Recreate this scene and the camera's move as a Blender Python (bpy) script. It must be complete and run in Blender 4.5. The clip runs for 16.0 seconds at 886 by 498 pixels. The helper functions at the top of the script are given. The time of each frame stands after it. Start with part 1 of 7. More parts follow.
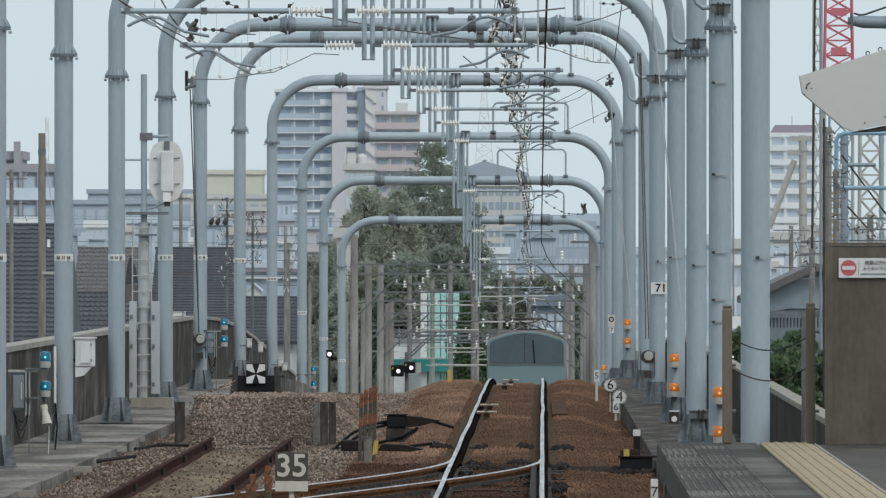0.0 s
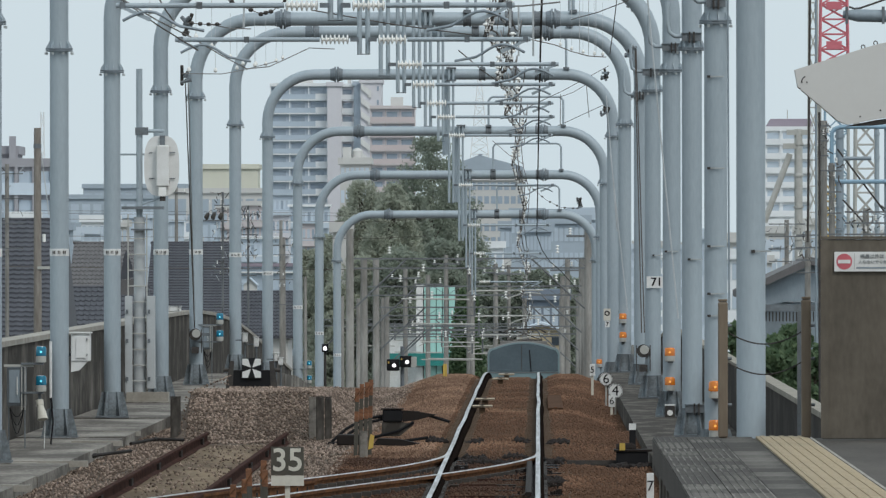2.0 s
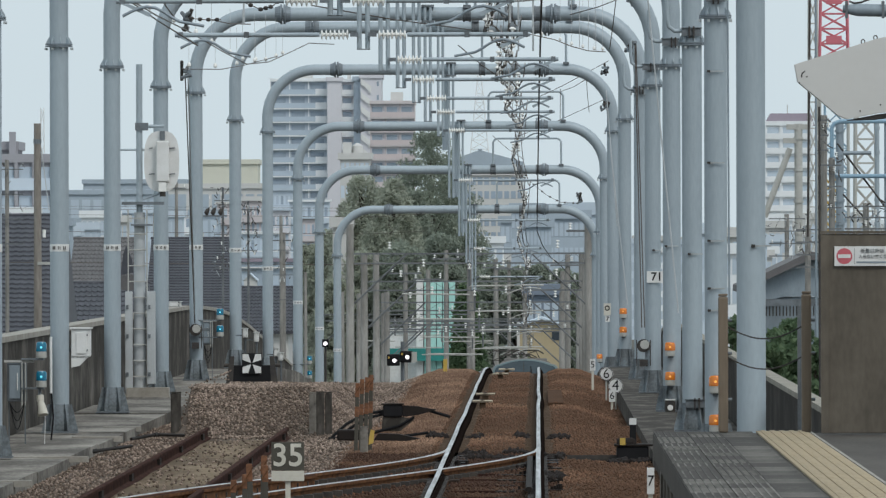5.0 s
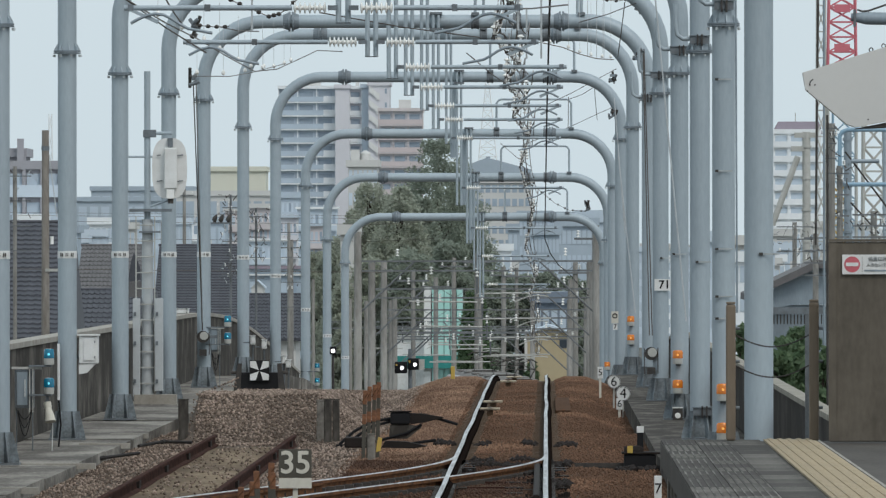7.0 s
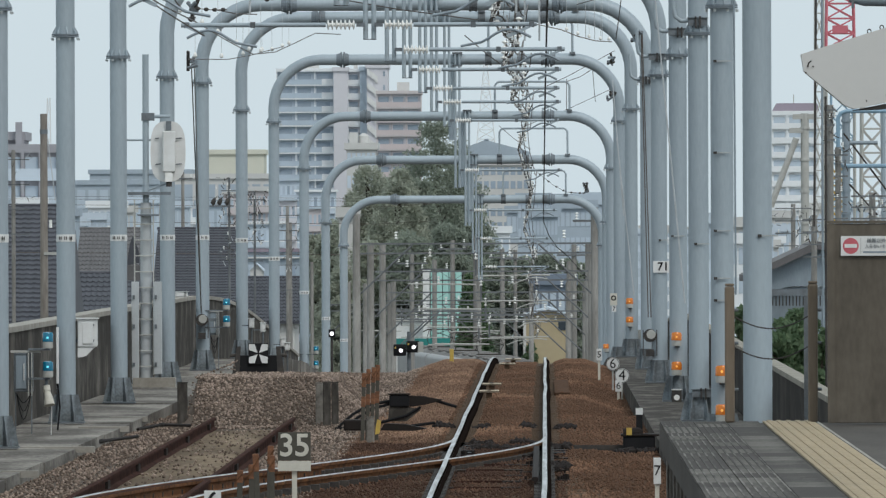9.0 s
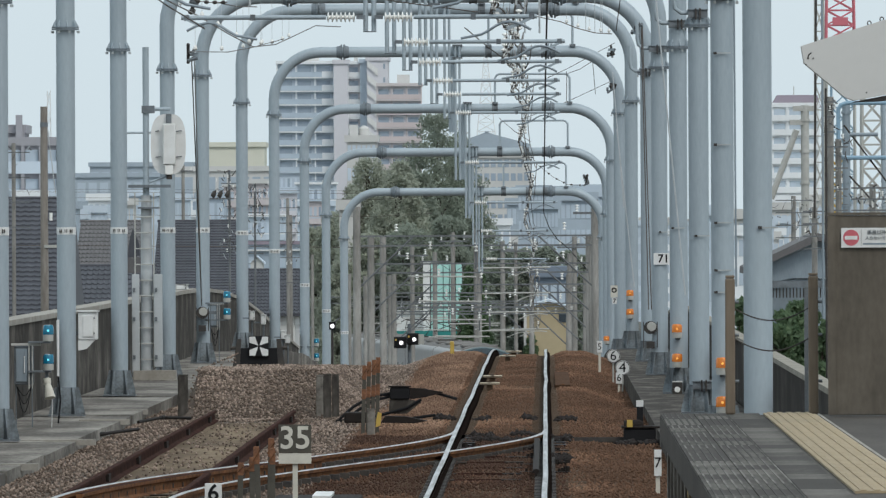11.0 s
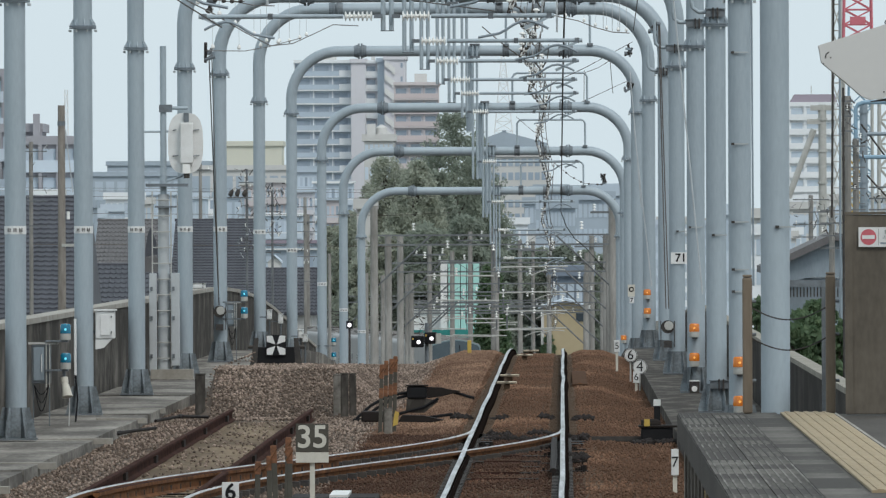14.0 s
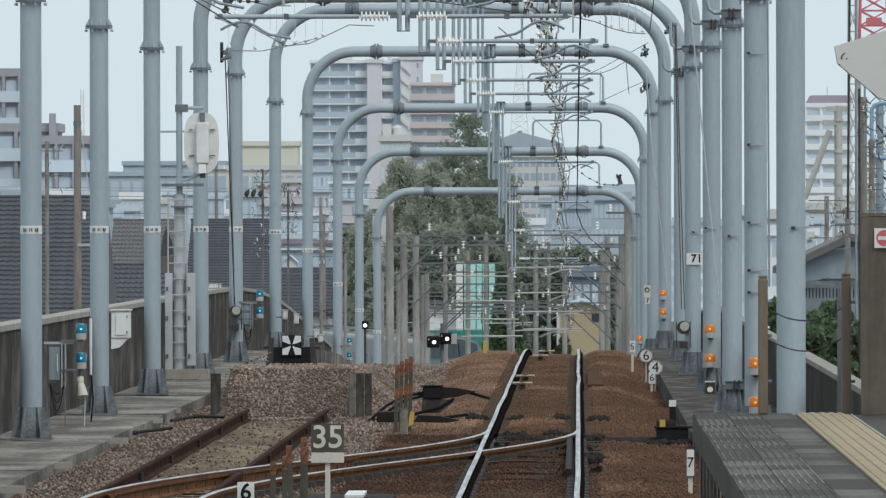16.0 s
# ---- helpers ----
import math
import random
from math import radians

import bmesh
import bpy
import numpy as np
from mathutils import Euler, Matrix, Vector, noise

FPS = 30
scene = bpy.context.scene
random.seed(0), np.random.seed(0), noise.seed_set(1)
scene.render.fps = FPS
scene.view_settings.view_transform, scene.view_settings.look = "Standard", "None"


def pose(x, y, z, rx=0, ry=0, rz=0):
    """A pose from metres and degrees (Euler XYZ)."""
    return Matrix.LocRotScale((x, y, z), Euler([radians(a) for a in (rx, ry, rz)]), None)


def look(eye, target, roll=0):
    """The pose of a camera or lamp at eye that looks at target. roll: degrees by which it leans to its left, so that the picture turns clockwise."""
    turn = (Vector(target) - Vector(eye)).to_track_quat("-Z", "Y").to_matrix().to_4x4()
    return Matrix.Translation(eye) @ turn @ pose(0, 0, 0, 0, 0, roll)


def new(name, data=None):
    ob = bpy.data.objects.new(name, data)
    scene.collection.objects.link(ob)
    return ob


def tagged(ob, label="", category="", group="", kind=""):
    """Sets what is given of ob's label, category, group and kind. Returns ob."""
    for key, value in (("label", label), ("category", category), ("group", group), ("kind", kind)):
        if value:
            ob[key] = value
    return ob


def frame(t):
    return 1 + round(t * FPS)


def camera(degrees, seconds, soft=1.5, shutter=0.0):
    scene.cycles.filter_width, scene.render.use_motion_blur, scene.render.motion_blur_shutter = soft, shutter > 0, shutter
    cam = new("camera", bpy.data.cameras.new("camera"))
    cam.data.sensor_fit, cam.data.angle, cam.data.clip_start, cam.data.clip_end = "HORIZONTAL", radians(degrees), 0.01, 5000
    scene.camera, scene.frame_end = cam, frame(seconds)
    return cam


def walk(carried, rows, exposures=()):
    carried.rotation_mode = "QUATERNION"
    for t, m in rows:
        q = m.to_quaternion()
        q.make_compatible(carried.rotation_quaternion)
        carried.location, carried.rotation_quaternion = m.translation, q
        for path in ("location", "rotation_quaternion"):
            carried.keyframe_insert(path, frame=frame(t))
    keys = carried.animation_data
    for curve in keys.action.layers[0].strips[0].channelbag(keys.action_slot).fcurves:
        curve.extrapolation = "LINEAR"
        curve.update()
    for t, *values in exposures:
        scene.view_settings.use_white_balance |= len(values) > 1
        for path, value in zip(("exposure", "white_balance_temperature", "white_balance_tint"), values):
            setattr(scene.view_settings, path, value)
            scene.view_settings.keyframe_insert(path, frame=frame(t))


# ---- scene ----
cam = camera(4.4896, 16.0, soft=1.3)
EYE = 2.56
# seconds, yaw, pitch and roll in degrees: a long lens on a stand that drifts
PATH = [
    (0.0, 0.50993, 0.04011, -0.000),
    (0.5, 0.51723, 0.03475, 0.110),
    (1.0, 0.51058, 0.02911, 0.107),
    (1.5, 0.50681, 0.01471, 0.066),
    (2.0, 0.48754, 0.01070, 0.075),
    (2.5, 0.48661, 0.03751, 0.086),
    (3.0, 0.51254, 0.05444, 0.127),
    (3.5, 0.49872, 0.03187, 0.103),
    (4.0, 0.47419, -0.02047, 0.234),
    (6.5, 0.51366, 0.01444, -0.010),
    (7.0, 0.52754, 0.02371, 0.043),
    (7.5, 0.51220, -0.00007, 0.152),
    (8.0, 0.51172, -0.04356, 0.177),
    (8.5, 0.52179, -0.06533, 0.235),
    (9.0, 0.52047, -0.06508, 0.182),
    (11.5, 0.52233, -0.10847, 0.266),
    (12.0, 0.55195, -0.09921, 0.220),
    (12.5, 0.59684, -0.06836, 0.114),
    (13.0, 0.61147, -0.03830, 0.187),
    (13.5, 0.59462, -0.06508, 0.240),
    (14.0, 0.60996, -0.10822, 0.223),
    (14.5, 0.61678, -0.10651, 0.093),
    (15.0, 0.63898, -0.07420, 0.024),
    (15.5, 0.67686, -0.06965, 0.036),
    (16.0, 0.69008, -0.10637, 0.128),
]

walk(cam, [(t, pose(0, 0, EYE, 90 + p, r, w)) for t, w, p, r in PATH], [(0, -0.05), (9.0, -0.05), (12.0, 0.04), (16.0, 0.04)])

# ---- light: a bright, milky overcast ----
world = bpy.data.worlds.new("overcast")
scene.world = world
world.use_nodes = True
wn = world.node_tree
sky = wn.nodes.new("ShaderNodeTexSky")
sky.sky_type = "NISHITA"
sky.sun_disc = False
sky.sun_elevation, sky.sun_rotation = radians(48), radians(150)
sky.air_density, sky.dust_density, sky.ozone_density = 1.0, 4.0, 1.0
grey = wn.nodes.new("ShaderNodeHueSaturation")
grey.inputs["Saturation"].default_value = 0.3
grey.inputs["Value"].default_value = 0.25
wn.links.new(sky.outputs[0], grey.inputs["Color"])
cloud = wn.nodes.new("ShaderNodeMix")  # the even cloud layer over the sky's own gradient
cloud.data_type, cloud.blend_type = "RGBA", "ADD"
cloud.inputs[0].default_value = 1.0
cloud.inputs[7].default_value = (6.15, 7.2, 7.75, 1)
wn.links.new(grey.outputs[0], cloud.inputs[6])
wn.links.new(cloud.outputs[2], wn.nodes["Background"].inputs["Color"])
wn.nodes["Background"].inputs["Strength"].default_value = 0.10
sun = new("sun", bpy.data.lights.new("sun", "SUN"))
sun.data.energy, sun.data.angle, sun.data.color = 1.0, radians(14), (1.0, 0.935, 0.86)
sun.matrix_world = look((0, 0, 0), (-math.sin(radians(150)) * math.cos(radians(48)), -math.cos(radians(150)) * math.cos(radians(48)), -math.sin(radians(48))))


# ---- materials ----
def material(name, colour, rough=0.6, metal=0.0, second=None, scale=3.0, fine=60.0, amount=0.5, bump=0.2, depth=0.01, stretch=(1, 1, 1), island=0.0, each=0.0, emit=0.0, glow=None, spec=0.5):
    """Two scales of variation between two tones, with fine relief."""
    m = bpy.data.materials.new(name)
    m.use_nodes = True
    n, l = m.node_tree.nodes, m.node_tree.links
    b = n["Principled BSDF"]
    co = n.new("ShaderNodeTexCoord")
    mp = n.new("ShaderNodeMapping")
    mp.inputs["Scale"].default_value = stretch
    l.new(co.outputs["Object"], mp.inputs["Vector"])
    second = second or tuple(c * 0.7 for c in colour)
    big, small = n.new("ShaderNodeTexNoise"), n.new("ShaderNodeTexNoise")
    big.inputs["Scale"].default_value, big.inputs["Detail"].default_value = scale, 6
    small.inputs["Scale"].default_value, small.inputs["Detail"].default_value = fine, 4
    l.new(mp.outputs[0], big.inputs["Vector"])
    l.new(mp.outputs[0], small.inputs["Vector"])
    add = n.new("ShaderNodeMath")
    add.operation = "MULTIPLY_ADD"
    add.inputs[1].default_value = 0.45
    l.new(small.outputs[0], add.inputs[0])
    l.new(big.outputs[0], add.inputs[2])
    ramp = n.new("ShaderNodeMapRange")
    ramp.inputs["From Min"].default_value, ramp.inputs["From Max"].default_value = 0.45, 1.0
    ramp.inputs["To Max"].default_value = amount * 2
    l.new(add.outputs[0], ramp.inputs["Value"])
    fac = ramp.outputs[0]
    if island or each:
        if island:
            pick = n.new("ShaderNodeNewGeometry").outputs["Random Per Island"]
        else:
            pick = n.new("ShaderNodeObjectInfo").outputs["Random"]
        mul = n.new("ShaderNodeMath")
        mul.operation = "MULTIPLY_ADD"
        mul.inputs[1].default_value = island or each
        l.new(pick, mul.inputs[0])
        l.new(fac, mul.inputs[2])
        fac = mul.outputs[0]
    mix = n.new("ShaderNodeMix")
    mix.data_type = "RGBA"
    mix.inputs[6].default_value, mix.inputs[7].default_value = (*colour, 1), (*second, 1)
    l.new(fac, mix.inputs[0])
    l.new(mix.outputs[2], b.inputs["Base Color"])
    b.inputs["Roughness"].default_value, b.inputs["Metallic"].default_value = rough, metal
    b.inputs["Specular IOR Level"].default_value = spec
    if bump:
        bp = n.new("ShaderNodeBump")
        bp.inputs["Strength"].default_value, bp.inputs["Distance"].default_value = bump, depth
        l.new(add.outputs[0], bp.inputs["Height"])
        l.new(bp.outputs[0], b.inputs["Normal"])
    if emit:
        b.inputs["Emission Color"].default_value = (*(glow or colour), 1)
        b.inputs["Emission Strength"].default_value = emit
    return m


M_PIPE = material("galvanised pipe", (0.385, 0.45, 0.495), 0.5, 0.15, (0.275, 0.325, 0.365), 1.2, 30, 0.45, 0.08, 0.004, (1, 1, 0.25))
M_PIPE2 = material("weathered pipe", (0.30, 0.36, 0.41), 0.55, 0.2, (0.20, 0.24, 0.27), 1.5, 30, 0.5, 0.1, 0.004, (1, 1, 0.25))
M_FLANGE = material("flange steel", (0.19, 0.22, 0.245), 0.6, 0.2, (0.10, 0.108, 0.115), 6, 60, 0.5)
M_COLLAR = material("dulled pipe collar", (0.235, 0.28, 0.32), 0.55, 0.2, (0.12, 0.14, 0.155), 4, 50, 0.5)
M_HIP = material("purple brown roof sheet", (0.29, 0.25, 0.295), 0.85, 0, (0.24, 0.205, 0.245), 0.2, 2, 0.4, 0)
# pink walls far off, their colour lightened in place of haze
M_PINK = material("haze-paled pink render", (0.62, 0.575, 0.58), 0.9, 0, (0.53, 0.49, 0.50), 0.1, 1, 0.5, 0)
M_FOOT = material("grimy, shade-darkened column foot", (0.275, 0.32, 0.35), 0.7, 0.1, (0.13, 0.145, 0.155), 3.5, 30, 0.7, 0.1, 0.004, spec=0.2)
M_BOLT = material("bright bolt", (0.6, 0.62, 0.62), 0.3, 0.8)
M_DARK = material("dark fitting", (0.04, 0.04, 0.043), 0.6, 0.0, (0.09, 0.08, 0.07), 8, 60, spec=0.1)
M_WIRE = material("overhead wire", (0.14, 0.13, 0.12), 0.5, 0.5, (0.08, 0.06, 0.05), 3, 40)
M_LIGHTWIRE = material("steel stay", (0.55, 0.58, 0.60), 0.45, 0.3)
M_CHINA = material("white porcelain", (0.88, 0.88, 0.86), 0.15, 0, (0.72, 0.72, 0.69), 12, 60, 0.3, 0)
M_WHITE = material("white paint", (0.75, 0.76, 0.76), 0.5, 0, (0.58, 0.58, 0.56), 5, 50, 0.4, 0.05)
M_BLACK = material("black paint", (0.02, 0.02, 0.022), 0.6, spec=0.1)
M_RUST = material("rail rust", (0.082, 0.042, 0.034), 0.9, 0.0, (0.036, 0.02, 0.017), 3, 40, 0.6, 0.3, spec=0.02)
M_RUST2 = material("orange rust", (0.26, 0.115, 0.048), 0.85, 0.0, (0.08, 0.04, 0.023), 5, 40, 0.6, 0.3, spec=0.1)
M_HEAD = material("polished rail head", (0.82, 0.82, 0.83), 0.4, 1.0, (0.20, 0.18, 0.165), 1.2, 9, 0.5, 0.05, 0.004, (14, 0.35, 1))
M_BALLAST = material("brown ballast bed", (0.12, 0.066, 0.04), 0.95, 0, (0.065, 0.037, 0.024), 1.5, 25, 0.6, 0.5, 0.03, spec=0.05)
M_BALLAST2 = material("grey ballast bed", (0.17, 0.135, 0.11), 0.95, 0, (0.085, 0.068, 0.057), 1.5, 25, 0.6, 0.5, 0.03, spec=0.05)
M_STONE = material("brake-dusted ballast stone", (0.345, 0.20, 0.13), 0.9, 0, (0.13, 0.076, 0.051), 0.5, 30, 0.7, 0.2, 0.01, (1, 0.25, 1), island=0.45, spec=0.08)
M_STONE3 = material("rust-tan ballast stone", (0.44, 0.278, 0.192), 0.9, 0, (0.18, 0.112, 0.078), 0.5, 30, 0.6, 0.2, 0.01, (1, 0.25, 1), island=0.5, spec=0.08)
M_STONE4 = material("oil-stained ballast stone", (0.25, 0.142, 0.095), 0.9, 0, (0.075, 0.044, 0.032), 0.9, 30, 0.8, 0.2, 0.01, (1, 0.25, 1), island=0.45, spec=0.08)
M_STONE2 = material("grey ballast stone", (0.52, 0.405, 0.335), 0.9, 0, (0.12, 0.09, 0.072), 0.6, 30, 0.3, 0.2, 0.01, (1, 0.2, 1), island=0.95, spec=0.1)
M_CONC = material("weathered concrete", (0.39, 0.365, 0.325), 0.9, 0, (0.11, 0.10, 0.09), 1.0, 14, 0.75, 0.25, 0.01, (1, 0.3, 1), spec=0.2)
M_CONC_D = material("stained parapet concrete", (0.185, 0.168, 0.15), 0.9, 0, (0.05, 0.045, 0.04), 2.2, 14, 0.85, 0.25, 0.01, (1, 0.25, 0.35), spec=0.1)
M_CAP = material("pale concrete cap", (0.40, 0.38, 0.34), 0.9, 0, (0.24, 0.22, 0.19), 2, 25, 0.5, 0.2)
M_COPE = material("brownish concrete coping", (0.34, 0.315, 0.265), 0.9, 0, (0.18, 0.165, 0.135), 2, 25, 0.5, 0.2)
M_SLEEPER = material("concrete sleeper", (0.16, 0.12, 0.09), 0.9, 0, (0.09, 0.06, 0.04), 3, 30, 0.6, 0.2, each=0.3, spec=0.1)
M_PLAT = material("platform asphalt", (0.115, 0.104, 0.094), 0.85, 0, (0.07, 0.063, 0.057), 1.5, 40, 0.6, 0.2, 0.004, (1, 0.15, 1), spec=0.15)
M_SLAB = material("platform paving slab", (0.22, 0.205, 0.185), 0.85, 0, (0.06, 0.055, 0.05), 1.5, 20, 0.35, 0.2, 0.004, (4, 0.6, 1), each=1.0, spec=0.15)
M_RIB = material("worn pale anti-slip strip", (0.30, 0.285, 0.26), 0.85, 0, (0.07, 0.065, 0.06), 1.2, 15, 0.9, 0.1, 0.004, (1, 0.5, 1), spec=0.15)
M_TACTILE = material("buff tactile tile", (0.46, 0.36, 0.225), 0.8, 0, (0.30, 0.235, 0.15), 1.5, 30, 0.5, 0.1, 0.004, (1, 0.2, 1), each=0.25)
# both far-tree leaf tones are lightened to imitate a kilometre of hazy air
M_LEAF = material("haze-lightened conifer leaf", (0.335, 0.37, 0.295), 0.9, 0, (0.285, 0.325, 0.275), 0.15, 2, 0.5, 0, island=0.25)
M_LEAF2 = material("haze-lightened olive leaf", (0.435, 0.455, 0.365), 0.9, 0, (0.375, 0.405, 0.34), 0.12, 2, 0.5, 0, island=0.25)
M_LEAF3 = material("green shrub leaf", (0.20, 0.27, 0.14), 0.7, 0, (0.10, 0.16, 0.085), 1.0, 6, 0.5, 0, island=0.7)
M_POLE = material("weathered pole timber", (0.36, 0.335, 0.305), 0.9, 0, (0.17, 0.15, 0.13), 1.5, 20, 0.6, 0.1, 0.006, (1, 1, 0.2))
M_GRIME = material("dirty side panel", (0.31, 0.285, 0.25), 0.85, 0, (0.09, 0.08, 0.07), 2, 15, 0.8, 0.1, 0.01, (1, 1, 0.4), spec=0.1)
M_BARK = material("bark", (0.09, 0.07, 0.055), 0.95, 0, (0.045, 0.036, 0.03), 4, 30)
M_TILE = material("dark roof tile", (0.080, 0.083, 0.10), 0.6, 0, (0.042, 0.045, 0.056), 2, 30, 0.5, 0.1, each=0.35)
M_TILE2 = material("grey roof tile", (0.15, 0.143, 0.145), 0.65, 0, (0.09, 0.087, 0.09), 2, 30, 0.5, 0.1, each=0.35)
M_GROUND = material("town ground", (0.15, 0.14, 0.125), 0.95, 0, (0.08, 0.085, 0.07), 0.02, 0.3, 0.5, 0)
M_GLASS_D = material("dark window glass", (0.055, 0.075, 0.095), 0.12, 0, (0.03, 0.04, 0.05), 0.4, 3, 0.4, 0, each=0.5)
# far apartment tones, through M_TAUPE, are paled to put distance haze in the colour
M_TOWER = material("haze-paled grey render", (0.56, 0.64, 0.72), 0.9, 0, (0.49, 0.56, 0.635), 0.06, 1.0, 0.4, 0)
M_TOWER_L = material("haze-paled balcony render", (0.80, 0.83, 0.85), 0.9, 0, (0.71, 0.74, 0.76), 0.06, 1.0, 0.4, 0)
M_TOWER_R = material("haze-paled pink-grey cladding", (0.66, 0.66, 0.70), 0.9, 0, (0.58, 0.58, 0.62), 0.06, 1.0, 0.4, 0)
M_TOWER_D = material("haze-paled blue grey recess", (0.48, 0.56, 0.64), 0.8, 0, (0.41, 0.48, 0.55), 0.1, 1.0, 0.4, 0)
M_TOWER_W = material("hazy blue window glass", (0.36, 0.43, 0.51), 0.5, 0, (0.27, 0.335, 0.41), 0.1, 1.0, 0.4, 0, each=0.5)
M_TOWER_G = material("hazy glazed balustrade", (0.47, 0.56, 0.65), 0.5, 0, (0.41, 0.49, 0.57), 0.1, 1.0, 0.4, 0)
M_SALMON = material("haze-paled salmon balustrade", (0.60, 0.535, 0.54), 0.9, 0, (0.53, 0.47, 0.475), 0.1, 1.0, 0.4, 0)
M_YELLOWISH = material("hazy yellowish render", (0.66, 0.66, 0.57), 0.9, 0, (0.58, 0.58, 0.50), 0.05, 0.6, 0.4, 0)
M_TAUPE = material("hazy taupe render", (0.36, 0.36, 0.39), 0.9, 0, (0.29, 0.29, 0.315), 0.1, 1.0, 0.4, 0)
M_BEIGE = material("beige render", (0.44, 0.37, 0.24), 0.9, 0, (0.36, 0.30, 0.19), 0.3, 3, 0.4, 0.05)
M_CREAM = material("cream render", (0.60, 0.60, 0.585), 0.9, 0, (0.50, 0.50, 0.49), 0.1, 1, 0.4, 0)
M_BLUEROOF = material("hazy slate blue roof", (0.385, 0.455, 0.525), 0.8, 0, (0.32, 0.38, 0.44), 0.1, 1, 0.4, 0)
M_SHED = material("blue sheet cladding", (0.20, 0.245, 0.31), 0.7, 0, (0.155, 0.19, 0.24), 0.3, 3, 0.4, 0.03)
M_MINT = material("mint sheet cladding", (0.40, 0.68, 0.63), 0.6, 0, (0.32, 0.58, 0.54), 0.5, 4, 0.4, 0.05)
M_TEAL = material("teal fascia", (0.02, 0.24, 0.22), 0.6)
M_RED = material("red crane paint", (0.62, 0.17, 0.21), 0.5, 0, (0.50, 0.13, 0.16), 2, 20, 0.4)
M_BLUE = material("blue steel paint", (0.27, 0.41, 0.53), 0.5, 0, (0.20, 0.32, 0.42), 2, 20, 0.4)
M_YELLOW = material("yellow steel paint", (0.58, 0.40, 0.08), 0.6, 0, (0.40, 0.27, 0.06), 2, 20, 0.4)
M_PALE = material("pale steel", (0.50, 0.50, 0.48), 0.5, 0.1, (0.34, 0.34, 0.31), 2, 20, 0.4)
M_OLDCONC = material("old concrete mast", (0.40, 0.39, 0.37), 0.9, 0, (0.19, 0.183, 0.17), 1.6, 15, 0.6, 0.1, 0.01, (1, 1, 0.22), each=0.25)
M_STEELFAR = material("dull truss steel", (0.19, 0.205, 0.215), 0.6, 0.2, (0.10, 0.105, 0.11), 1, 15, 0.5)
M_BUFF = material("buff moulded plate", (0.56, 0.47, 0.35), 0.6, 0, (0.40, 0.33, 0.24), 5, 50, 0.4)
M_OIL = material("oiled point fitting", (0.028, 0.022, 0.02), 0.7, 0, (0.02, 0.017, 0.016), 8, 50, 0.5, 0.2, spec=0.1)
M_AMBER = material("amber lens", (0.66, 0.20, 0.02), 0.25, 0, (0.42, 0.11, 0.01), 8, 40, 0.4, 0, emit=0.03, glow=(1, 0.3, 0.02))
M_AMBERLIT = material("lit amber bulb", (1, 0.5, 0.1), 0.3, emit=0.6, glow=(1, 0.45, 0.08))
M_CYAN = material("blue lens", (0.006, 0.17, 0.27), 0.2, 0, (0.005, 0.11, 0.2), 8, 40, 0.4, 0)
M_CYANLIT = material("lit blue bulb", (0.2, 0.8, 1.0), 0.3, emit=0.7, glow=(0.1, 0.7, 0.9))
M_LAMP = material("lit white signal lamp", (1, 1, 1), 0.3, emit=1.6, glow=(1, 0.96, 1))
M_WOOD = material("weathered brown post", (0.21, 0.165, 0.12), 0.6, 0, (0.12, 0.09, 0.062), 2, 30, 0.5, 0.1, 0.004, (1, 1, 0.2))
M_STAKE = material("worn orange stake paint", (0.38, 0.17, 0.085), 0.8, 0, (0.15, 0.075, 0.045), 7, 50, 0.7, 0.1, spec=0.2)
M_BOARD = material("faded sign board", (0.10, 0.095, 0.08), 0.7, 0, (0.065, 0.06, 0.052), 5, 50, 0.4, spec=0.1)
M_CREAMPAINT = material("aged white lettering", (0.62, 0.60, 0.53), 0.7, 0, (0.48, 0.46, 0.40), 6, 50, 0.4)
M_PANEL = material("light grey sheet panel", (0.60, 0.595, 0.58), 0.6, 0, (0.54, 0.535, 0.52), 1, 20, 0.3, 0.03)
M_BARRIER = material("taupe barrier panel", (0.16, 0.138, 0.112), 0.75, 0, (0.085, 0.074, 0.06), 2.5, 25, 0.6, 0.08, 0.004, (1, 1, 0.4), spec=0.25)
M_SIGNRED = material("sign red", (0.60, 0.13, 0.16), 0.5)
M_TRAIN = material("stainless train body", (0.33, 0.33, 0.33), 0.5, 0.3, (0.25, 0.25, 0.25), 1, 20, 0.3, 0.02)
M_TRAINFACE = material("blue grey train front", (0.17, 0.25, 0.265), 0.35, 0.1, (0.15, 0.215, 0.24), 1, 20, 0.3, 0.02)
M_WINDSCREEN = material("dark windscreen glass", (0.085, 0.115, 0.135), 0.25, 0, (0.035, 0.055, 0.07), 1, 10, 0.3, 0)
M_TRAINROOF = material("grey train roof", (0.20, 0.19, 0.18), 0.8, 0, (0.13, 0.125, 0.12), 1, 20, 0.4)


for m in (M_LEAF, M_LEAF2, M_LEAF3):  # light passes through the leaves
    n, l = m.node_tree.nodes, m.node_tree.links
    thin, both = n.new("ShaderNodeBsdfTranslucent"), n.new("ShaderNodeMixShader")
    both.inputs[0].default_value = 0.5
    l.new(n["Mix"].outputs[2], thin.inputs["Color"])
    l.new(n["Principled BSDF"].outputs[0], both.inputs[1])
    l.new(thin.outputs[0], both.inputs[2])
    l.new(both.outputs[0], n["Material Output"].inputs["Surface"])


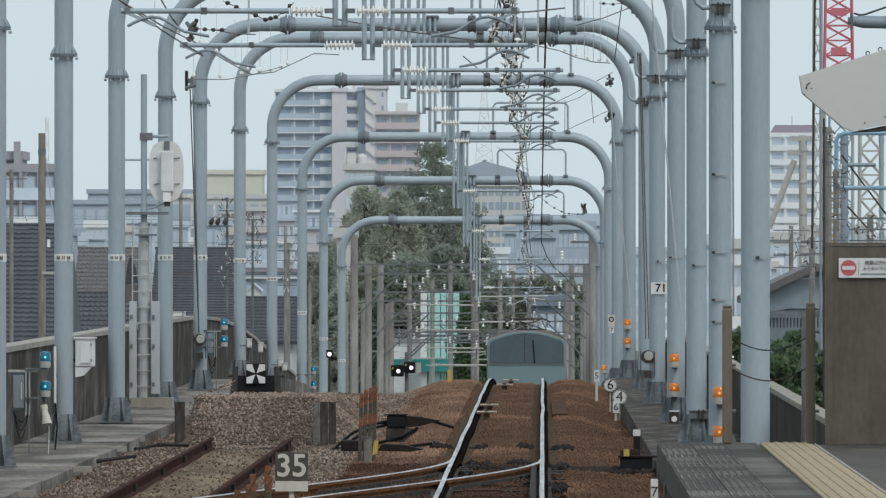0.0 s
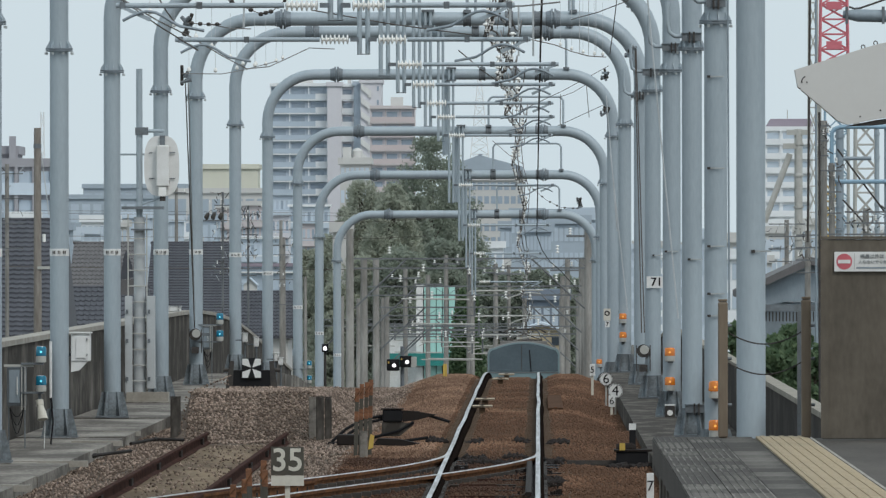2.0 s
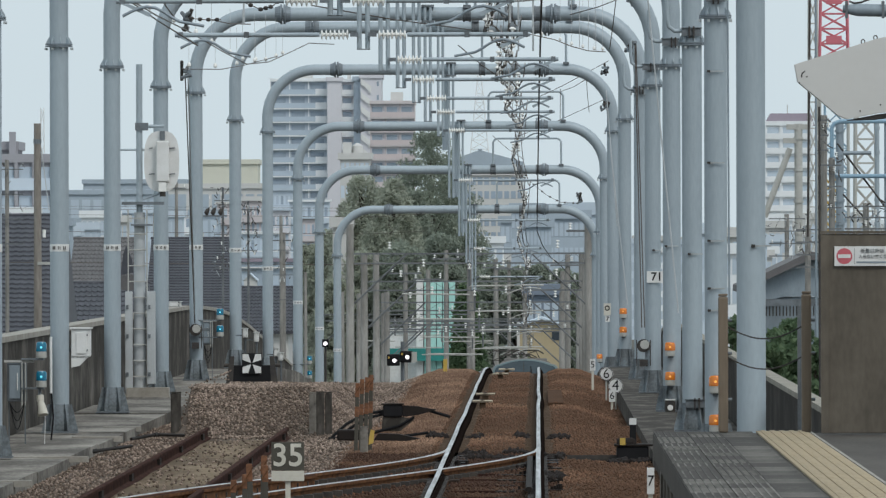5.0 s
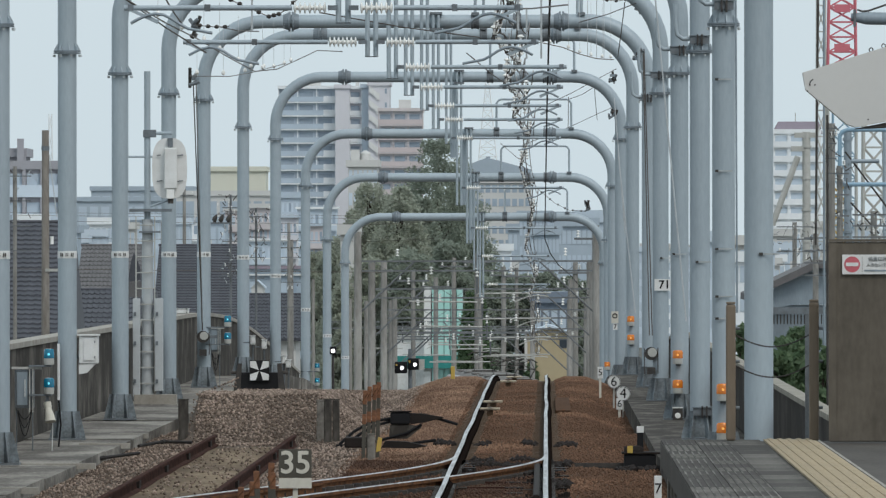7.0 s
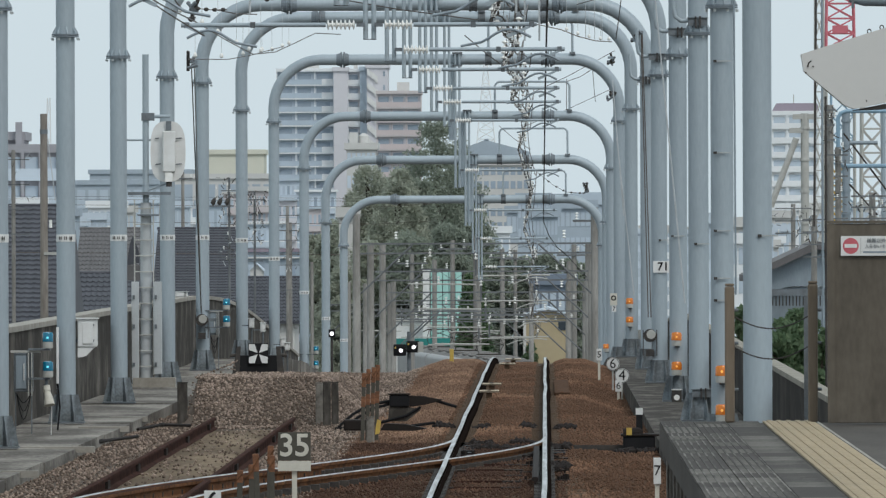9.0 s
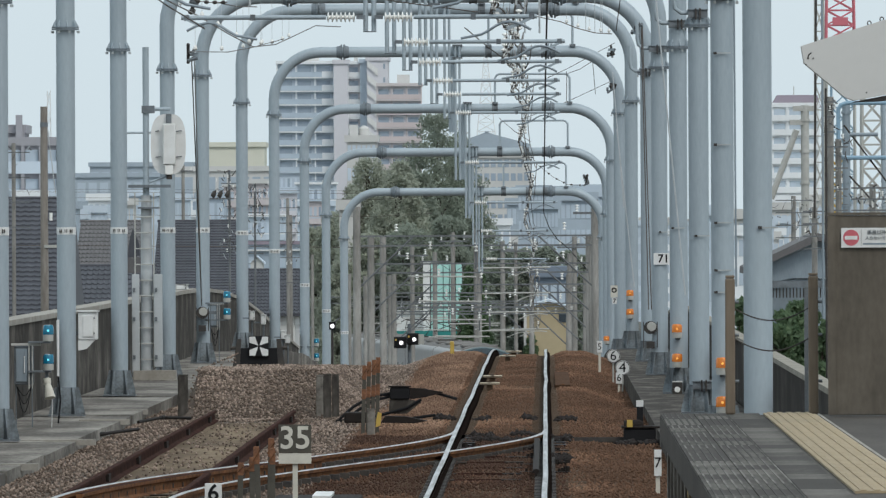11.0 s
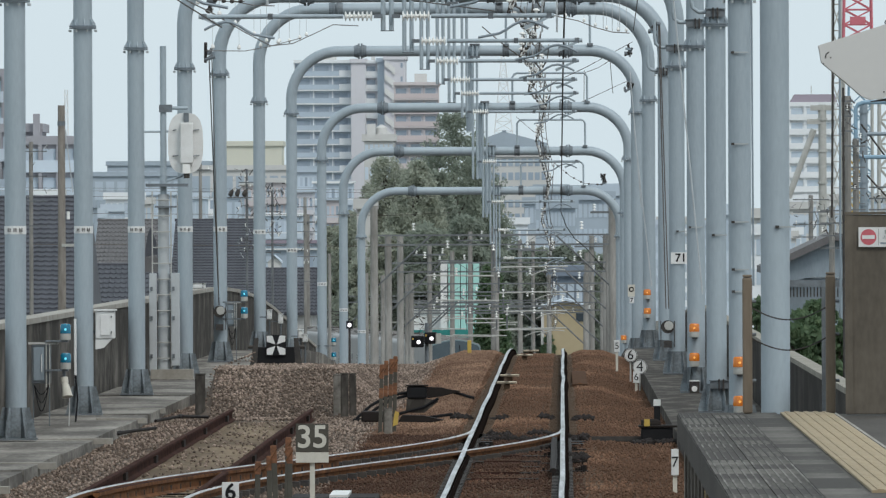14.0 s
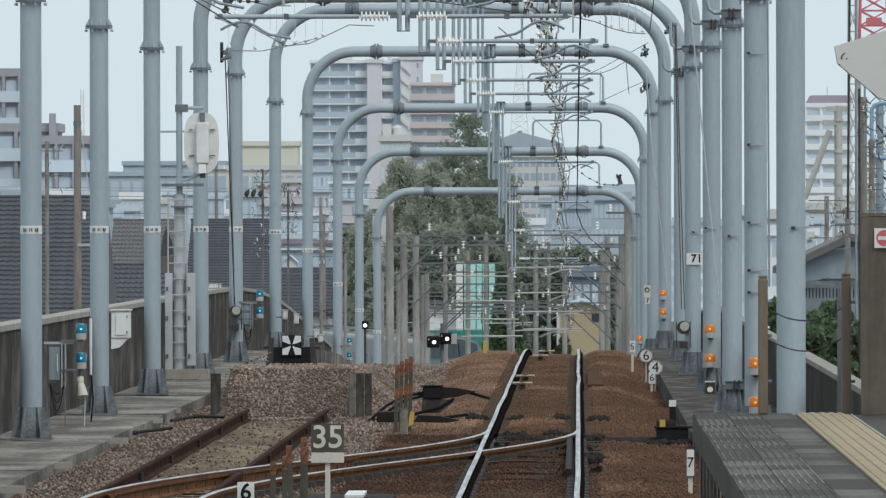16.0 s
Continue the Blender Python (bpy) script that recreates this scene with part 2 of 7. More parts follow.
# ---- mesh helpers ----
def box(bm, x0, x1, y0, y1, z0, z1):
    v = [bm.verts.new((x, y, z)) for x in (x0, x1) for y in (y0, y1) for z in (z0, z1)]
    for q in ((0, 1, 3, 2), (4, 6, 7, 5), (0, 4, 5, 1), (2, 3, 7, 6), (0, 2, 6, 4), (1, 5, 7, 3)):
        bm.faces.new([v[i] for i in q])
    return bm


def boxed(x0, x1, y0, y1, z0, z1, bevel=0.0):
    bm = box(bmesh.new(), x0, x1, y0, y1, z0, z1)
    if bevel:
        bmesh.ops.bevel(bm, geom=bm.edges[:], offset=bevel, segments=2, affect="EDGES", profile=0.5)
    return bm


def tube(bm, pts, r, n=8, cap=True):
    """A round bar swept along points; r may be one radius a point."""
    pts = [Vector(p) for p in pts]
    rs = r if isinstance(r, (list, tuple)) else [r] * len(pts)
    rings = []
    side = None
    for i, p in enumerate(pts):
        d = (pts[min(i + 1, len(pts) - 1)] - pts[max(i - 1, 0)]).normalized()
        if side is None:
            side = d.orthogonal().normalized()
        side = (side - d * side.dot(d)).normalized()
        up = d.cross(side)
        rings.append([bm.verts.new(p + (side * math.cos(2 * math.pi * k / n) + up * math.sin(2 * math.pi * k / n)) * rs[i]) for k in range(n)])
    for a, b in zip(rings, rings[1:]):
        for k in range(n):
            bm.faces.new((a[k], a[(k + 1) % n], b[(k + 1) % n], b[k]))
    if cap:
        bm.faces.new(rings[0][::-1])
        bm.faces.new(rings[-1])
    return bm


def bars(segments, r, n=5):
    bm = bmesh.new()
    for a, b in segments:
        tube(bm, (a, b), r, n)
    return bm


def prism(bm, outline, y0, y1):
    """An outline in x and z, drawn out from y0 to y1."""
    a = [bm.verts.new((x, y0, z)) for x, z in outline]
    b = [bm.verts.new((x, y1, z)) for x, z in outline]
    n = len(a)
    for i in range(n):
        bm.faces.new((a[i], a[(i + 1) % n], b[(i + 1) % n], b[i]))
    bm.faces.new(a[::-1])
    bm.faces.new(b)
    return bm


def mesh_of(name, bm, mat, smooth=None):
    bmesh.ops.recalc_face_normals(bm, faces=bm.faces[:])
    me = bpy.data.meshes.new(name)
    bm.to_mesh(me)
    bm.free()
    me.materials.append(mat)
    if smooth:
        me.polygons.foreach_set("use_smooth", [True] * len(me.polygons))
        me.set_sharp_from_angle(angle=radians(40))
    return me


def part(name, bm, mat, parent, label="", smooth=False):
    ob = new(name, mesh_of(name, bm, mat, smooth))
    ob.parent = parent
    if label:
        ob["label"] = label
    return ob


def thing(name, x, y, z, label, category, group="", kind="", turn=0):
    ob = new(name)
    ob.matrix_world = pose(x, y, z, 0, 0, turn)
    ob.empty_display_size = 0.2
    return tagged(ob, label, category, group, kind)


def solid(name, bm, mat, label, category, kind="structure", smooth=False):
    return tagged(new(name, mesh_of(name, bm, mat, smooth)), label, category, "", kind)


def letters(name, body, size, mat, parent, x, y, z, label="", bold=0.0):
    """Raised letters that face the station."""
    cu = bpy.data.curves.new(name, "FONT")
    cu.body, cu.size, cu.extrude, cu.align_x, cu.align_y, cu.offset = body, 10.0, 0.03 / size, "CENTER", "CENTER", bold * 10 / size
    tmp = bpy.data.objects.new("tmp", cu)
    me = bpy.data.meshes.new_from_object(tmp)
    me.transform(pose(x, y, z, 90, 0, 0) @ Matrix.Scale(size / 10, 4))
    bpy.data.objects.remove(tmp)
    me.materials.clear()
    me.materials.append(mat)
    ob = new(name, me)
    ob.parent = parent
    if label:
        ob["label"] = label
    return ob


def fall(y):
    """The line's height: level, a crest, then a grade of three in a hundred."""
    if y < 228:
        return 0.0
    if y < 288:
        return -0.000257 * (y - 228) ** 2
    if y < 375:
        return -0.925 - 0.0308 * (y - 288)
    if y < 460:
        return -3.605 - 0.026 * (y - 375)
    if y < 510:
        return -5.815 - 0.0327 * (y - 460)
    return -7.45


def steps(a, b, d):
    n = max(1, round((b - a) / d))
    return [a + (b - a) * i / n for i in range(n + 1)]


M_MAST = material("pale concrete mast", (0.48, 0.51, 0.53), 0.8, 0, (0.36, 0.38, 0.39), 1.5, 25, 0.4, 0.05)
M_SAND = material("sandy grit", (0.30, 0.235, 0.165), 0.95, 0, (0.13, 0.098, 0.07), 0.9, 12, 0.8, 0.3, 0.02, (1, 0.2, 1), spec=0.05)
# darker copy of the parapet concrete; the wall's shade is in its base colour
M_CONC_B = material("stained, shade-darkened parapet concrete", (0.10, 0.092, 0.082), 0.9, 0, (0.04, 0.036, 0.033), 2.2, 14, 0.85, 0.25, 0.01, (1, 0.25, 0.35), spec=0.1)
# main rail web: its shadow under the head is put into this near-black colour
M_RUST_SHADE = material("shadow-dark rail web", (0.02, 0.014, 0.012), 0.8, 0.0, (0.01, 0.008, 0.007), 3, 40, 0.6, 0.3, spec=0.0)
M_TIMBER = material("oily timber bearer", (0.045, 0.032, 0.024), 0.8, 0, (0.02, 0.016, 0.014), 3, 30, 0.6, 0.2, each=0.4, spec=0.1)
TRACK = -0.585
GAUGE = 1.132


# ---- ground and viaduct ----
def bed(x, y):
    """Height of the ballast across and along the line."""
    d = abs(x - TRACK)
    side = -0.36 if x < TRACK else -0.30
    z = -0.13 if d < 1.2 else max(side, -0.13 - (d - 1.2) * 0.30)
    if d > 0.75 and y > 195:
        lift = min(1.0, (d - 0.75) / 0.2) * min(1.0, (y - 195) / 25)
        edge = 1.6 if x < TRACK else 1.4
        z = z + lift * (max(side, -0.06 if d < edge else -0.06 - (d - edge) * 0.34) - z)
    if y < 168:
        d2 = abs(x + 4.16)
        z2 = -0.16 if d2 < 0.95 else -0.145
        z = max(z, z2)
    if y < 146 and -4.2 < x < -0.6:
        z = max(z, -0.17)
    elif y < 215 and x < -5.1:
        z = max(z, -0.17)
    up = max(0.0, min(1.0, (y - 161) / 3.0)) * max(0.0, min(1.0, (212 - y) / 25))
    if up and x < -2.5:
        wide = max(0.0, min(1.0, (-2.5 - x) / 0.8)) if x > -3.6 else max(0.0, min(1.0, (x + 5.2) / 0.08))
        z += up * wide * 0.66
    dip = 0.07 * max(0.0, min(1.0, (y - 144) / 3)) * max(0.0, 1 - max(0.0, abs(d - GAUGE / 2) - 0.09) / 0.12)  # the stones lie low along the rails
    return z - dip + fall(y) + 0.018 * noise.noise((x * 1.6, y * 0.25, 0))


def sheet(xs, ys, height):
    verts = [(x, y, height(x, y)) for y in ys for x in xs]
    n = len(xs)
    faces = [(j * n + i, j * n + i + 1, (j + 1) * n + i + 1, (j + 1) * n + i) for j in range(len(ys) - 1) for i in range(n - 1)]
    me = bpy.data.meshes.new("sheet")
    me.from_pydata(verts, [], faces)
    me.polygons.foreach_set("use_smooth", [True] * len(faces))
    return me


def town(x, y):
    return -12.0 - (0 if y < 900 else 0.001 * (y - 900))


me = sheet([-4500, -600, -120, -40, -12, 0, 12, 40, 120, 600, 4500], [-300, 0, 100, 300, 600, 1000, 2000, 3500, 4900], town)
me.materials.append(M_GROUND)
tagged(new("ground", me), "low town ground under the elevated railway", "ground", "", "structure")

deck = bmesh.new()
ys = [-40, 60, 150, 228] + steps(238, 760, 12)
outline = [(-7.9, -0.45), (3.7, -0.45), (3.7, -1.6), (-7.9, -1.6)]
for a, b in zip(ys, ys[1:]):
    v = [deck.verts.new((x, y, z + fall(y))) for y in (a, b) for x, z in outline]
    for k in range(4):
        deck.faces.new((v[k], v[(k + 1) % 4], v[4 + (k + 1) % 4], v[4 + k]))
solid("viaduct_deck", deck, M_CONC, "grey concrete viaduct deck under the tracks", "viaduct")

xs = steps(-5.78, 1.42, 0.12)
me = sheet(xs, steps(-30, 80, 5) + steps(81, 260, 1.0) + steps(264, 760, 8), bed)
me.materials.append(M_BALLAST)
me.materials.append(M_BALLAST2)
me.materials.append(M_SAND)
cols = len(xs) - 1
for k, p in enumerate(me.polygons):
    x, y = p.center.x, p.center.y
    p.material_index = 2 if abs(x + 4.16) < 0.52 and y < 159 else 1 if x < -2.55 else 0
tagged(new("ballast_bed", me), "brown and grey crushed stone ballast bed", "ballast", "", "structure")


def scatter(name, x0, x1, y0, y1, dx, dy, mat, label, keep=None, size=(0.022, 0.042)):
    rng = np.random.default_rng(7)
    nx, ny = int((x1 - x0) / dx), int((y1 - y0) / dy)
    px = x0 + (np.arange(nx)[None, :] + rng.random((ny, nx))) * dx
    py = y0 + (np.arange(ny)[:, None] + rng.random((ny, nx))) * dy
    px, py = px.ravel(), py.ravel()
    if keep:
        ok = np.array([keep(a, b) for a, b in zip(px, py)])
        px, py = px[ok], py[ok]
    pz = np.array([bed(a, b) for a, b in zip(px, py)])
    n = len(px)
    base = np.array([(1, 0, 0), (0, 1, 0), (-1, 0, 0), (0, -1, 0), (0, 0, 1), (0, 0, -1)], float)
    r = rng.uniform(size[0], size[1], (n, 1, 1)) * rng.uniform(0.65, 1.35, (n, 6, 1))
    ang = rng.random(n) * 6.283
    tip = rng.normal(0, 0.5, n)
    c, s = np.cos(ang)[:, None], np.sin(ang)[:, None]
    ct, st = np.cos(tip)[:, None], np.sin(tip)[:, None]
    p = base[None] * r
    x, y, z = p[..., 0], p[..., 1], p[..., 2] * 0.85
    x, z = x * ct - z * st, x * st + z * ct
    x, y = x * c - y * s, x * s + y * c
    co = np.stack([x + px[:, None], y + py[:, None], z + pz[:, None] + 0.012], -1).reshape(-1, 3)
    tri = np.array([(0, 1, 4), (1, 2, 4), (2, 3, 4), (3, 0, 4), (1, 0, 5), (2, 1, 5), (3, 2, 5), (0, 3, 5)])
    f = (tri[None] + 6 * np.arange(n)[:, None, None]).reshape(-1, 3)
    me = bpy.data.meshes.new(name)
    me.vertices.add(len(co))
    me.vertices.foreach_set("co", co.ravel())
    me.loops.add(f.size)
    me.loops.foreach_set("vertex_index", f.ravel().astype(np.int32))
    me.polygons.add(len(f))
    me.polygons.foreach_set("loop_start", np.arange(0, f.size, 3, dtype=np.int32))
    me.update(calc_edges=True)
    me.materials.append(mat)
    return tagged(new(name, me), label, "ballast", "", "stuff")


def off_rail(x, y):
    return all(abs(x - TRACK - k * GAUGE / 2) > 0.085 for k in (-1, 1))


scatter("ballast_stones", -2.6, 0.24, 100, 147, 0.036, 0.33, M_STONE4, "dark oil-stained crushed stones under the points", off_rail, (0.010, 0.023))
scatter("ballast_stones", -1.42, 0.24, 146.8, 256, 0.036, 0.33, M_STONE, "brake-dusted brown crushed stones between and beside the rails", off_rail, (0.009, 0.022))
scatter("ballast_stones", -2.6, -1.40, 146.8, 256, 0.036, 0.33, M_STONE3, "rust-tan crushed stones on the ballast shoulder", None, (0.010, 0.024))
scatter("ballast_stones", 0.22, 1.40, 100, 256, 0.036, 0.33, M_STONE, "brown crushed stones on the ballast shoulder", None, (0.010, 0.024))
rng = random.Random(9)
for x, y, w, l in ((-1.38, 159, 0.2, 2.4), (-0.93, 159, 0.13, 2.2), (-0.2, 159, 0.13, 2.4), (0.22, 158, 0.22, 2.4), (-0.9, 146, 0.25, 1.6), (-0.25, 146, 0.2, 1.6), (0.18, 143, 0.14, 3.0), (0.18, 131, 0.12, 2.6), (1.15, 141, 0.3, 1.2), (-0.55, 142.5, 0.42, 1.4)):
    scatter("greased_ballast", x - w, x + w, y - l / 2, y + l / 2, 0.05, 0.28, M_OIL, "black greasy stones round the point fittings", None, (0.03, 0.075))
scatter("ballast_stones", -5.72, -2.45, 84, 256, 0.040, 0.38, M_STONE2, "grey-brown crushed stones along the siding", lambda x, y: y > 159.6 or abs(x + 4.16) > 0.68 or (abs(x + 4.16) < 0.46 and (int(x * 977) + int(y * 131)) % 5 == 0), (0.010, 0.026))
scatter("ballast_stones", -5.05, -2.6, 160.5, 184, 0.032, 0.085, M_STONE2, "heap of grey-brown crushed stones behind the rail ends", None, (0.012, 0.030))


# ---- tracks ----
def rail(parent, pts, head, name="rail", lift=0.0, side=None):
    """A flat-bottomed rail along points of its top centre: foot and web, with the running surface on it."""
    body, top = bmesh.new(), bmesh.new()
    shape = [(-0.062, -0.153), (0.062, -0.153), (0.062, -0.140), (0.012, -0.118), (0.010, -0.045), (0.034, -0.036), (0.034, -0.004), (-0.034, -0.004), (-0.034, -0.036), (-0.010, -0.045), (-0.012, -0.118), (-0.062, -0.140)]
    cap = [(-0.027, -0.004), (0.027, -0.004), (0.027, -0.002), (0.02, 0.004), (-0.02, 0.004), (-0.027, -0.002)]
    for bm, sh in ((body, shape), (top, cap)):
        rings = []
        for i, p in enumerate(pts):
            a, b = Vector(pts[max(i - 1, 0)]), Vector(pts[min(i + 1, len(pts) - 1)])
            d = (b - a).normalized()
            s = Vector((d.y, -d.x, 0)).normalized()
            rings.append([bm.verts.new(Vector(p) + s * u + Vector((0, 0, w + lift))) for u, w in sh])
        n = len(sh)
        for a, b in zip(rings, rings[1:]):
            for k in range(n):
                bm.faces.new((a[k], a[(k + 1) % n], b[(k + 1) % n], b[k]))
        bm.faces.new(rings[0])
        bm.faces.new(rings[-1][::-1])
    r = part(name, body, side or (M_RUST_SHADE if head is M_HEAD else M_RUST), parent)
    part("running_surface", top, head, r, "bright worn rail head" if head is M_HEAD else "brown rusted rail head")
    return r


main = thing("railway_track", TRACK, 0, 0, "straight main railway track with polished rails over a crest", "railway track", "", "structure")
line = steps(-30, 84, 38) + steps(90, 300, 3) + steps(306, 540, 6)
jog = lambda y: 0.018 * noise.noise((0, y * 0.085, 3))
for k in (-1, 1):
    rail(main, [(k * GAUGE / 2 + jog(y + 50 * k), y, fall(y)) for y in line], M_HEAD)
# dark band right of each rail: shade drawn as an added black strip
for k in (-1, 1):
    bm = bmesh.new()
    for a, b in zip(line[3:], line[4:]):
        x0, x1 = k * GAUGE / 2 + jog(a + 50 * k), k * GAUGE / 2 + jog(b + 50 * k)
        v = [bm.verts.new((x + u, y, fall(y) + w)) for x, y in ((x0, a), (x1, b)) for u, w in ((0.036, -0.155), (0.095, -0.155), (0.075, -0.08), (0.036, -0.045))]
        for q in ((0, 1, 5, 4), (1, 2, 6, 5), (2, 3, 7, 6), (3, 0, 4, 7), (0, 1, 2, 3), (4, 5, 6, 7)):
            bm.faces.new([v[i] for i in q])
    bmesh.ops.remove_doubles(bm, verts=bm.verts[:], dist=0.0005)
    part("rail_shade_strip", bm, M_RUST_SHADE, main, "black strip standing in for shade along the rail")
siding = thing("siding_track", -4.16, 0, 0, "rusty siding track ending at a ballast heap", "railway track", "", "structure")
for k in (-1, 1):
    rail(siding, [(k * GAUGE / 2, y, -0.012) for y in steps(-30, 160.5, 10)], M_RUST)
for y in (112, 121, 130, 139.5, 148, 157.5):
    for k in (-1, 1):
        part("joint_plate", boxed(k * GAUGE / 2 - 0.045, k * GAUGE / 2 + 0.045, y - 0.3, y + 0.3, -0.13, -0.05), M_OIL, siding, "dark fish plate")


def cross(y, k):
    """The crossover's rails: they leave the main track at the points and bend over to the siding."""
    u = max(0.0, min(1.0, (143 - y) / 36))
    c = TRACK - 3.575 * (3 * u * u - 2 * u ** 3)
    return c + k * GAUGE / 2


xover = thing("crossover_track", 0, 0, 0, "curved crossover between main track and siding", "railway track", "", "structure")
for k in (-1, 1):
    rail(xover, [(cross(y, k), y, 0.003) for y in steps(107, 143, 1.5)], M_HEAD, side=M_RUST2)
# check rails and timber bearers of the points
rail(xover, [(cross(y, -1) + 0.10, y, -0.006) for y in steps(110, 127, 1.5)], M_RUST, "check_rail", side=M_RUST2)
rail(xover, [(cross(y, 1) - 0.10, y, -0.006) for y in steps(112, 137, 1.5)], M_RUST, "check_rail", side=M_RUST2)
rail(xover, [(TRACK + GAUGE / 2 - 0.10, y, -0.004) for y in steps(120, 138, 3)], M_OIL, "check_rail", side=M_OIL)
for i in range(62):
    y = 104.5 + i * 0.65
    x0, x1 = cross(y, -1) - 0.45, TRACK + GAUGE / 2 + (0.45 if i % 2 else 0.38)
    part("bearer", boxed(x0, x1, y - 0.1, y + 0.1, -0.34, -0.172 + 0.012 * (i % 3)), M_TIMBER, xover)
    for x in (cross(y, -1), cross(y, 1), TRACK - GAUGE / 2, TRACK + GAUGE / 2):
        part("rail_chair", boxed(x - 0.11, x + 0.11, y - 0.12, y + 0.12, -0.15, -0.075), M_DARK, xover)

for y in (143.5, 142, 140.5, 139):
    for k in (-1, 1):
        part("slide_plate", boxed(TRACK + k * GAUGE / 2 - 0.26, TRACK + k * GAUGE / 2 + 0.26, y - 0.3, y + 0.3, -0.17, -0.10), M_BLACK, xover, "black greased slide plate")
for y in (128,):
    for k in (-1, 1):
        for j in range(3):
            x = TRACK + k * GAUGE / 2 + (-0.19, 0.11, 0.19)[j]
            part("joint_timber", boxed(x - 0.05, x + 0.05, y - 0.25, y + 0.25, -0.2, -0.11 + 0.012 * j), M_TIMBER, xover, "dark oily timber block")

proto = mesh_of("sleeper", boxed(-1.0, 1.0, -0.11, 0.11, -0.30, -0.125), M_SLEEPER)
for i in range(232):
    y = 104 + i * 0.6
    ob = new("sleeper", proto)
    ob.parent = main
    ob.location = (0, y, fall(y))


# ---- walkways and parapets ----
def strip(x0, x1, z0, z1, y0, y1, bm=None):
    bm = bm or bmesh.new()
    for a, b in zip(steps(y0, y1, 8), steps(y0, y1, 8)[1:]):
        v = [bm.verts.new((x, y, z + fall(y))) for y in (a, b) for x, z in ((x0, z0), (x1, z0), (x1, z1), (x0, z1))]
        for k in range(4):
            bm.faces.new((v[k], v[(k + 1) % 4], v[4 + (k + 1) % 4], v[4 + k]))
        bm.faces.new(v[:4])
        bm.faces.new(v[4:])
    return bm


walkway = tagged(new("walkway"), "pale grey concrete cable-trough walkway beside the siding", "walkway", "", "structure")
y = 84.0
i = 0
while y < 330:
    n = 9.0
    part("trough_slab", strip(-7.22, -5.74 + 0.012 * ((i * 7) % 3 - 1), -0.5, 0.0 - 0.012 * (i % 2), y, y + n - 0.05), M_CONC, walkway)
    y += n
    i += 1
for y, x0, x1 in ((152.2, -6.3, -5.62), (137.6, -6.1, -5.5), (123.4, -6.9, -5.55), (160.4, -6.2, -5.66), (112, -6.6, -5.5)):
    part("slab_lip", boxed(x0, x1, y - 0.12, y + 0.12, -0.06, 0.012), M_CAP, walkway, "pale raised slab end")
walkway2 = tagged(new("walkway"), "grey concrete walkway slabs beside the main track", "walkway", "", "structure")
y = 84.0
while y < 330:
    part("trough_slab", strip(1.40, 2.79, -0.5, 0.0, y, y + 8.95), M_CONC_D, walkway2)
    y += 9.0

parapet = tagged(new("parapet_wall"), "stained grey concrete viaduct parapet with pale cap", "wall", "", "structure")
y = 60.0
while y < 330:
    part("parapet_panel", strip(-7.5, -7.24, -0.6, 1.27, y, y + 5.96), M_CONC_D, parapet)
    y += 6.0
part("coping", strip(-7.53, -7.21, 1.274, 1.35, 60, 330), M_CAP, parapet, "pale concrete coping")
parapet2 = tagged(new("parapet_wall"), "stained concrete parapet coloured dark for shade, with pale cap behind the platform end", "wall", "", "structure")
y = 60.0
while y < 330:
    part("parapet_panel", strip(2.84, 3.02, -0.6, 0.87, y, y + 5.96), M_CONC_B, parapet2)
    y += 6.0
part("coping", strip(2.825, 3.0, 0.874, 0.935, 60, 330), M_COPE, parapet2, "brownish concrete coping")


# ---- platform ----
PLAT = 1.144
platform = tagged(new("platform"), "grey station platform end with buff tactile strip", "platform", "", "structure")
part("platform_body", boxed(0.98, 9.0, -30, 85.9, -0.5, PLAT - 0.20), M_GRIME, platform)
part("platform_deck", boxed(0.86, 9.0, -30, 86.0, PLAT - 0.196, PLAT - 0.012), M_PLAT, platform, "grey asphalt deck")
y = 86.0
bm = bmesh.new()
box(bm, 0, 0.246, -1.24, 0, -0.010, 0.0)
slab = mesh_of("paving_slab", bm, M_SLAB)
for row in range(22):
    for k in range(3):
        ob = new("paving_slab", slab)
        ob.parent = platform
        ob.location = (0.865 + 0.25 * k, 86.0 - row * 1.25, PLAT)
for k in range(11):
    part("anti_slip_rib", boxed(0.885 + 0.046 * k, 0.897 + 0.046 * k, 31, 85.9, PLAT + 0.0005, PLAT + 0.004), M_RIB, platform)
bm = bmesh.new()
box(bm, 0, 0.386, -0.396, 0, -0.010, 0.004)
for k in range(5):
    box(bm, 0.03 + 0.072 * k, 0.066 + 0.072 * k, -0.38, -0.02, 0.0045, 0.010)
tile = mesh_of("tactile_tile", bm, M_TACTILE)
for row in range(64):
    ob = new("tactile_tile", tile)
    ob.parent = platform
    ob.location = (1.645, 86.0 - row * 0.4, PLAT)
# out-of-view wall, added to hold back sky light from the right
part("blocker_wall", boxed(9.0, 9.2, -40, 86, PLAT - 0.2, 4.2), M_CREAM, platform, "unseen plain wall added to block side light")
for i in range(22):
    part("side_rib", boxed(0.90, 0.978, 40 + 2.1 * i, 40.7 + 2.1 * i, -0.4, PLAT - 0.204), M_GRIME, platform, "grimy upright side panel")
part("white_line", boxed(2.045, 2.065, 30, 86.0, PLAT - 0.011, PLAT + 0.002), M_CAP, platform, "worn white line")


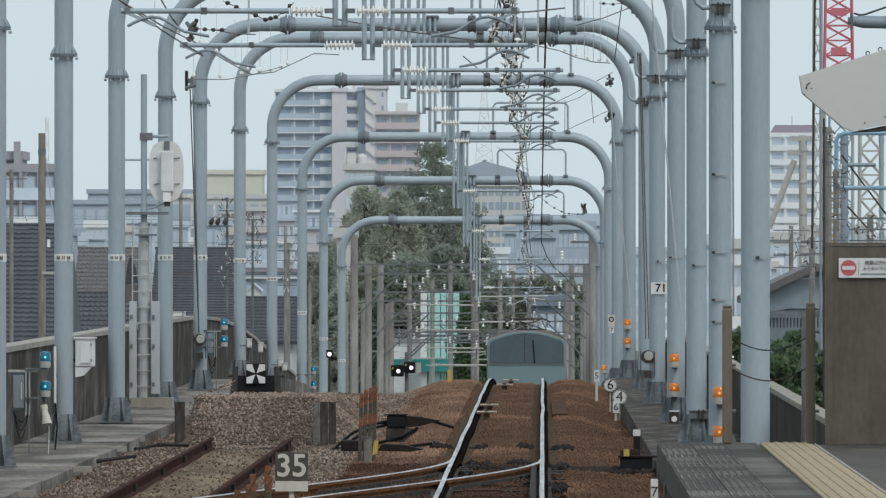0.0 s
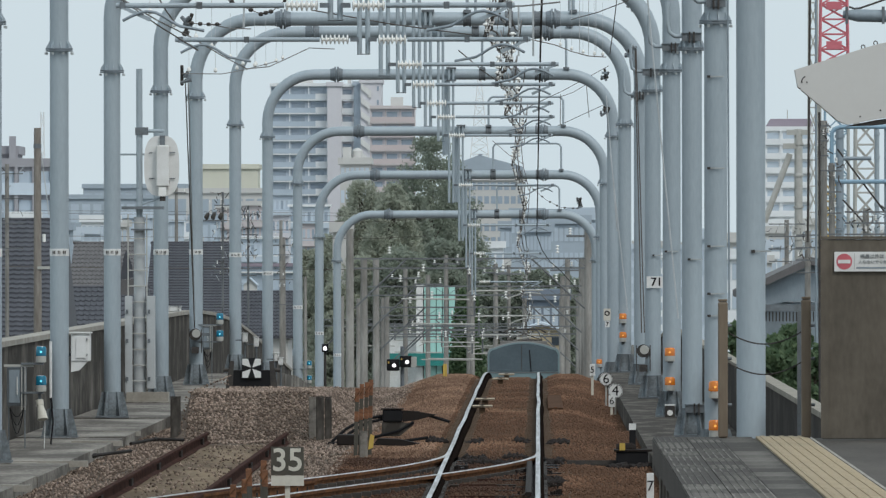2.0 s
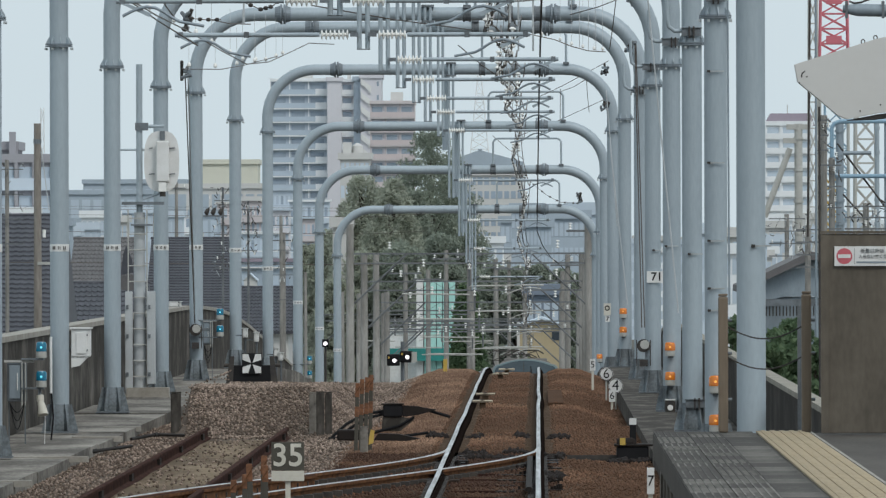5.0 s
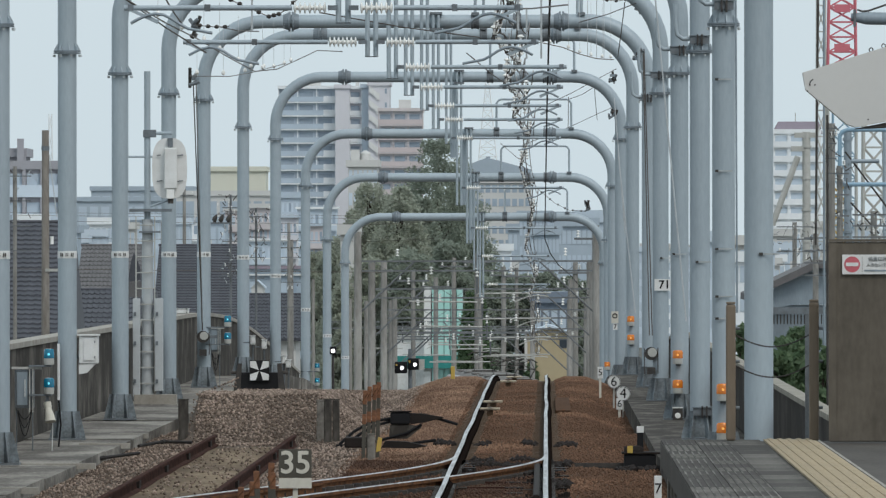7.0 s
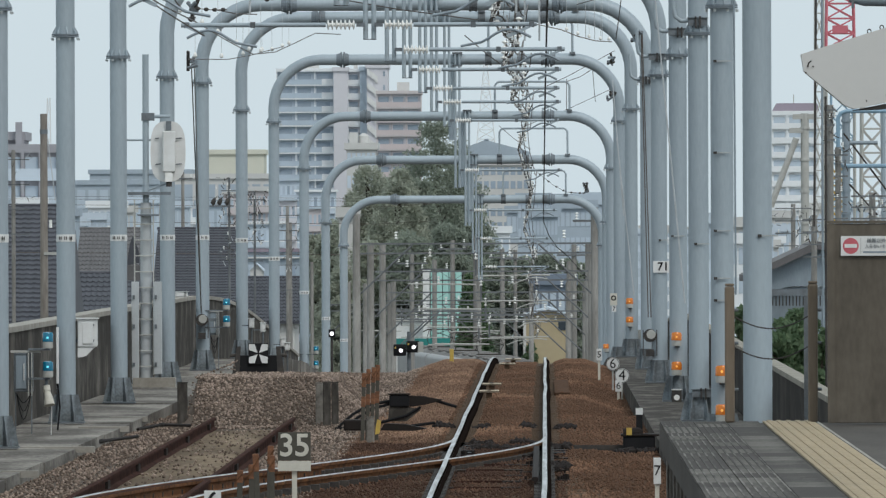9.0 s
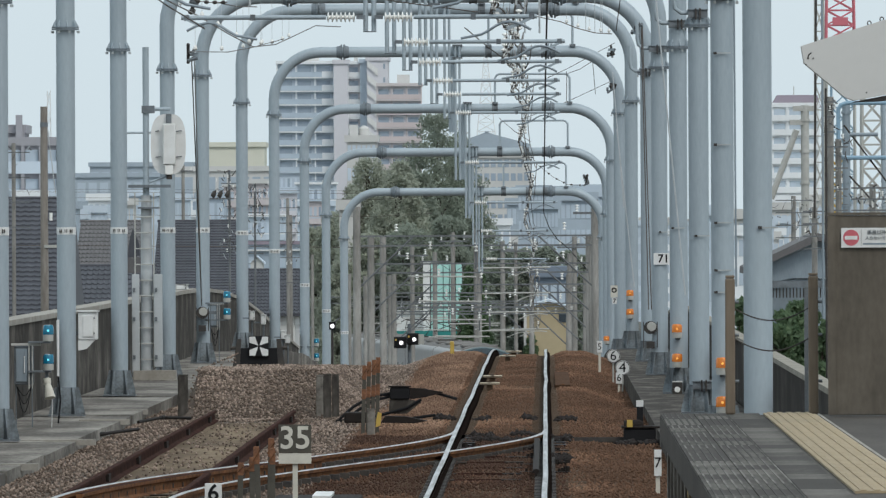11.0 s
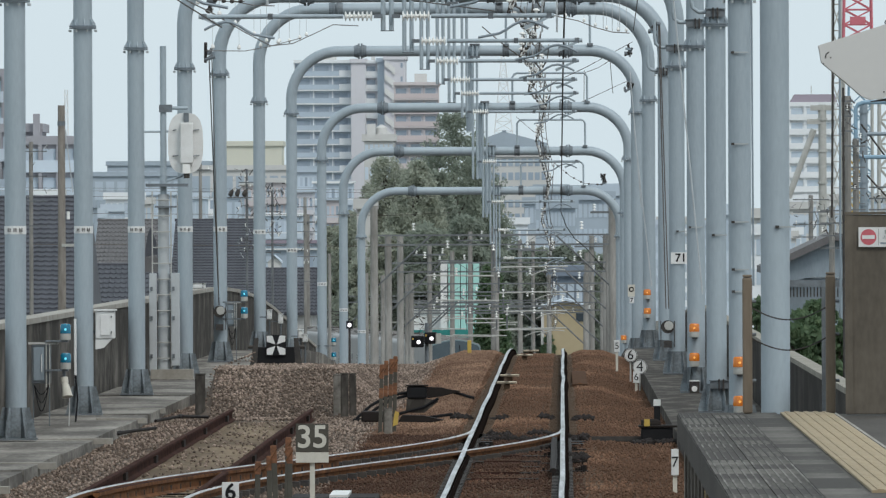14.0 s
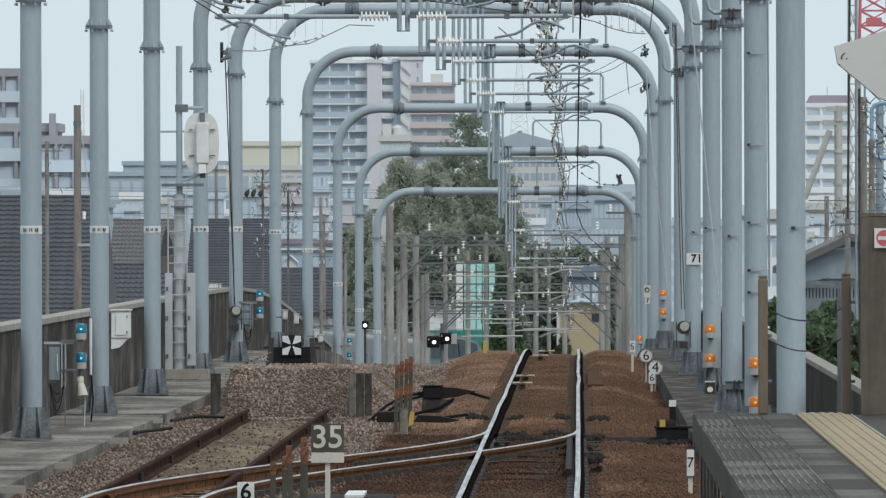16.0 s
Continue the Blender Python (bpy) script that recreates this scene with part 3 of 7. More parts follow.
# ---- pipe portals ----
def portal(y, xr, top, flange, rl=0.13, rr=0.135, mat=None, xl=-6.56, bands=True):
    """Two tubular columns with bent shoulders and a tubular beam, bolted flanges and gusseted feet."""
    mat = mat or M_PIPE
    g = fall(y)
    ob = thing("pipe_portal", xl, y, g, "pale blue-grey tubular steel overhead-line portal spanning both tracks", "line portal", "portals along the line")
    w = xr - xl
    R = 1.15
    for name, x, s, r in (("column", 0, 1, rl), ("column", w, -1, rr)):
        pts = [(x, 0, 0.02), (x, 0, flange)]
        col = part(name, tube(bmesh.new(), pts, r, 20), mat, ob, smooth=True)
        arc = [(x, 0, flange + 0.02)] + [(x + s * R * (1 - math.cos(a)), 0, top - R + R * math.sin(a)) for a in [i * math.pi / 20 for i in range(11)]]
        arc.append((x + s * (R + 0.5), 0, top))
        part("shoulder", tube(bmesh.new(), arc, r, 20), mat, ob, smooth=True)
        fl = tube(bmesh.new(), ((x, 0, flange - 0.02), (x, 0, flange + 0.0)), r + 0.058, 20)
        tube(fl, ((x, 0, flange + 0.005), (x, 0, flange + 0.026)), r + 0.058, 20)
        ring = part("flange", fl, M_COLLAR, ob)
        for k in range(8):
            a = k * math.pi / 4 + 0.2
            c, t = Vector((math.cos(a), math.sin(a), 0)), Vector((-math.sin(a), math.cos(a), 0)) * 0.006
            o = Vector((x, 0, flange + 0.026))
            q = [o + c * p + Vector((0, 0, h)) for p, h in ((r - 0.01, 0), (r + 0.05, 0), (r + 0.045, 0.025), (r + 0.004, 0.095), (r - 0.01, 0.095))]
            web = bmesh.new()
            v = [web.verts.new(p + t) for p in q] + [web.verts.new(p - t) for p in q]
            web.faces.new(v[:5])
            web.faces.new(v[:4:-1])
            for i in range(5):
                web.faces.new((v[i], v[5 + i], v[5 + (i + 1) % 5], v[(i + 1) % 5]))
            part("stiffener", web, M_PIPE, ring)
        for k in range(8):
            a = k * math.pi / 4 + 0.35
            tube(bolts := bmesh.new(), ((x + (r + 0.062) * math.cos(a), (r + 0.062) * math.sin(a), flange - 0.062), (x + (r + 0.062) * math.cos(a), (r + 0.062) * math.sin(a), flange - 0.03)), 0.017, 6)
            part("bolt", bolts, M_BOLT, ring)
        # foot
        foot = part("base_plate", boxed(x - 0.25, x + 0.25, -0.25, 0.25, 0.004, 0.03), M_FLANGE, ob)
        # added tapered tube: its dark colour imitates the shade between the gussets
        part("shade_sleeve", tube(bmesh.new(), ((x, 0, 0.041), (x, 0, 0.40)), [r + 0.012, r + 0.004], 20), M_FOOT, foot, "", True)
        for k in range(6):
            a = k * math.pi / 3 + math.pi / 6 + math.pi / 6
            gb = prism(bmesh.new(), [(r - 0.01, 0.031), (r + 0.115, 0.031), (r + 0.115, 0.06), (r + 0.035, 0.40), (r - 0.01, 0.40)], -0.008, 0.008)
            bmesh.ops.transform(gb, matrix=pose(x, 0, 0, 0, 0, math.degrees(a)), verts=gb.verts[:])
            part("gusset", gb, M_FOOT, foot)
    part("beam", tube(bmesh.new(), ((R + 0.505, 0, top), (w - R - 0.505, 0, top)), rl, 20), mat, ob, smooth=True)
    for x in (R + 0.52, w - R - 0.52):
        fl = tube(bmesh.new(), ((x - 0.15, 0, top), (x - 0.055, 0, top), (x - 0.05, 0, top), (x - 0.012, 0, top)), [rl + 0.006, rl + 0.035, rl + 0.062, rl + 0.062], 20)
        tube(fl, ((x + 0.012, 0, top), (x + 0.05, 0, top), (x + 0.055, 0, top), (x + 0.15, 0, top)), [rl + 0.062, rl + 0.062, rl + 0.035, rl + 0.006], 20)
        part("flange", fl, M_COLLAR, ob)
    if bands:
        lab = part("number_band", tube(bmesh.new(), ((0, 0, 2.50), (0, 0, 2.60)), rl + 0.004, 20), M_WHITE, ob, "white number band")
        for k in range(8):
            if k not in (2, 5):
                tb = boxed(-0.088 + k * 0.024, -0.077 + k * 0.024, -rl - 0.007, -rl - 0.001 + 0.02, 2.527, 2.573)
                part("digit_bar", tb, M_DARK, lab)
    return ob


for y, xr, top, fl in ((118, 2.21, 7.3, 5.33), (137, 2.14, 7.3, 5.33), (155.3, 2.10, 7.3, 5.33), (174, 2.04, 7.3, 5.33), (196, 1.97, 7.25, 5.33), (216, 1.95, 7.0, 5.5), (244, 1.85, 7.35, 5.35), (273, 1.78, 7.35, 5.84), (307, 1.78, 7.33, 5.9), (337, 1.82, 7.27, 5.4), (367, 1.84, 7.11, 5.6)):
    portal(y, xr, top, fl, 0.13 if y > 118 else 0.15, 0.14 if y > 118 else 0.153, None, {118: -6.68, 137: -6.645, 155.3: -6.595, 174: -6.575}.get(y, -6.56))


# ---- train ----
def body_shape(w, h, zb):
    """The end outline of a carriage: straight sides, round shoulders, a low arched roof."""
    pts = [(-w, zb), (w, zb)]
    for i in range(9):
        a = i / 8 * math.pi / 2
        pts.append((w - 0.24 + 0.24 * math.cos(a) if i < 8 else w - 0.24, h - 0.46 + 0.24 * math.sin(a)))
    for i in range(1, 12):
        x = (w - 0.24) * (1 - 2 * i / 12)
        pts.append((x, h - 0.22 + 0.22 * (1 - (x / (w - 0.24)) ** 2)))
    for i in range(9):
        a = math.pi / 2 - i / 8 * math.pi / 2
        pts.append((-(w - 0.24) - 0.24 * math.cos(a), h - 0.46 + 0.24 * math.sin(a)))
    return pts


def carriage(end):
    ob = thing("train_carriage", TRACK, 300, 0, "stainless commuter train carriage with blue-grey rear end" if end else "stainless commuter train carriage with grey roof", "train", "carriages of the train")
    L = 19.4
    h = 4.02
    part("body", prism(bmesh.new(), body_shape(1.37, h, 0.95), 0.05, L), M_TRAIN, ob)
    part("roof", prism(bmesh.new(), [(x, z) for x, z in [(-1.2, h - 0.30), (1.2, h - 0.30), (0.95, h - 0.10), (0.5, h + 0.02), (-0.5, h + 0.02), (-0.95, h - 0.10)]], 0.3, L - 0.3), M_TRAINROOF, ob)
    part("underframe", boxed(-1.25, 1.25, 0.6, L - 0.6, 0.45, 0.95), M_DARK, ob)
    for y in (3.0, 10.0, 16.0):
        part("roof_cooler", boxed(-0.9, 0.9, y - 1.1, y + 1.1, h - 0.05, h + 0.06, 0.03), M_TRAINROOF, ob)
    for y in (3.2, 16.2):
        bg = part("bogie", boxed(-1.0, 1.0, y - 1.4, y + 1.4, 0.35, 0.75), M_DARK, ob)
        for dy in (-1.05, 1.05):
            part("wheelset", tube(bmesh.new(), ((-0.6, y + dy, 0.43), (0.6, y + dy, 0.43)), 0.43, 20), M_RUST, bg)
    for s in (-1, 1):
        for y in (1.6, 4.6, 7.9, 11.2, 14.5, 17.6):
            part("window", boxed(s * 1.372 - 0.01, s * 1.372 + 0.01, y - 0.6, y + 0.6, 1.85, 2.75), M_WINDSCREEN, ob)
    if not end:
        P = [(-0.5, 8.3, h + 0.1), (0.5, 8.3, h + 0.1), (-0.7, 7.3, h + 0.55), (0.7, 7.3, h + 0.55), (-0.5, 8.2, h + 0.98), (0.5, 8.2, h + 0.98)]
        pan = part("pantograph", boxed(-0.6, 0.6, 7.9, 8.7, h + 0.03, h + 0.10), M_DARK, ob, "raised diamond pantograph")
        for i, j in ((0, 2), (1, 3), (2, 4), (3, 5), (2, 3), (2, 5), (3, 4)):
            part("pantograph_bar", tube(bmesh.new(), (P[i], P[j]), 0.02, 6), M_DARK, pan)
        part("contact_strip", tube(bmesh.new(), ((-0.85, 8.2, h + 0.86), (-0.6, 8.2, h + 1.0), (0.6, 8.2, h + 1.0), (0.85, 8.2, h + 0.86)), 0.03, 6), M_DARK, pan)
    if end:
        sh = body_shape(1.34, h - 0.03, 1.0)
        part("end_panel", prism(bmesh.new(), sh, -0.06, 0.046), M_TRAINFACE, ob, "blue-grey moulded end")
        glass = [(x * 0.955, 2.9 if z < 2 else z - 0.05) for x, z in sh]
        ws = part("windscreen", prism(bmesh.new(), glass, -0.09, -0.064), M_WINDSCREEN, ob, "wide dark windscreen")
        part("wiper", tube(bmesh.new(), ((0.28, -0.12, 2.9), (0.22, -0.12, 3.7)), 0.02, 6), M_BLACK, ws)
        part("divider", boxed(-0.09, -0.065, -0.1, -0.091, 2.92, 3.88), M_DARK, ws)
        part("waistband", boxed(-1.3, 1.3, -0.088, -0.066, 2.835, 2.875), M_STEELFAR, ob, "dull waist band")
        for s in (-1, 1):
            part("tail_light", boxed(s * 1.0 - 0.14, s * 1.0 + 0.14, -0.09, -0.062, 1.55, 1.7), M_SIGNRED, ob)
    return ob


train = [carriage(True)]
for k in range(3):
    train.append(carriage(False))


# ---- towers and town ----
def block(name, x0, x1, y, depth, z0, z1, wall, label, floors=0, bays=0, mode="balcony", rail_mat=None, glass=None):
    """A building with its storeys: window bands, balconies and piers as parts."""
    ob = thing(name, (x0 + x1) / 2, y, z0, label, "building")
    w, h = (x1 - x0) / 2, z1 - z0
    part("wall", boxed(-w, w, 0, depth, 0, h), wall, ob)
    part("roof", boxed(-w - 0.3, w + 0.3, -0.4, depth + 0.3, h, h + 0.9), wall, ob)
    if floors:
        fh = h / floors
        rm = rail_mat or M_TOWER_L
        bw = 2 * w / bays
        for f in range(floors):
            z = f * fh
            if mode == "balcony":
                part("balcony", boxed(-w, w, -0.7, -0.02, z + 0.1, z + 0.1 + fh * 0.42), rm, ob)
            for b in range(bays):
                x = -w + bw * (b + 0.5)
                part("window", boxed(x - bw * 0.36, x + bw * 0.36, -0.06, 0.1, z + fh * 0.30, z + fh * 0.85), glass or M_GLASS_D, ob)
        if mode == "balcony":
            for b in range(bays + 1):
                x = -w + bw * b
                part("pier", boxed(x - 0.18, x + 0.18, -0.6, -0.02, 0, h), wall, ob)
    return ob




def tower_block(x0, x1, y, z1, floors, bays, slab, rail_mat, wall, label, panel=None):
    """A high-rise front: thin slab edges, glazed balustrades before shallow balconies whose shade is mostly wall and
    window colour, solid end panels, party walls.
    """
    ob = thing("apartment_tower", (x0 + x1) / 2, y, -9, label, "building")
    w, h = (x1 - x0) / 2, z1 + 9
    fh, bw = h / floors, 2 * w / bays
    part("wall", boxed(-w, w, 0.6, 18, 0, h), wall, ob)
    part("roof", boxed(-w - 0.2, w + 0.2, -0.3, 18, h, h + 0.7), slab, ob)
    part("roof_hut", boxed(-w * 0.1, w * 0.45, 5, 12, h + 0.71, h + 2.6), M_CREAM, ob, "pale roof hut")
    for b in range(bays + 1):
        x = -w + bw * b
        part("party_wall", boxed(x - 0.13, x + 0.13, 0.0, 0.59, 0, h - 0.01), slab, ob)
    for f in range(max(0, floors - 12), floors):
        z = f * fh
        part("balcony", boxed(-w, w, -0.25, 0.58, z - 0.16, z + 0.14), slab, ob)
        part("balustrade", boxed(-w, w, -0.12, -0.06, z + 0.2, z + fh * 0.42), rail_mat, ob)
        for b in range(bays):
            x = -w + bw * b
            part("window", boxed(x + bw * 0.10, x + bw * 0.80, 0.5, 0.61, z + 0.2, z + fh * 0.78), M_TOWER_W, ob)
        if panel:
            part("end_panel", boxed(w - 2.7, w - 0.15, -0.2, -0.13, z + 0.15, z + fh * 0.46), panel, ob, "pale solid balustrade panel")
    return ob


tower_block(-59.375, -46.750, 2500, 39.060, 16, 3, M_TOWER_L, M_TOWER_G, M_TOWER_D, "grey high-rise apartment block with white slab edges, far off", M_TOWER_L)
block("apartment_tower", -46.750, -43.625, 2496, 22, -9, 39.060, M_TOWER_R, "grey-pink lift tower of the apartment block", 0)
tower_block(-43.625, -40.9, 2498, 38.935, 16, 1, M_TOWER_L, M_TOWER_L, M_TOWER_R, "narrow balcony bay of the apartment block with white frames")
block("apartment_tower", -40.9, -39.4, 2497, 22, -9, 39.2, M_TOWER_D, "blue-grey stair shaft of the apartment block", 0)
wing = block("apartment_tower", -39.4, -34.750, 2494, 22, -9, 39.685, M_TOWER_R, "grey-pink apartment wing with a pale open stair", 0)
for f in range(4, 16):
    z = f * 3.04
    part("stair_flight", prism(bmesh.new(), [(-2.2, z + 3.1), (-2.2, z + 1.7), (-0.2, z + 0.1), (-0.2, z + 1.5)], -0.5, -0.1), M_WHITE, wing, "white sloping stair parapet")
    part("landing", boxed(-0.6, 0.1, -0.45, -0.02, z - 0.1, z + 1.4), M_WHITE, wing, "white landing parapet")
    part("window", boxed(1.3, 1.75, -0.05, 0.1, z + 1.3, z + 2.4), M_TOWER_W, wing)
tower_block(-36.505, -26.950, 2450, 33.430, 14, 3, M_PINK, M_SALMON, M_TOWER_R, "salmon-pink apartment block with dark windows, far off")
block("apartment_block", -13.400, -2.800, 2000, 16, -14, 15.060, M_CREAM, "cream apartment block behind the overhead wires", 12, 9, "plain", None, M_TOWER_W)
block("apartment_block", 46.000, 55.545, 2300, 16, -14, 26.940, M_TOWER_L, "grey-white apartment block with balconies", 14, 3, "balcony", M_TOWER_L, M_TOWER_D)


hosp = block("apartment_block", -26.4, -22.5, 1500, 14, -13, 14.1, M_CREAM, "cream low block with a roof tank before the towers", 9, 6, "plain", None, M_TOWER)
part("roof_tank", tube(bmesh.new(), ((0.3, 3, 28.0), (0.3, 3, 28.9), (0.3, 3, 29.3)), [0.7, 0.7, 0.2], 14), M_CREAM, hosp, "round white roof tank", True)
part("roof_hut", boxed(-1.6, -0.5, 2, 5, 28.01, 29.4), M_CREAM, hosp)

# ---- lineside things beside the siding ----
def beacon(x, y, z, lens, bulb, label, reach=0.16, r=0.07, k=1.0):
    """A warning beacon: coloured lens on a pale base, on a bracket reaching towards its post."""
    ob = thing("warning_beacon", x, y, z, label, "warning light", "warning beacons")
    part("base", tube(bmesh.new(), ((0, 0, -0.085), (0, 0, -0.08), (0, 0, 0.0)), [r * 0.7, r * 0.95, r * 0.95], 16), M_PALE, ob, "pale metal base", True)
    part("lens", tube(bmesh.new(), ((0, 0, 0.002), (0, 0, 0.10), (0, 0, 0.125), (0, 0, 0.13)), [r, r, r * 0.8, r * 0.3], 16), lens, ob, "", True)
    part("bulb", tube(bmesh.new(), ((0.0, -r * 0.96, 0.055), (0.0, -r * 0.96 - 0.012, 0.055)), 0.016 * k, 10), bulb, ob, "glowing bulb")
    part("bracket", boxed(min(-0.03, -reach), max(0.03, -reach), -0.02, 0.20, -0.11, -0.087), M_FLANGE, ob)
    return ob


for y, x, zs in ((146.85, -6.475, (1.202, 0.823)), (215.9, -6.102, (1.253, 0.929)), (306.9, -6.245, (-0.540, -0.939))):
    for z in zs:
        beacon(x, y, z, M_CYAN, M_CYANLIT, "blue warning beacon on a grey bracket by the parapet", 0.26 if y < 200 else 0.45)
for y, x, zs, s in ((136.72, 2.126, (0.858, 0.386), -0.05), (173.72, 2.006, (0.945, 0.493), -0.05), (243.72, 1.803, (1.086, 0.684), -0.05), (306.9, 1.627, (-0.509,), -0.15)):
    for z in zs:
        beacon(x, y, z, M_AMBER, M_AMBERLIT, "amber warning beacon bracketed to a tubular column", s, 0.08)


def control_box(y, x0, x1, z0, z1):
    ob = thing("control_cabinet", (x0 + x1) / 2, y, z0, "grey trackside control box on a steel frame with hanging cables", "control box", "trackside cabinets")
    w, h = (x1 - x0) / 2, z1 - z0
    part("box_body", boxed(-w, w, -0.1, 0.1, 0, h, 0.012), M_FLANGE, ob)
    d = part("door", boxed(-w * 0.78, w * 0.35, -0.118, -0.103, h * 0.08, h * 0.94, 0.005), M_PIPE2, ob)
    part("handle", boxed(w * 0.05, w * 0.12, -0.145, -0.12, h * 0.3, h * 0.75), M_CHINA, d, "pale vertical handle")
    part("side_channel", boxed(w * 0.5, w * 0.62, -0.14, -0.105, -0.05, h * 1.1), M_PALE, ob)
    part("side_channel", boxed(w * 0.85, w * 0.95, -0.14, -0.105, -0.05, h * 1.1), M_PALE, ob)
    part("top_rail", boxed(-w * 1.3, w * 1.8, -0.13, -0.105, h * 1.02, h * 1.08), M_PALE, ob)
    part("leg", boxed(-w * 0.9, -w * 0.78, -0.02, 0.02, -z0 + fall(y), 0), M_FLANGE, ob)
    part("leg", boxed(w * 0.78, w * 0.9, -0.02, 0.02, -z0 + fall(y), 0), M_FLANGE, ob)
    for k in range(3):
        pts = [(-w * 0.7 + (1.5 * w) * i / 10, -0.13, -0.02 - (0.12 + 0.11 * k) * math.sin(math.pi * i / 10)) for i in range(11)]
        part("cable", tube(bmesh.new(), pts, 0.006, 5), M_BLACK, ob, "black hanging cable")
    return ob


control_box(147, -6.924, -6.674, 0.553, 1.053)
control_box(218, -6.496, -6.300, 0.674, 1.110)

# pale junction boxes
def wall_box(name, x0, x1, y, z0, z1, label, hood=True, mat=None, leg=0.0):
    ob = thing(name, (x0 + x1) / 2, y, z0, label, "equipment box")
    w, h = (x1 - x0) / 2, z1 - z0
    m = mat or M_WHITE
    part("case", boxed(-w, w, -0.16, 0.16, h * 0.28, h, 0.015), m, ob)
    part("lid", boxed(-w - 0.02, w + 0.02, -0.19, 0.18, h * 1.005, h * 1.04), m, ob)
    part("door", boxed(-w * 0.5, w * 0.6, -0.178, -0.164, h * 0.36, h * 0.92, 0.006), m, ob)
    for z in (0.42, 0.82):
        part("hinge", boxed(w * 0.62, w * 0.72, -0.19, -0.165, h * z, h * z + 0.03), M_FLANGE, ob)
    if hood:
        part("lower_hood", prism(bmesh.new(), [(-w, h * 0.27), (w * 0.7, h * 0.27), (-w * 0.2, 0.02), (-w, 0)], -0.14, 0.14), m, ob)
    if leg:
        part("post", tube(bmesh.new(), ((0, 0.05, -leg), (0, 0.05, h * 0.3)), 0.02, 8), M_FLANGE, ob)
    part("bracket", boxed(-w - 0.15, -w + 0.02, 0.0, 0.05, h * 0.4, h * 0.5), M_FLANGE, ob)
    return ob


wall_box("loudspeaker_box", -6.438, -6.173, 155.45, 0.904, 1.433, "white weathered equipment box bracketed to a column")
wall_box("equipment_box", -7.062, -6.784, 214, 1.383, 1.522, "small white box on the parapet cap", False)
for x, z0, z1 in ((442, 622, 600), (462, 630, 607), (497, 655, 635), (505, 662, 643)):
    wall_box("equipment_box", -0.06 + (x - 962) * 0.01195, 0.04 + (x - 962) * 0.01195, 239, EYE - (z0 - 455) * 0.01195, EYE - (z1 - 455) * 0.01195, "small pale switch box on a thin post", False, None, EYE - (z0 - 455) * 0.01195 + 0.3)

horn = thing("horn_loudspeaker", -6.50, 146.9, 0.40, "cream horn loudspeaker under the blue beacons", "loudspeaker")
part("bell", tube(bmesh.new(), ((0.045, -0.06, -0.02), (0.03, -0.03, 0.08), (0.01, 0.0, 0.16)), [0.072, 0.055, 0.04], 18), M_CREAMPAINT, horn, "", True)
part("driver", tube(bmesh.new(), ((0.01, 0.0, 0.16), (0.0, 0.02, 0.23)), 0.05, 16), M_CREAMPAINT, horn, "", True)
part("bracket", boxed(-0.02, 0.02, 0.0, 0.04, 0.18, 0.33), M_FLANGE, horn)
part("cable", tube(bmesh.new(), ((0.06, 0.03, 0.12), (0.07, 0.03, -0.1), (0.06, 0.03, -0.40)), 0.006, 6), M_WHITE, horn, "thin white cable")
for pts, lab in (([(-6.1, 142.8, -0.06), (-5.75, 145.5, -0.07), (-5.35, 148, -0.05)], "dark steel conduit lying over the ballast edge"), ([(-5.55, 153.5, -0.05), (-5.3, 156, -0.03), (-4.95, 157, -0.06)], "dark steel conduit lying over the ballast edge")):
    cd = thing("lying_conduit", pts[1][0], pts[1][1], pts[1][2], lab, "conduit", "conduits on the ballast")
    part("tube", tube(bmesh.new(), [Vector(p) - Vector(pts[1]) for p in pts], 0.022, 8), M_OIL, cd, "", True)
    part("coupling", tube(bmesh.new(), [(Vector(pts[k]) - Vector(pts[1])) * f for k, f in ((0, 0.08), (1, 0), (2, 0.08))], 0.03, 8), M_OIL, cd)
pad = thing("concrete_pad", 0.27, 199, -0.205, "brown-stained concrete pad set in the ballast shoulder", "pad")
part("slab", boxed(-0.13, 0.13, -9, 8, 0.0, 0.13, 0.01), M_BALLAST, pad)
part("lifting_eye", boxed(-0.03, 0.03, -8.9, -8.7, 0.131, 0.14), M_RUST2, pad)

# vertical conduit beside the first column
pipe = thing("conduit_pipe", -6.487, 150, 0, "thin white conduit with black cable up the parapet", "conduit")
part("conduit", tube(bmesh.new(), ((0, 0, 0.62), (0, 0, 1.37)), 0.018, 8), M_WHITE, pipe)
part("cable", tube(bmesh.new(), ((0, 0, 0.0), (0.03, 0, 0.3), (0.0, 0, 0.66)), 0.012, 6), M_BLACK, pipe)

# mast with the radome antenna
mx, my = -6.827, 193
mast = thing("antenna_mast", mx, my, 0, "concrete and steel mast with ladder and a white radome antenna", "mast")
part("concrete_pole", tube(bmesh.new(), ((0, 0, 0), (0, 0, 3.15)), [0.105, 0.092], 16), M_MAST, mast, "pale concrete lower pole", True)
part("steel_tube", tube(bmesh.new(), ((0, 0, 3.15), (0, 0, 5.68)), 0.055, 14), M_PIPE, mast, "", True)
part("plinth", boxed(-0.22, 0.5, -0.3, 0.3, -0.02, 0.16), M_CAP, mast)
for s in (-0.19, 0.13):
    part("ladder_rail", tube(bmesh.new(), ((s, -0.14, 0.2), (s, -0.14, 3.2)), 0.012, 6), M_PALE, mast)
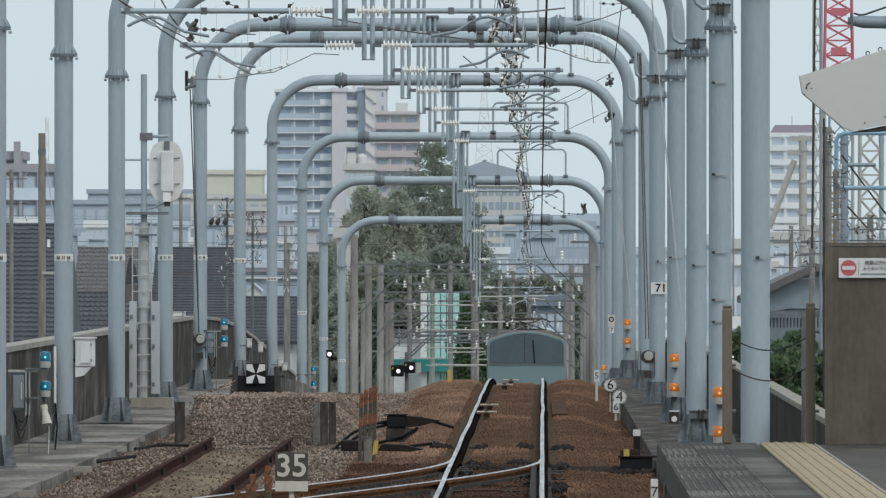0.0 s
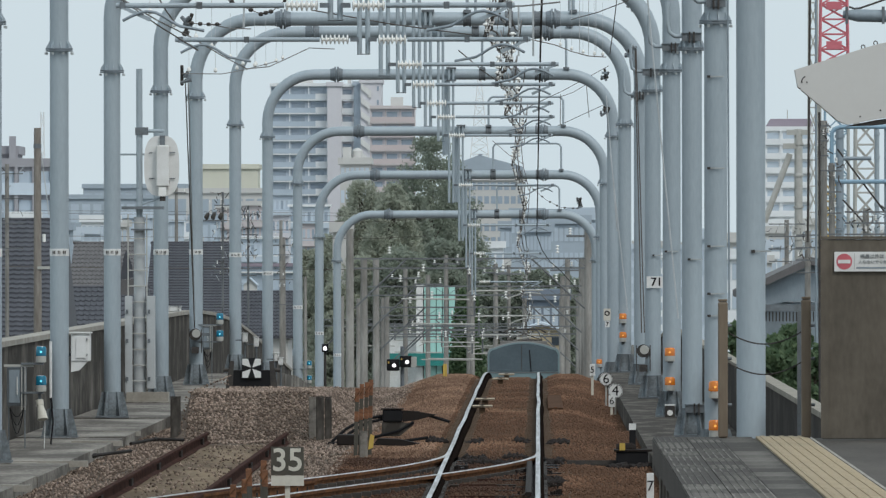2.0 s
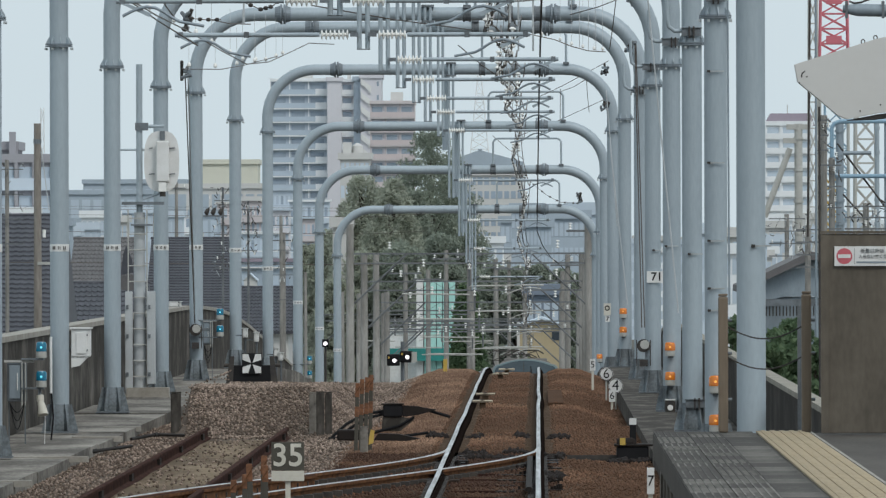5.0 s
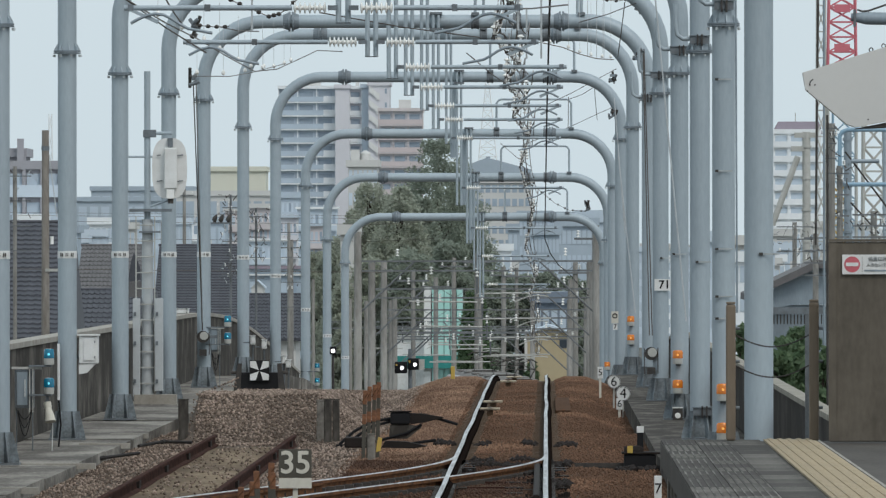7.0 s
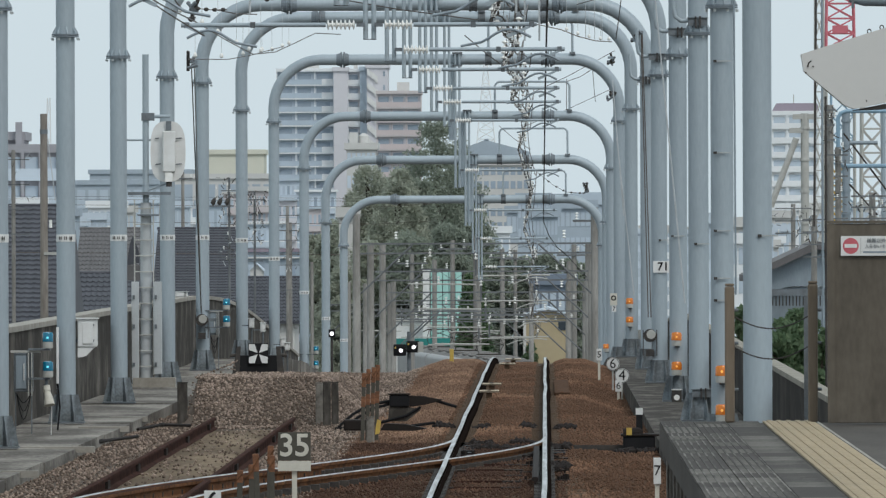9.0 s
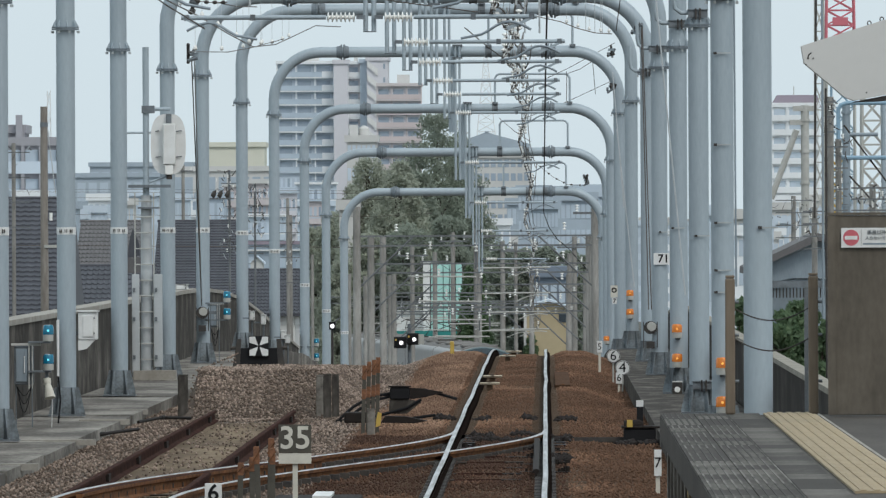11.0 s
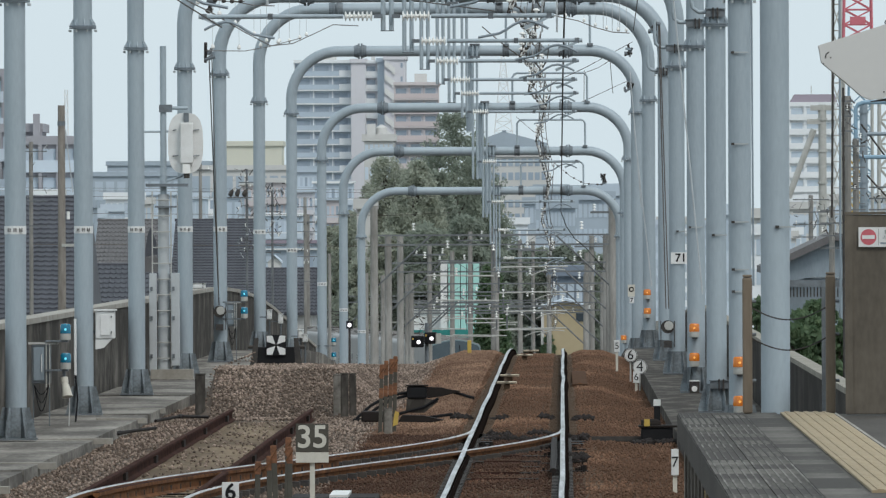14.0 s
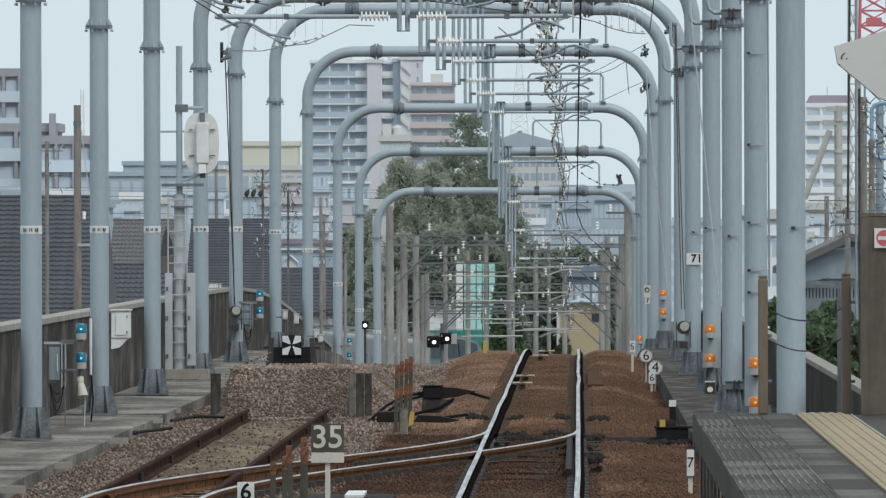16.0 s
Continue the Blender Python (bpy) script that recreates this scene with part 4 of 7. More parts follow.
for i in range(11):
    part("rung", tube(bmesh.new(), ((-0.19, -0.14, 0.35 + i * 0.27), (0.13, -0.14, 0.35 + i * 0.27)), 0.01, 6), M_PALE, mast)
part("platform_bracket", boxed(-0.30, 0.42, -0.2, 0.2, 3.28, 3.33), M_FLANGE, mast)
part("platform_bracket", boxed(-0.14, 0.22, -0.2, 0.2, 2.92, 2.95), M_FLANGE, mast)
part("clamp", boxed(-0.07, 0.15, -0.08, 0.08, 4.55, 4.68), M_FLANGE, mast)
part("arm", tube(bmesh.new(), ((0, 0, 4.62), (0.42, 0, 4.62)), 0.03, 8), M_PIPE, mast)
part("arm", tube(bmesh.new(), ((-0.36, 0, 4.22), (0.3, 0, 4.22)), 0.018, 8), M_PIPE, mast)
part("arm", tube(bmesh.new(), ((0, 0, 3.35), (0.42, 0, 3.5)), 0.02, 8), M_PIPE, mast)
for x0, x1, z1, z0 in ((-0.245, -0.12, 1.80, 0.05), (0.13, 0.27, 1.80, 0.22)):
    cb = part("cabinet", boxed(x0, x1, -0.2, 0.05, z0, z1, 0.01), M_MAST, mast, "pale slim cabinet")
    for z in (0.35, 1.0, 1.5):
        part("hinge", boxed(x0 + 0.02, x0 + 0.06, -0.225, -0.203, z, z + 0.07), M_FLANGE, cb)
ax = -6.446 - mx
pts = []
for i in range(28):
    a = 2 * math.pi * i / 28
    c, q = math.cos(a), math.sin(a)
    pts.append((ax + 0.30 * math.copysign(abs(c) ** 0.7, c), 4.02 + 0.52 * math.copysign(abs(q) ** 0.7, q)))
bm = prism(bmesh.new(), pts, -0.06, 0.06)
dome = part("radome", bm, M_WHITE, mast, "white oval radome panel")
part("front_box", boxed(ax - 0.085, ax + 0.13, -0.22, -0.064, 3.67, 4.37, 0.02), M_WHITE, dome, "white box on the panel")
part("front_box", boxed(ax - 0.05, ax + 0.085, -0.20, -0.064, 3.50, 3.665, 0.01), M_CHINA, dome)
part("top_clamp", boxed(ax - 0.03, ax + 0.06, -0.14, -0.064, 4.38, 4.54, 0.008), M_FLANGE, dome, "dull steel clamp")
part("cable_gland", tube(bmesh.new(), ((ax + 0.02, -0.12, 3.42), (ax + 0.02, -0.12, 3.52)), 0.05, 10), M_DARK, dome)
for x0, x1, z in ((0.135, 0.235, 4.24), (0.135, 0.235, 3.80), (-0.215, -0.12, 3.80), (-0.215, -0.15, 4.24)):
    part("grab_rod", tube(bmesh.new(), ((ax + x0, -0.09, z), (ax + x1, -0.09, z + 0.01)), 0.01, 6), M_FLANGE, dome)

# timber pole behind the parapet
pole = thing("utility_pole", -10.478, 236, -11, "weathered brown timber utility pole with bracket", "utility pole")
part("pole_shaft", tube(bmesh.new(), ((0, 0, -1.2), (0, 0, 5.144 + 11)), [0.13, 0.075], 12), M_POLE, pole, "", True)
part("collar", tube(bmesh.new(), ((0, 0, 4.719 + 11), (0, 0, 4.814 + 11)), 0.085, 12), M_FLANGE, pole)
part("bracket", boxed(0.0, 0.32, -0.1, -0.06, 2.194 + 11, 2.253 + 11), M_PALE, pole)
part("insulator", tube(bmesh.new(), ((0.14, -0.08, 2.761 + 11), (0.14, -0.08, 2.926 + 11)), 0.035, 8), M_CHINA, pole)
part("stay_wire", tube(bmesh.new(), ((0.08, 0, 4.625 + 11), (0.24, 0, 3.327 + 11)), 0.012, 5), M_LIGHTWIRE, pole)

# ---- buffer stop and ballast boards ----
bx, by, bz = -4.759, 187, 0.297
buf = thing("buffer_stop", bx, by, bz, "black buffer stop with a black and white cross target", "buffer stop")
part("cross_beam", boxed(-0.34, 0.34, -0.05, 0.25, 0.0, 0.30, 0.01), M_BLACK, buf)
for s in (-1, 1):
    part("rail_post", prism(bmesh.new(), [(s * 0.32, -0.05), (s * 0.44, -0.05), (s * 0.36, 0.45), (s * 0.29, 0.45)], -0.06, 0.02), M_DARK, buf)
    part("strut", tube(bmesh.new(), ((s * 0.30, 0, 0.30), (s * 0.47, 0, 0.30)), 0.03, 8), M_DARK, buf)
brd = part("target_board", boxed(-0.165, 0.165, -0.10, -0.065, 0.16, 0.50), M_BLACK, buf)
for sx in (-1, 1):
    for sz in (-1, 1):
        q = [(0.012 * sx, 0.33 + 0.012 * sz), (0.06 * sx, 0.33 + 0.158 * sz), (0.155 * sx, 0.33 + 0.158 * sz), (0.155 * sx, 0.33 + 0.06 * sz)]
        part("white_petal", prism(bmesh.new(), q, -0.108, -0.103), M_WHITE, brd, "white target field")


def stub(x, y, z0, z1, w, mat, label, name="concrete_stub"):
    ob = thing(name, x, y, z0 - 0.3, label, "post", "stub posts by the track")
    part("shaft", boxed(-w, w, -w, w, 0, z1 - z0 + 0.3, 0.012), mat, ob)
    part("cap", boxed(-w * 1.08, w * 1.08, -w * 1.08, w * 1.08, z1 - z0 + 0.302, z1 - z0 + 0.32), mat, ob)
    return ob


stub(-5.216, 162, 0.009, 0.462, 0.072, M_CONC_D, "dark concrete stub post holding the ballast heap")
for x, y, top, w, m in ((-3.235, 161.2, 0.459, 0.052, M_CONC), (-3.118, 160.6, 0.480, 0.056, M_CONC_D), (-3.008, 161.0, 0.470, 0.05, M_CONC_D)):
    stub(x, y, 0.0, top, w, m, "weathered concrete stub post holding the ballast heap")


def stake(x, y, z0, z1, r=0.03, lean=0.0, banded=True):
    ob = thing("marker_stake", x, y, z0, "rusty orange-painted marker stake by the points", "stake", "rusty marker stakes", turn=0)
    part("shaft", boxed(-r, r, -r, r, -0.2, z1 - z0 - 0.02, 0.006), M_BOARD, ob, "dark weathered shaft")
    part("painted_top", boxed(-r - 0.003, r + 0.003, -r - 0.003, r + 0.003, (z1 - z0) * 0.76, z1 - z0, 0.006), M_STAKE, ob, "rust-orange top")
    if banded:
        part("painted_band", boxed(-r - 0.003, r + 0.003, -r - 0.003, r + 0.003, (z1 - z0) * 0.42, (z1 - z0) * 0.60, 0.006), M_STAKE, ob, "worn rust-orange band")
    part("tie_wire", tube(bmesh.new(), ((-r - 0.01, -r - 0.01, (z1 - z0) * 0.8), (r + 0.01, -r - 0.01, (z1 - z0) * 0.95)), 0.006, 5), M_RUST2, ob)
    ob.rotation_euler = (0, lean, 0)
    return ob


for x, t, d in ((637, 697, 0.03), (645, 690, 0.025), (653, 687, 0.03), (661, 683, 0.02)):
    stake((x - 962) * 0.00742, 148.4 + x * 0.02 - 12.8, EYE - 345 * 0.00742, EYE - (t - 455) * 0.00742, 0.025, d)
stub(-2.286, 147, -0.064, 0.201, 0.05, M_CONC, "pale concrete foot of the marker stakes")
for x, t, d in ((466, 828, 0.03), (458, 835, -0.04), (440, 858, 0.0), (415, 870, 0.02), (476, 842, 0.0)):
    stake((x - 962) * 0.0055, 110.0 + d * 30, -0.25, EYE - (t - 455) * 0.0055, 0.026, d, False)
mk = thing("yellow_marker", -2.190, 146.5, -0.012, "small bent yellow marker plate in the ballast", "marker")
part("plate", prism(bmesh.new(), [(-0.03, 0), (0.03, 0.02), (0.05, 0.18), (0.0, 0.2), (-0.02, 0.1)], -0.02, 0.02), M_YELLOW, mk)
mk = thing("yellow_marker", -1.971, 236, -0.036, "yellow marker post at the crest beside the track", "marker")
part("plate", boxed(-0.043, 0.043, -0.03, 0.03, -0.1, 0.24, 0.01), M_YELLOW, mk)

# cable box with black loops
jb = thing("junction_box", -2.054, 158, 0.174, "black cable junction box with loops of black cable", "junction box")
part("case", boxed(-0.14, 0.14, -0.12, 0.12, 0.0, 0.17, 0.02), M_BLACK, jb)
part("lid", boxed(-0.16, 0.16, -0.14, 0.14, 0.172, 0.19, 0.008), M_OIL, jb)
part("side_wing", prism(bmesh.new(), [(0.142, 0.0), (0.142, 0.16), (0.3, 0.15), (0.62, 0.10), (0.36, 0.03)], -0.1, 0.1), M_OIL, jb)
part("foot", prism(bmesh.new(), [(-0.16, -0.2), (0.1, -0.2), (0.3, -0.04), (0.14, -0.001), (-0.14, -0.001)], -0.09, 0.09), M_CONC_D, jb)
for pts in ([(0.14, 0, 0.14), (0.35, 0, 0.13), (0.6, 0, 0.06), (0.8, 0, 0.0)], [(-0.14, 0, 0.08), (-0.4, -0.1, 0.04), (-0.65, -0.1, -0.10), (-0.85, -0.1, -0.28)], [(-0.14, 0, 0.04), (-0.38, -0.1, -0.02), (-0.6, -0.1, -0.16), (-0.75, -0.1, -0.3)], [(0.3, -0.1, 0.0), (0.1, -0.1, -0.12), (-0.2, -0.1, -0.2), (-0.5, -0.1, -0.27), (-0.9, -0.1, -0.3)], [(0.5, -0.1, -0.22), (0.2, -0.1, -0.26), (-0.3, -0.1, -0.33)]):
    part("cable", tube(bmesh.new(), pts, 0.022, 6), M_BLACK, jb, "black cable loop")
bx2 = thing("junction_box", -2.565, 150, 0.078, "low black cable terminal in the ballast", "junction box")
part("case", boxed(-0.12, 0.2, -0.3, 0.3, -0.09, 0.05, 0.02), M_OIL, bx2)
part("wing", prism(bmesh.new(), [(0.36, -0.09), (0.42, 0.0), (0.7, -0.01), (0.98, -0.07), (0.8, -0.10)], -0.2, 0.2), M_OIL, bx2)


# ---- signs ----
def track_sign(x, y, zb, w, h, text, label, z0, board=None, ink=None, foot=True, size=None):
    ob = thing("track_sign", x, y, z0, label, "sign", "trackside signs")
    b = part("board", boxed(-w / 2, w / 2, -0.012, 0.012, zb - z0, zb - z0 + h, 0.004), board or M_WHITE, ob)
    letters("number", text, size or h * 1.12, ink or M_BLACK, b, 0, -0.016, zb - z0 + h / 2, "", 0.0 if size else 0.004)
    if foot:
        part("post", boxed(-0.022, 0.022, 0.014, 0.05, 0, zb - z0 + h * 0.6), M_CREAMPAINT, ob)
    return ob


sg = track_sign(-2.230, 100, 0.580, 0.290, 0.250, "35", "faded dark sign with cream numeral 35 on a post", -0.3, M_BOARD, M_CREAMPAINT)
part("lower_plate", boxed(-0.145, 0.145, -0.012, 0.012, 0.485 + 0.3, 0.575 + 0.3), M_CREAMPAINT, sg, "worn white lower plate")
track_sign(-2.955, 100, 0.135, 0.15, 0.18, "6", "small white plate with numeral 6 beside the points", -0.3)
track_sign(1.127, 115, 0.030, 0.075, 0.27, "7", "white upright plate with numeral 7 under the platform edge", -0.3, size=0.15)
track_sign(0.996, 212, 0.217, 0.10, 0.22, "5", "small white plate with numeral 5 by the walkway", -0.3, size=0.17)
track_sign(1.254, 195.9, -0.145, 0.11, 0.2, "6", "small white plate with numeral 6 under a round sign", -0.3, size=0.17)


def round_sign(px, y, z, r, text, label):
    ob = thing("round_sign", px, y, -0.3, label, "sign", "trackside signs")
    d = part("disc", tube(bmesh.new(), ((0, -0.012, z + 0.3), (0, 0.012, z + 0.3)), r, 28), M_WHITE, ob)
    letters("number", text, r * 2.0, M_BLACK, d, 0, -0.016, z + 0.3)
    part("post", tube(bmesh.new(), ((0, 0.035, 0), (0, 0.035, z + 0.3)), 0.016, 8), M_PALE, ob)
    ring = bmesh.new()
    pts = [(r * 0.92 * math.cos(a), -0.0135, z + 0.3 + r * 0.92 * math.sin(a)) for a in [i * 2 * math.pi / 28 for i in range(29)]]
    tube(ring, pts, 0.006, 4)
    part("rim", ring, M_DARK, d)
    return ob


round_sign(1.210, 205, 0.233, 0.122, "6", "round white sign with numeral 6 beside the walkway")
round_sign(1.318, 196, 0.130, 0.128, "4", "round white sign with numeral 4 beside the walkway")
ob = thing("pole_plate", 2.003, 195.848, 1.917, "white plate with numeral 71 fixed to a column", "sign")
b = part("board", boxed(-0.142, 0.142, -0.012, 0.012, 0, 0.2), M_WHITE, ob)
letters("number", "71", 0.2, M_BLACK, b, 0.03, -0.016, 0.1, "", 0.004)
ob = thing("pole_plate", 1.458, 243.0, 0.920, "small cream plate with a black symbol and numeral 7", "sign")
b = part("board", boxed(-0.075, 0.075, -0.012, 0.012, 0.14, 0.40), M_CREAMPAINT, ob)
part("symbol", tube(bmesh.new(), [(0.045 * math.cos(a), -0.016, 0.30 + 0.045 * math.sin(a)) for a in [i * math.pi / 8 for i in range(17)]], 0.012, 5), M_BLACK, b)
b2 = part("lower_board", boxed(-0.04, 0.055, -0.012, 0.012, 0.0, 0.13), M_WHITE, ob)
letters("number", "7", 0.13, M_BLACK, b2, 0.005, -0.016, 0.065, "", 0.003)

# ---- point machine and balises ----
pm = thing("point_machine", 1.164, 142, -0.13, "black point machine with throw rod beside the main track", "point machine")
part("gear_case", boxed(-0.2, 0.2, -0.3, 0.3, -0.04, 0.17, 0.02), M_BLACK, pm)
part("cover", boxed(-0.23, 0.26, -0.32, 0.32, 0.172, 0.20, 0.006), M_OIL, pm)
part("motor_hump", tube(bmesh.new(), ((-0.2, -0.05, 0.2), (0.0, -0.05, 0.2), (0.05, -0.05, 0.2)), [0.07, 0.085, 0.05], 12), M_OIL, pm)
part("throw_rod", boxed(-0.82, -0.18, -0.03, 0.03, 0.0, 0.06), M_DARK, pm)
part("throw_rod", boxed(-0.75, 0.1, 0.05, 0.11, -0.02, 0.03), M_DARK, pm)
part("indicator_post", boxed(-0.035, 0.045, -0.05, 0.05, 0.2, 0.44), M_BLACK, pm)
part("indicator_top", boxed(-0.04, 0.05, -0.055, 0.055, 0.442, 0.52), M_WHITE, pm, "white indicator cap")
part("yellow_tag", boxed(-0.16, -0.09, -0.34, -0.325, 0.19, 0.28), M_YELLOW, pm)
for y in (127.5, 131, 135, 139):
    ob = thing("rail_brace", cross(y, -1) - 0.18, y, -0.16, "dark rail brace and chair beside the crossover rail", "rail brace", "rail braces")
    part("chair", boxed(-0.1, 0.1, -0.2, 0.2, 0, 0.06), M_DARK, ob)
    part("rib", boxed(-0.03, 0.05, -0.05, 0.05, 0.06, 0.1), M_DARK, ob)
# oiled chairs and studs round the points
rng = random.Random(5)
for y, s, n in ((141, 1, 7), (136, 1, 7), (132, 1, 7), (128, 1, 7), (124, 1, 6), (138, -1, 6)):
    ob = thing("slide_chair", TRACK + s * GAUGE / 2, y, -0.15, "black oiled slide chair with bolts beside the rail", "rail chair", "slide chairs at the points")
    part("plate", boxed(-0.28, 0.28, -0.16, 0.16, 0.0, 0.04), M_OIL, ob)
    for i in range(n):
        x = rng.choice((-1, 1)) * rng.uniform(0.1, 0.27)
        dy = rng.uniform(-0.13, 0.13)
        part("bolt", tube(bmesh.new(), ((x, dy, 0.04), (x, dy, rng.uniform(0.06, 0.10))), rng.uniform(0.014, 0.03), 6), M_OIL, ob)
for y in (120, 123, 126, 129, 132, 135):
    ob = thing("point_sleeper", TRACK - 0.1, y, -0.155, "dark oiled timber between the point rails", "sleeper", "point timbers")
    part("timber", boxed(-0.42, 0.42, -0.11, 0.11, 0, 0.05, 0.01), M_OIL, ob)
    part("cover_strip", boxed(-0.3, 0.2, -0.13, -0.111, 0.0, 0.055), M_RUST, ob)
for y, k in ((187, 0), (196, 0), (227, 0), (237, 0)):
    x = {187: -0.944, 196: -0.941, 227: -0.783, 237: -0.687}[y]
    ob = thing("track_balise", x, y, fall(y) - 0.13, "cream plate transponder bolted between the rails", "transponder", "transponders between the rails")
    part("plate", boxed(-0.165, 0.165, -0.25, 0.25, 0.105, 0.14, 0.006), M_BUFF, ob)
    part("edge_strip", boxed(-0.16, 0.16, -0.256, -0.251, 0.117, 0.123), M_DARK, ob)
    part("bolt_block", boxed(-0.03, 0.03, -0.27, -0.2, 0.142, 0.155), M_DARK, ob)
    part("bearer", boxed(-0.05, 0.05, -0.2, 0.2, 0.0, 0.103), M_SLEEPER, ob)
ob = thing("white_hatch", -2.06, 104, 0.0, "white metal hatch plate on a dark trough", "hatch")
part("plate", boxed(-0.085, 0.085, -0.9, 0.9, 0.10, 0.125), M_WHITE, ob)
part("trough", boxed(-0.45, 0.35, -0.8, 0.8, -0.3, 0.098, 0.02), M_OIL, ob)
ob = thing("white_rod", -2.071, 205, -0.27, "thin pale rod lying on the ballast shoulder", "rod")
part("shaft", tube(bmesh.new(), ((-0.28, 0, -0.02), (0.22, 0, 0.13)), 0.014, 6), M_PALE, ob)
ob = thing("white_rod", -2.428, 142, -0.24, "thin pale rod lying across the ballast", "rod")
part("shaft", tube(bmesh.new(), ((-0.45, 0, 0.02), (0.5, 0, 0.06)), 0.012, 6), M_PALE, ob)

# ---- signal behind the crest ----
ob = thing("dwarf_signal", -3.567, 290, fall(290) - 0.5, "black shunting signal with two lit white lamps", "signal")
zb = -(fall(290) - 0.5)
for x, z, c in ((703, 655, 0), (726, 649, 1)):
    X, Z = (x - 716) * 0.0145, EYE - (z - 455) * 0.0145 + zb
    h = part("lamp_housing", boxed(X - 0.16, X + 0.17, -0.1, 0.1, Z - 0.17, Z + 0.13, 0.03), M_BLACK, ob)
    part("hood", boxed(X - 0.06, X + 0.12, -0.25, -0.101, Z + 0.05, Z + 0.07), M_BLACK, h)
    part("lamp", tube(bmesh.new(), ((X + 0.03, -0.11, Z - 0.03), (X + 0.03, -0.13, Z - 0.03)), 0.050, 16), M_LAMP, h, "lit white lamp")
    part("yellow_stripe", boxed(X - 0.13, X - 0.09, -0.108, -0.102, Z + 0.02, Z + 0.07), M_YELLOW, h)
part("post", tube(bmesh.new(), ((0.05, 0.1, 0), (0.05, 0.1, 1.6)), 0.05, 8), M_FLANGE, ob)
part("side_box", boxed(0.27, 0.42, -0.1, 0.1, EYE - 205 * 0.0145 + zb, EYE - 187 * 0.0145 + zb), M_PALE, ob)

ob = thing("dwarf_signal", -5.912, 312, fall(312) - 0.1, "slim black lamp post with one lit white lamp", "signal")
zl = -0.123 - fall(312) + 0.1
part("post", tube(bmesh.new(), ((0, 0.05, 0), (0, 0.05, zl)), 0.03, 8), M_DARK, ob)
part("lamp_housing", boxed(-0.09, 0.09, -0.04, 0.08, zl - 0.1, zl + 0.12, 0.01), M_BLACK, ob)
part("lamp", tube(bmesh.new(), ((0, -0.06, zl), (0, -0.045, zl)), 0.055, 14), M_LAMP, ob, "lit white lamp")

# ---- platform end ----
def fence_post(x, y, z1, w):
    ob = thing("fence_post", x, y, PLAT, "brown weathered square fence post at the platform end", "post", "platform fence posts")
    part("shaft", boxed(-w, w, -w, w, 0, z1 - PLAT, 0.015), M_WOOD, ob)
    part("cap", boxed(-w * 0.94, w * 0.94, -w * 0.94, w * 0.94, z1 - PLAT + 0.001, z1 - PLAT + 0.02, 0.006), M_WOOD, ob)
    for z in (0.25, 0.6, 0.85):
        part("eyelet", tube(bmesh.new(), ((w, 0, z), (w + 0.03, 0, z)), 0.012, 8), M_FLANGE, ob)
    return ob


PE = 85.5
fence_post(1.389, PE, 2.175, 0.037)
fence_post(2.018, PE, 2.192, 0.037)
for z in (0.83, 0.6):
    ch = thing("chain", 1.411, PE, PLAT + z, "dark slack steel chain between the fence posts", "chain", "platform chains")
    n = 44
    L = 1.992 - 1.411
    for i in range(n):
        a, b = i / n, (i + 1) / n
        f = lambda u: (u * L, 0, -0.02 - 0.10 * math.sin(math.pi * u) ** 0.9)
        bm = tube(bmesh.new(), (f(a), f(b)), 0.0045 if i % 2 else 0.0065, 5)
        part("link", bm, M_DARK, ch)
bar = thing("barrier_wall", 2.125, 85, PLAT, "taupe painted platform-end barrier with a no-entry notice", "barrier")
hb = 2.645 - PLAT
part("panel", boxed(0, 2.4, 0, 0.09, 0.0, hb, 0.008), M_BARRIER, bar)
part("capping", boxed(-0.008, 2.41, -0.01, 0.10, hb + 0.002, hb + 0.022), M_BARRIER, bar)
part("corner_stile", boxed(-0.008, 0.05, -0.012, -0.003, 0.004, hb - 0.004), M_BARRIER, bar)
sgn = part("notice_board", boxed(2.219 - 2.125, 2.796 - 2.125, -0.024, -0.006, 2.403 - PLAT, 2.551 - PLAT), M_WHITE, bar, "white no-entry notice")
cx, cz = 2.293 - 2.125, 2.477 - PLAT
part("red_disc", tube(bmesh.new(), ((cx, -0.026, cz), (cx, -0.0235, cz)), 0.060, 28), M_SIGNRED, sgn, "red no-entry disc")
part("white_bar", boxed(cx - 0.047, cx + 0.047, -0.0285, -0.0265, cz - 0.014, cz + 0.014), M_WHITE, sgn)
part("divider", boxed(cx + 0.075, cx + 0.077, -0.0265, -0.0245, cz - 0.06, cz + 0.06), M_DARK, sgn)
letters("writing", "係員以外は", 0.036, M_FLANGE, sgn, cx + 0.21, -0.027, cz + 0.038)
letters("writing", "入らないでください", 0.031, M_FLANGE, sgn, cx + 0.245, -0.027, cz - 0.004)
part("small_writing", boxed(cx + 0.09, cx + 0.40, -0.0265, -0.0245, cz - 0.053, cz - 0.040), M_PIPE2, sgn)
# handrail post beside the barrier
hp = thing("handrail_post", 1.987, 86.2, 0, "dark steel channel post behind the fence post", "post")
part("shaft", boxed(-0.02, 0.02, -0.02, 0.02, 0, 2.1), M_FLANGE, hp)
part("foot", boxed(-0.05, 0.05, -0.05, 0.05, 0, 0.02), M_FLANGE, hp)

# yellow riser at the platform's edge
yr = thing("edge_step", 0.93, 72, -0.3, "yellow steel step riser under the platform edge", "step")
part("riser", boxed(-0.03, 0.03, -0.5, 0.5, 0, 1.2), M_YELLOW, yr)
part("tread", boxed(-0.05, 0.12, -0.5, 0.5, 0.55, 0.58), M_FLANGE, yr)

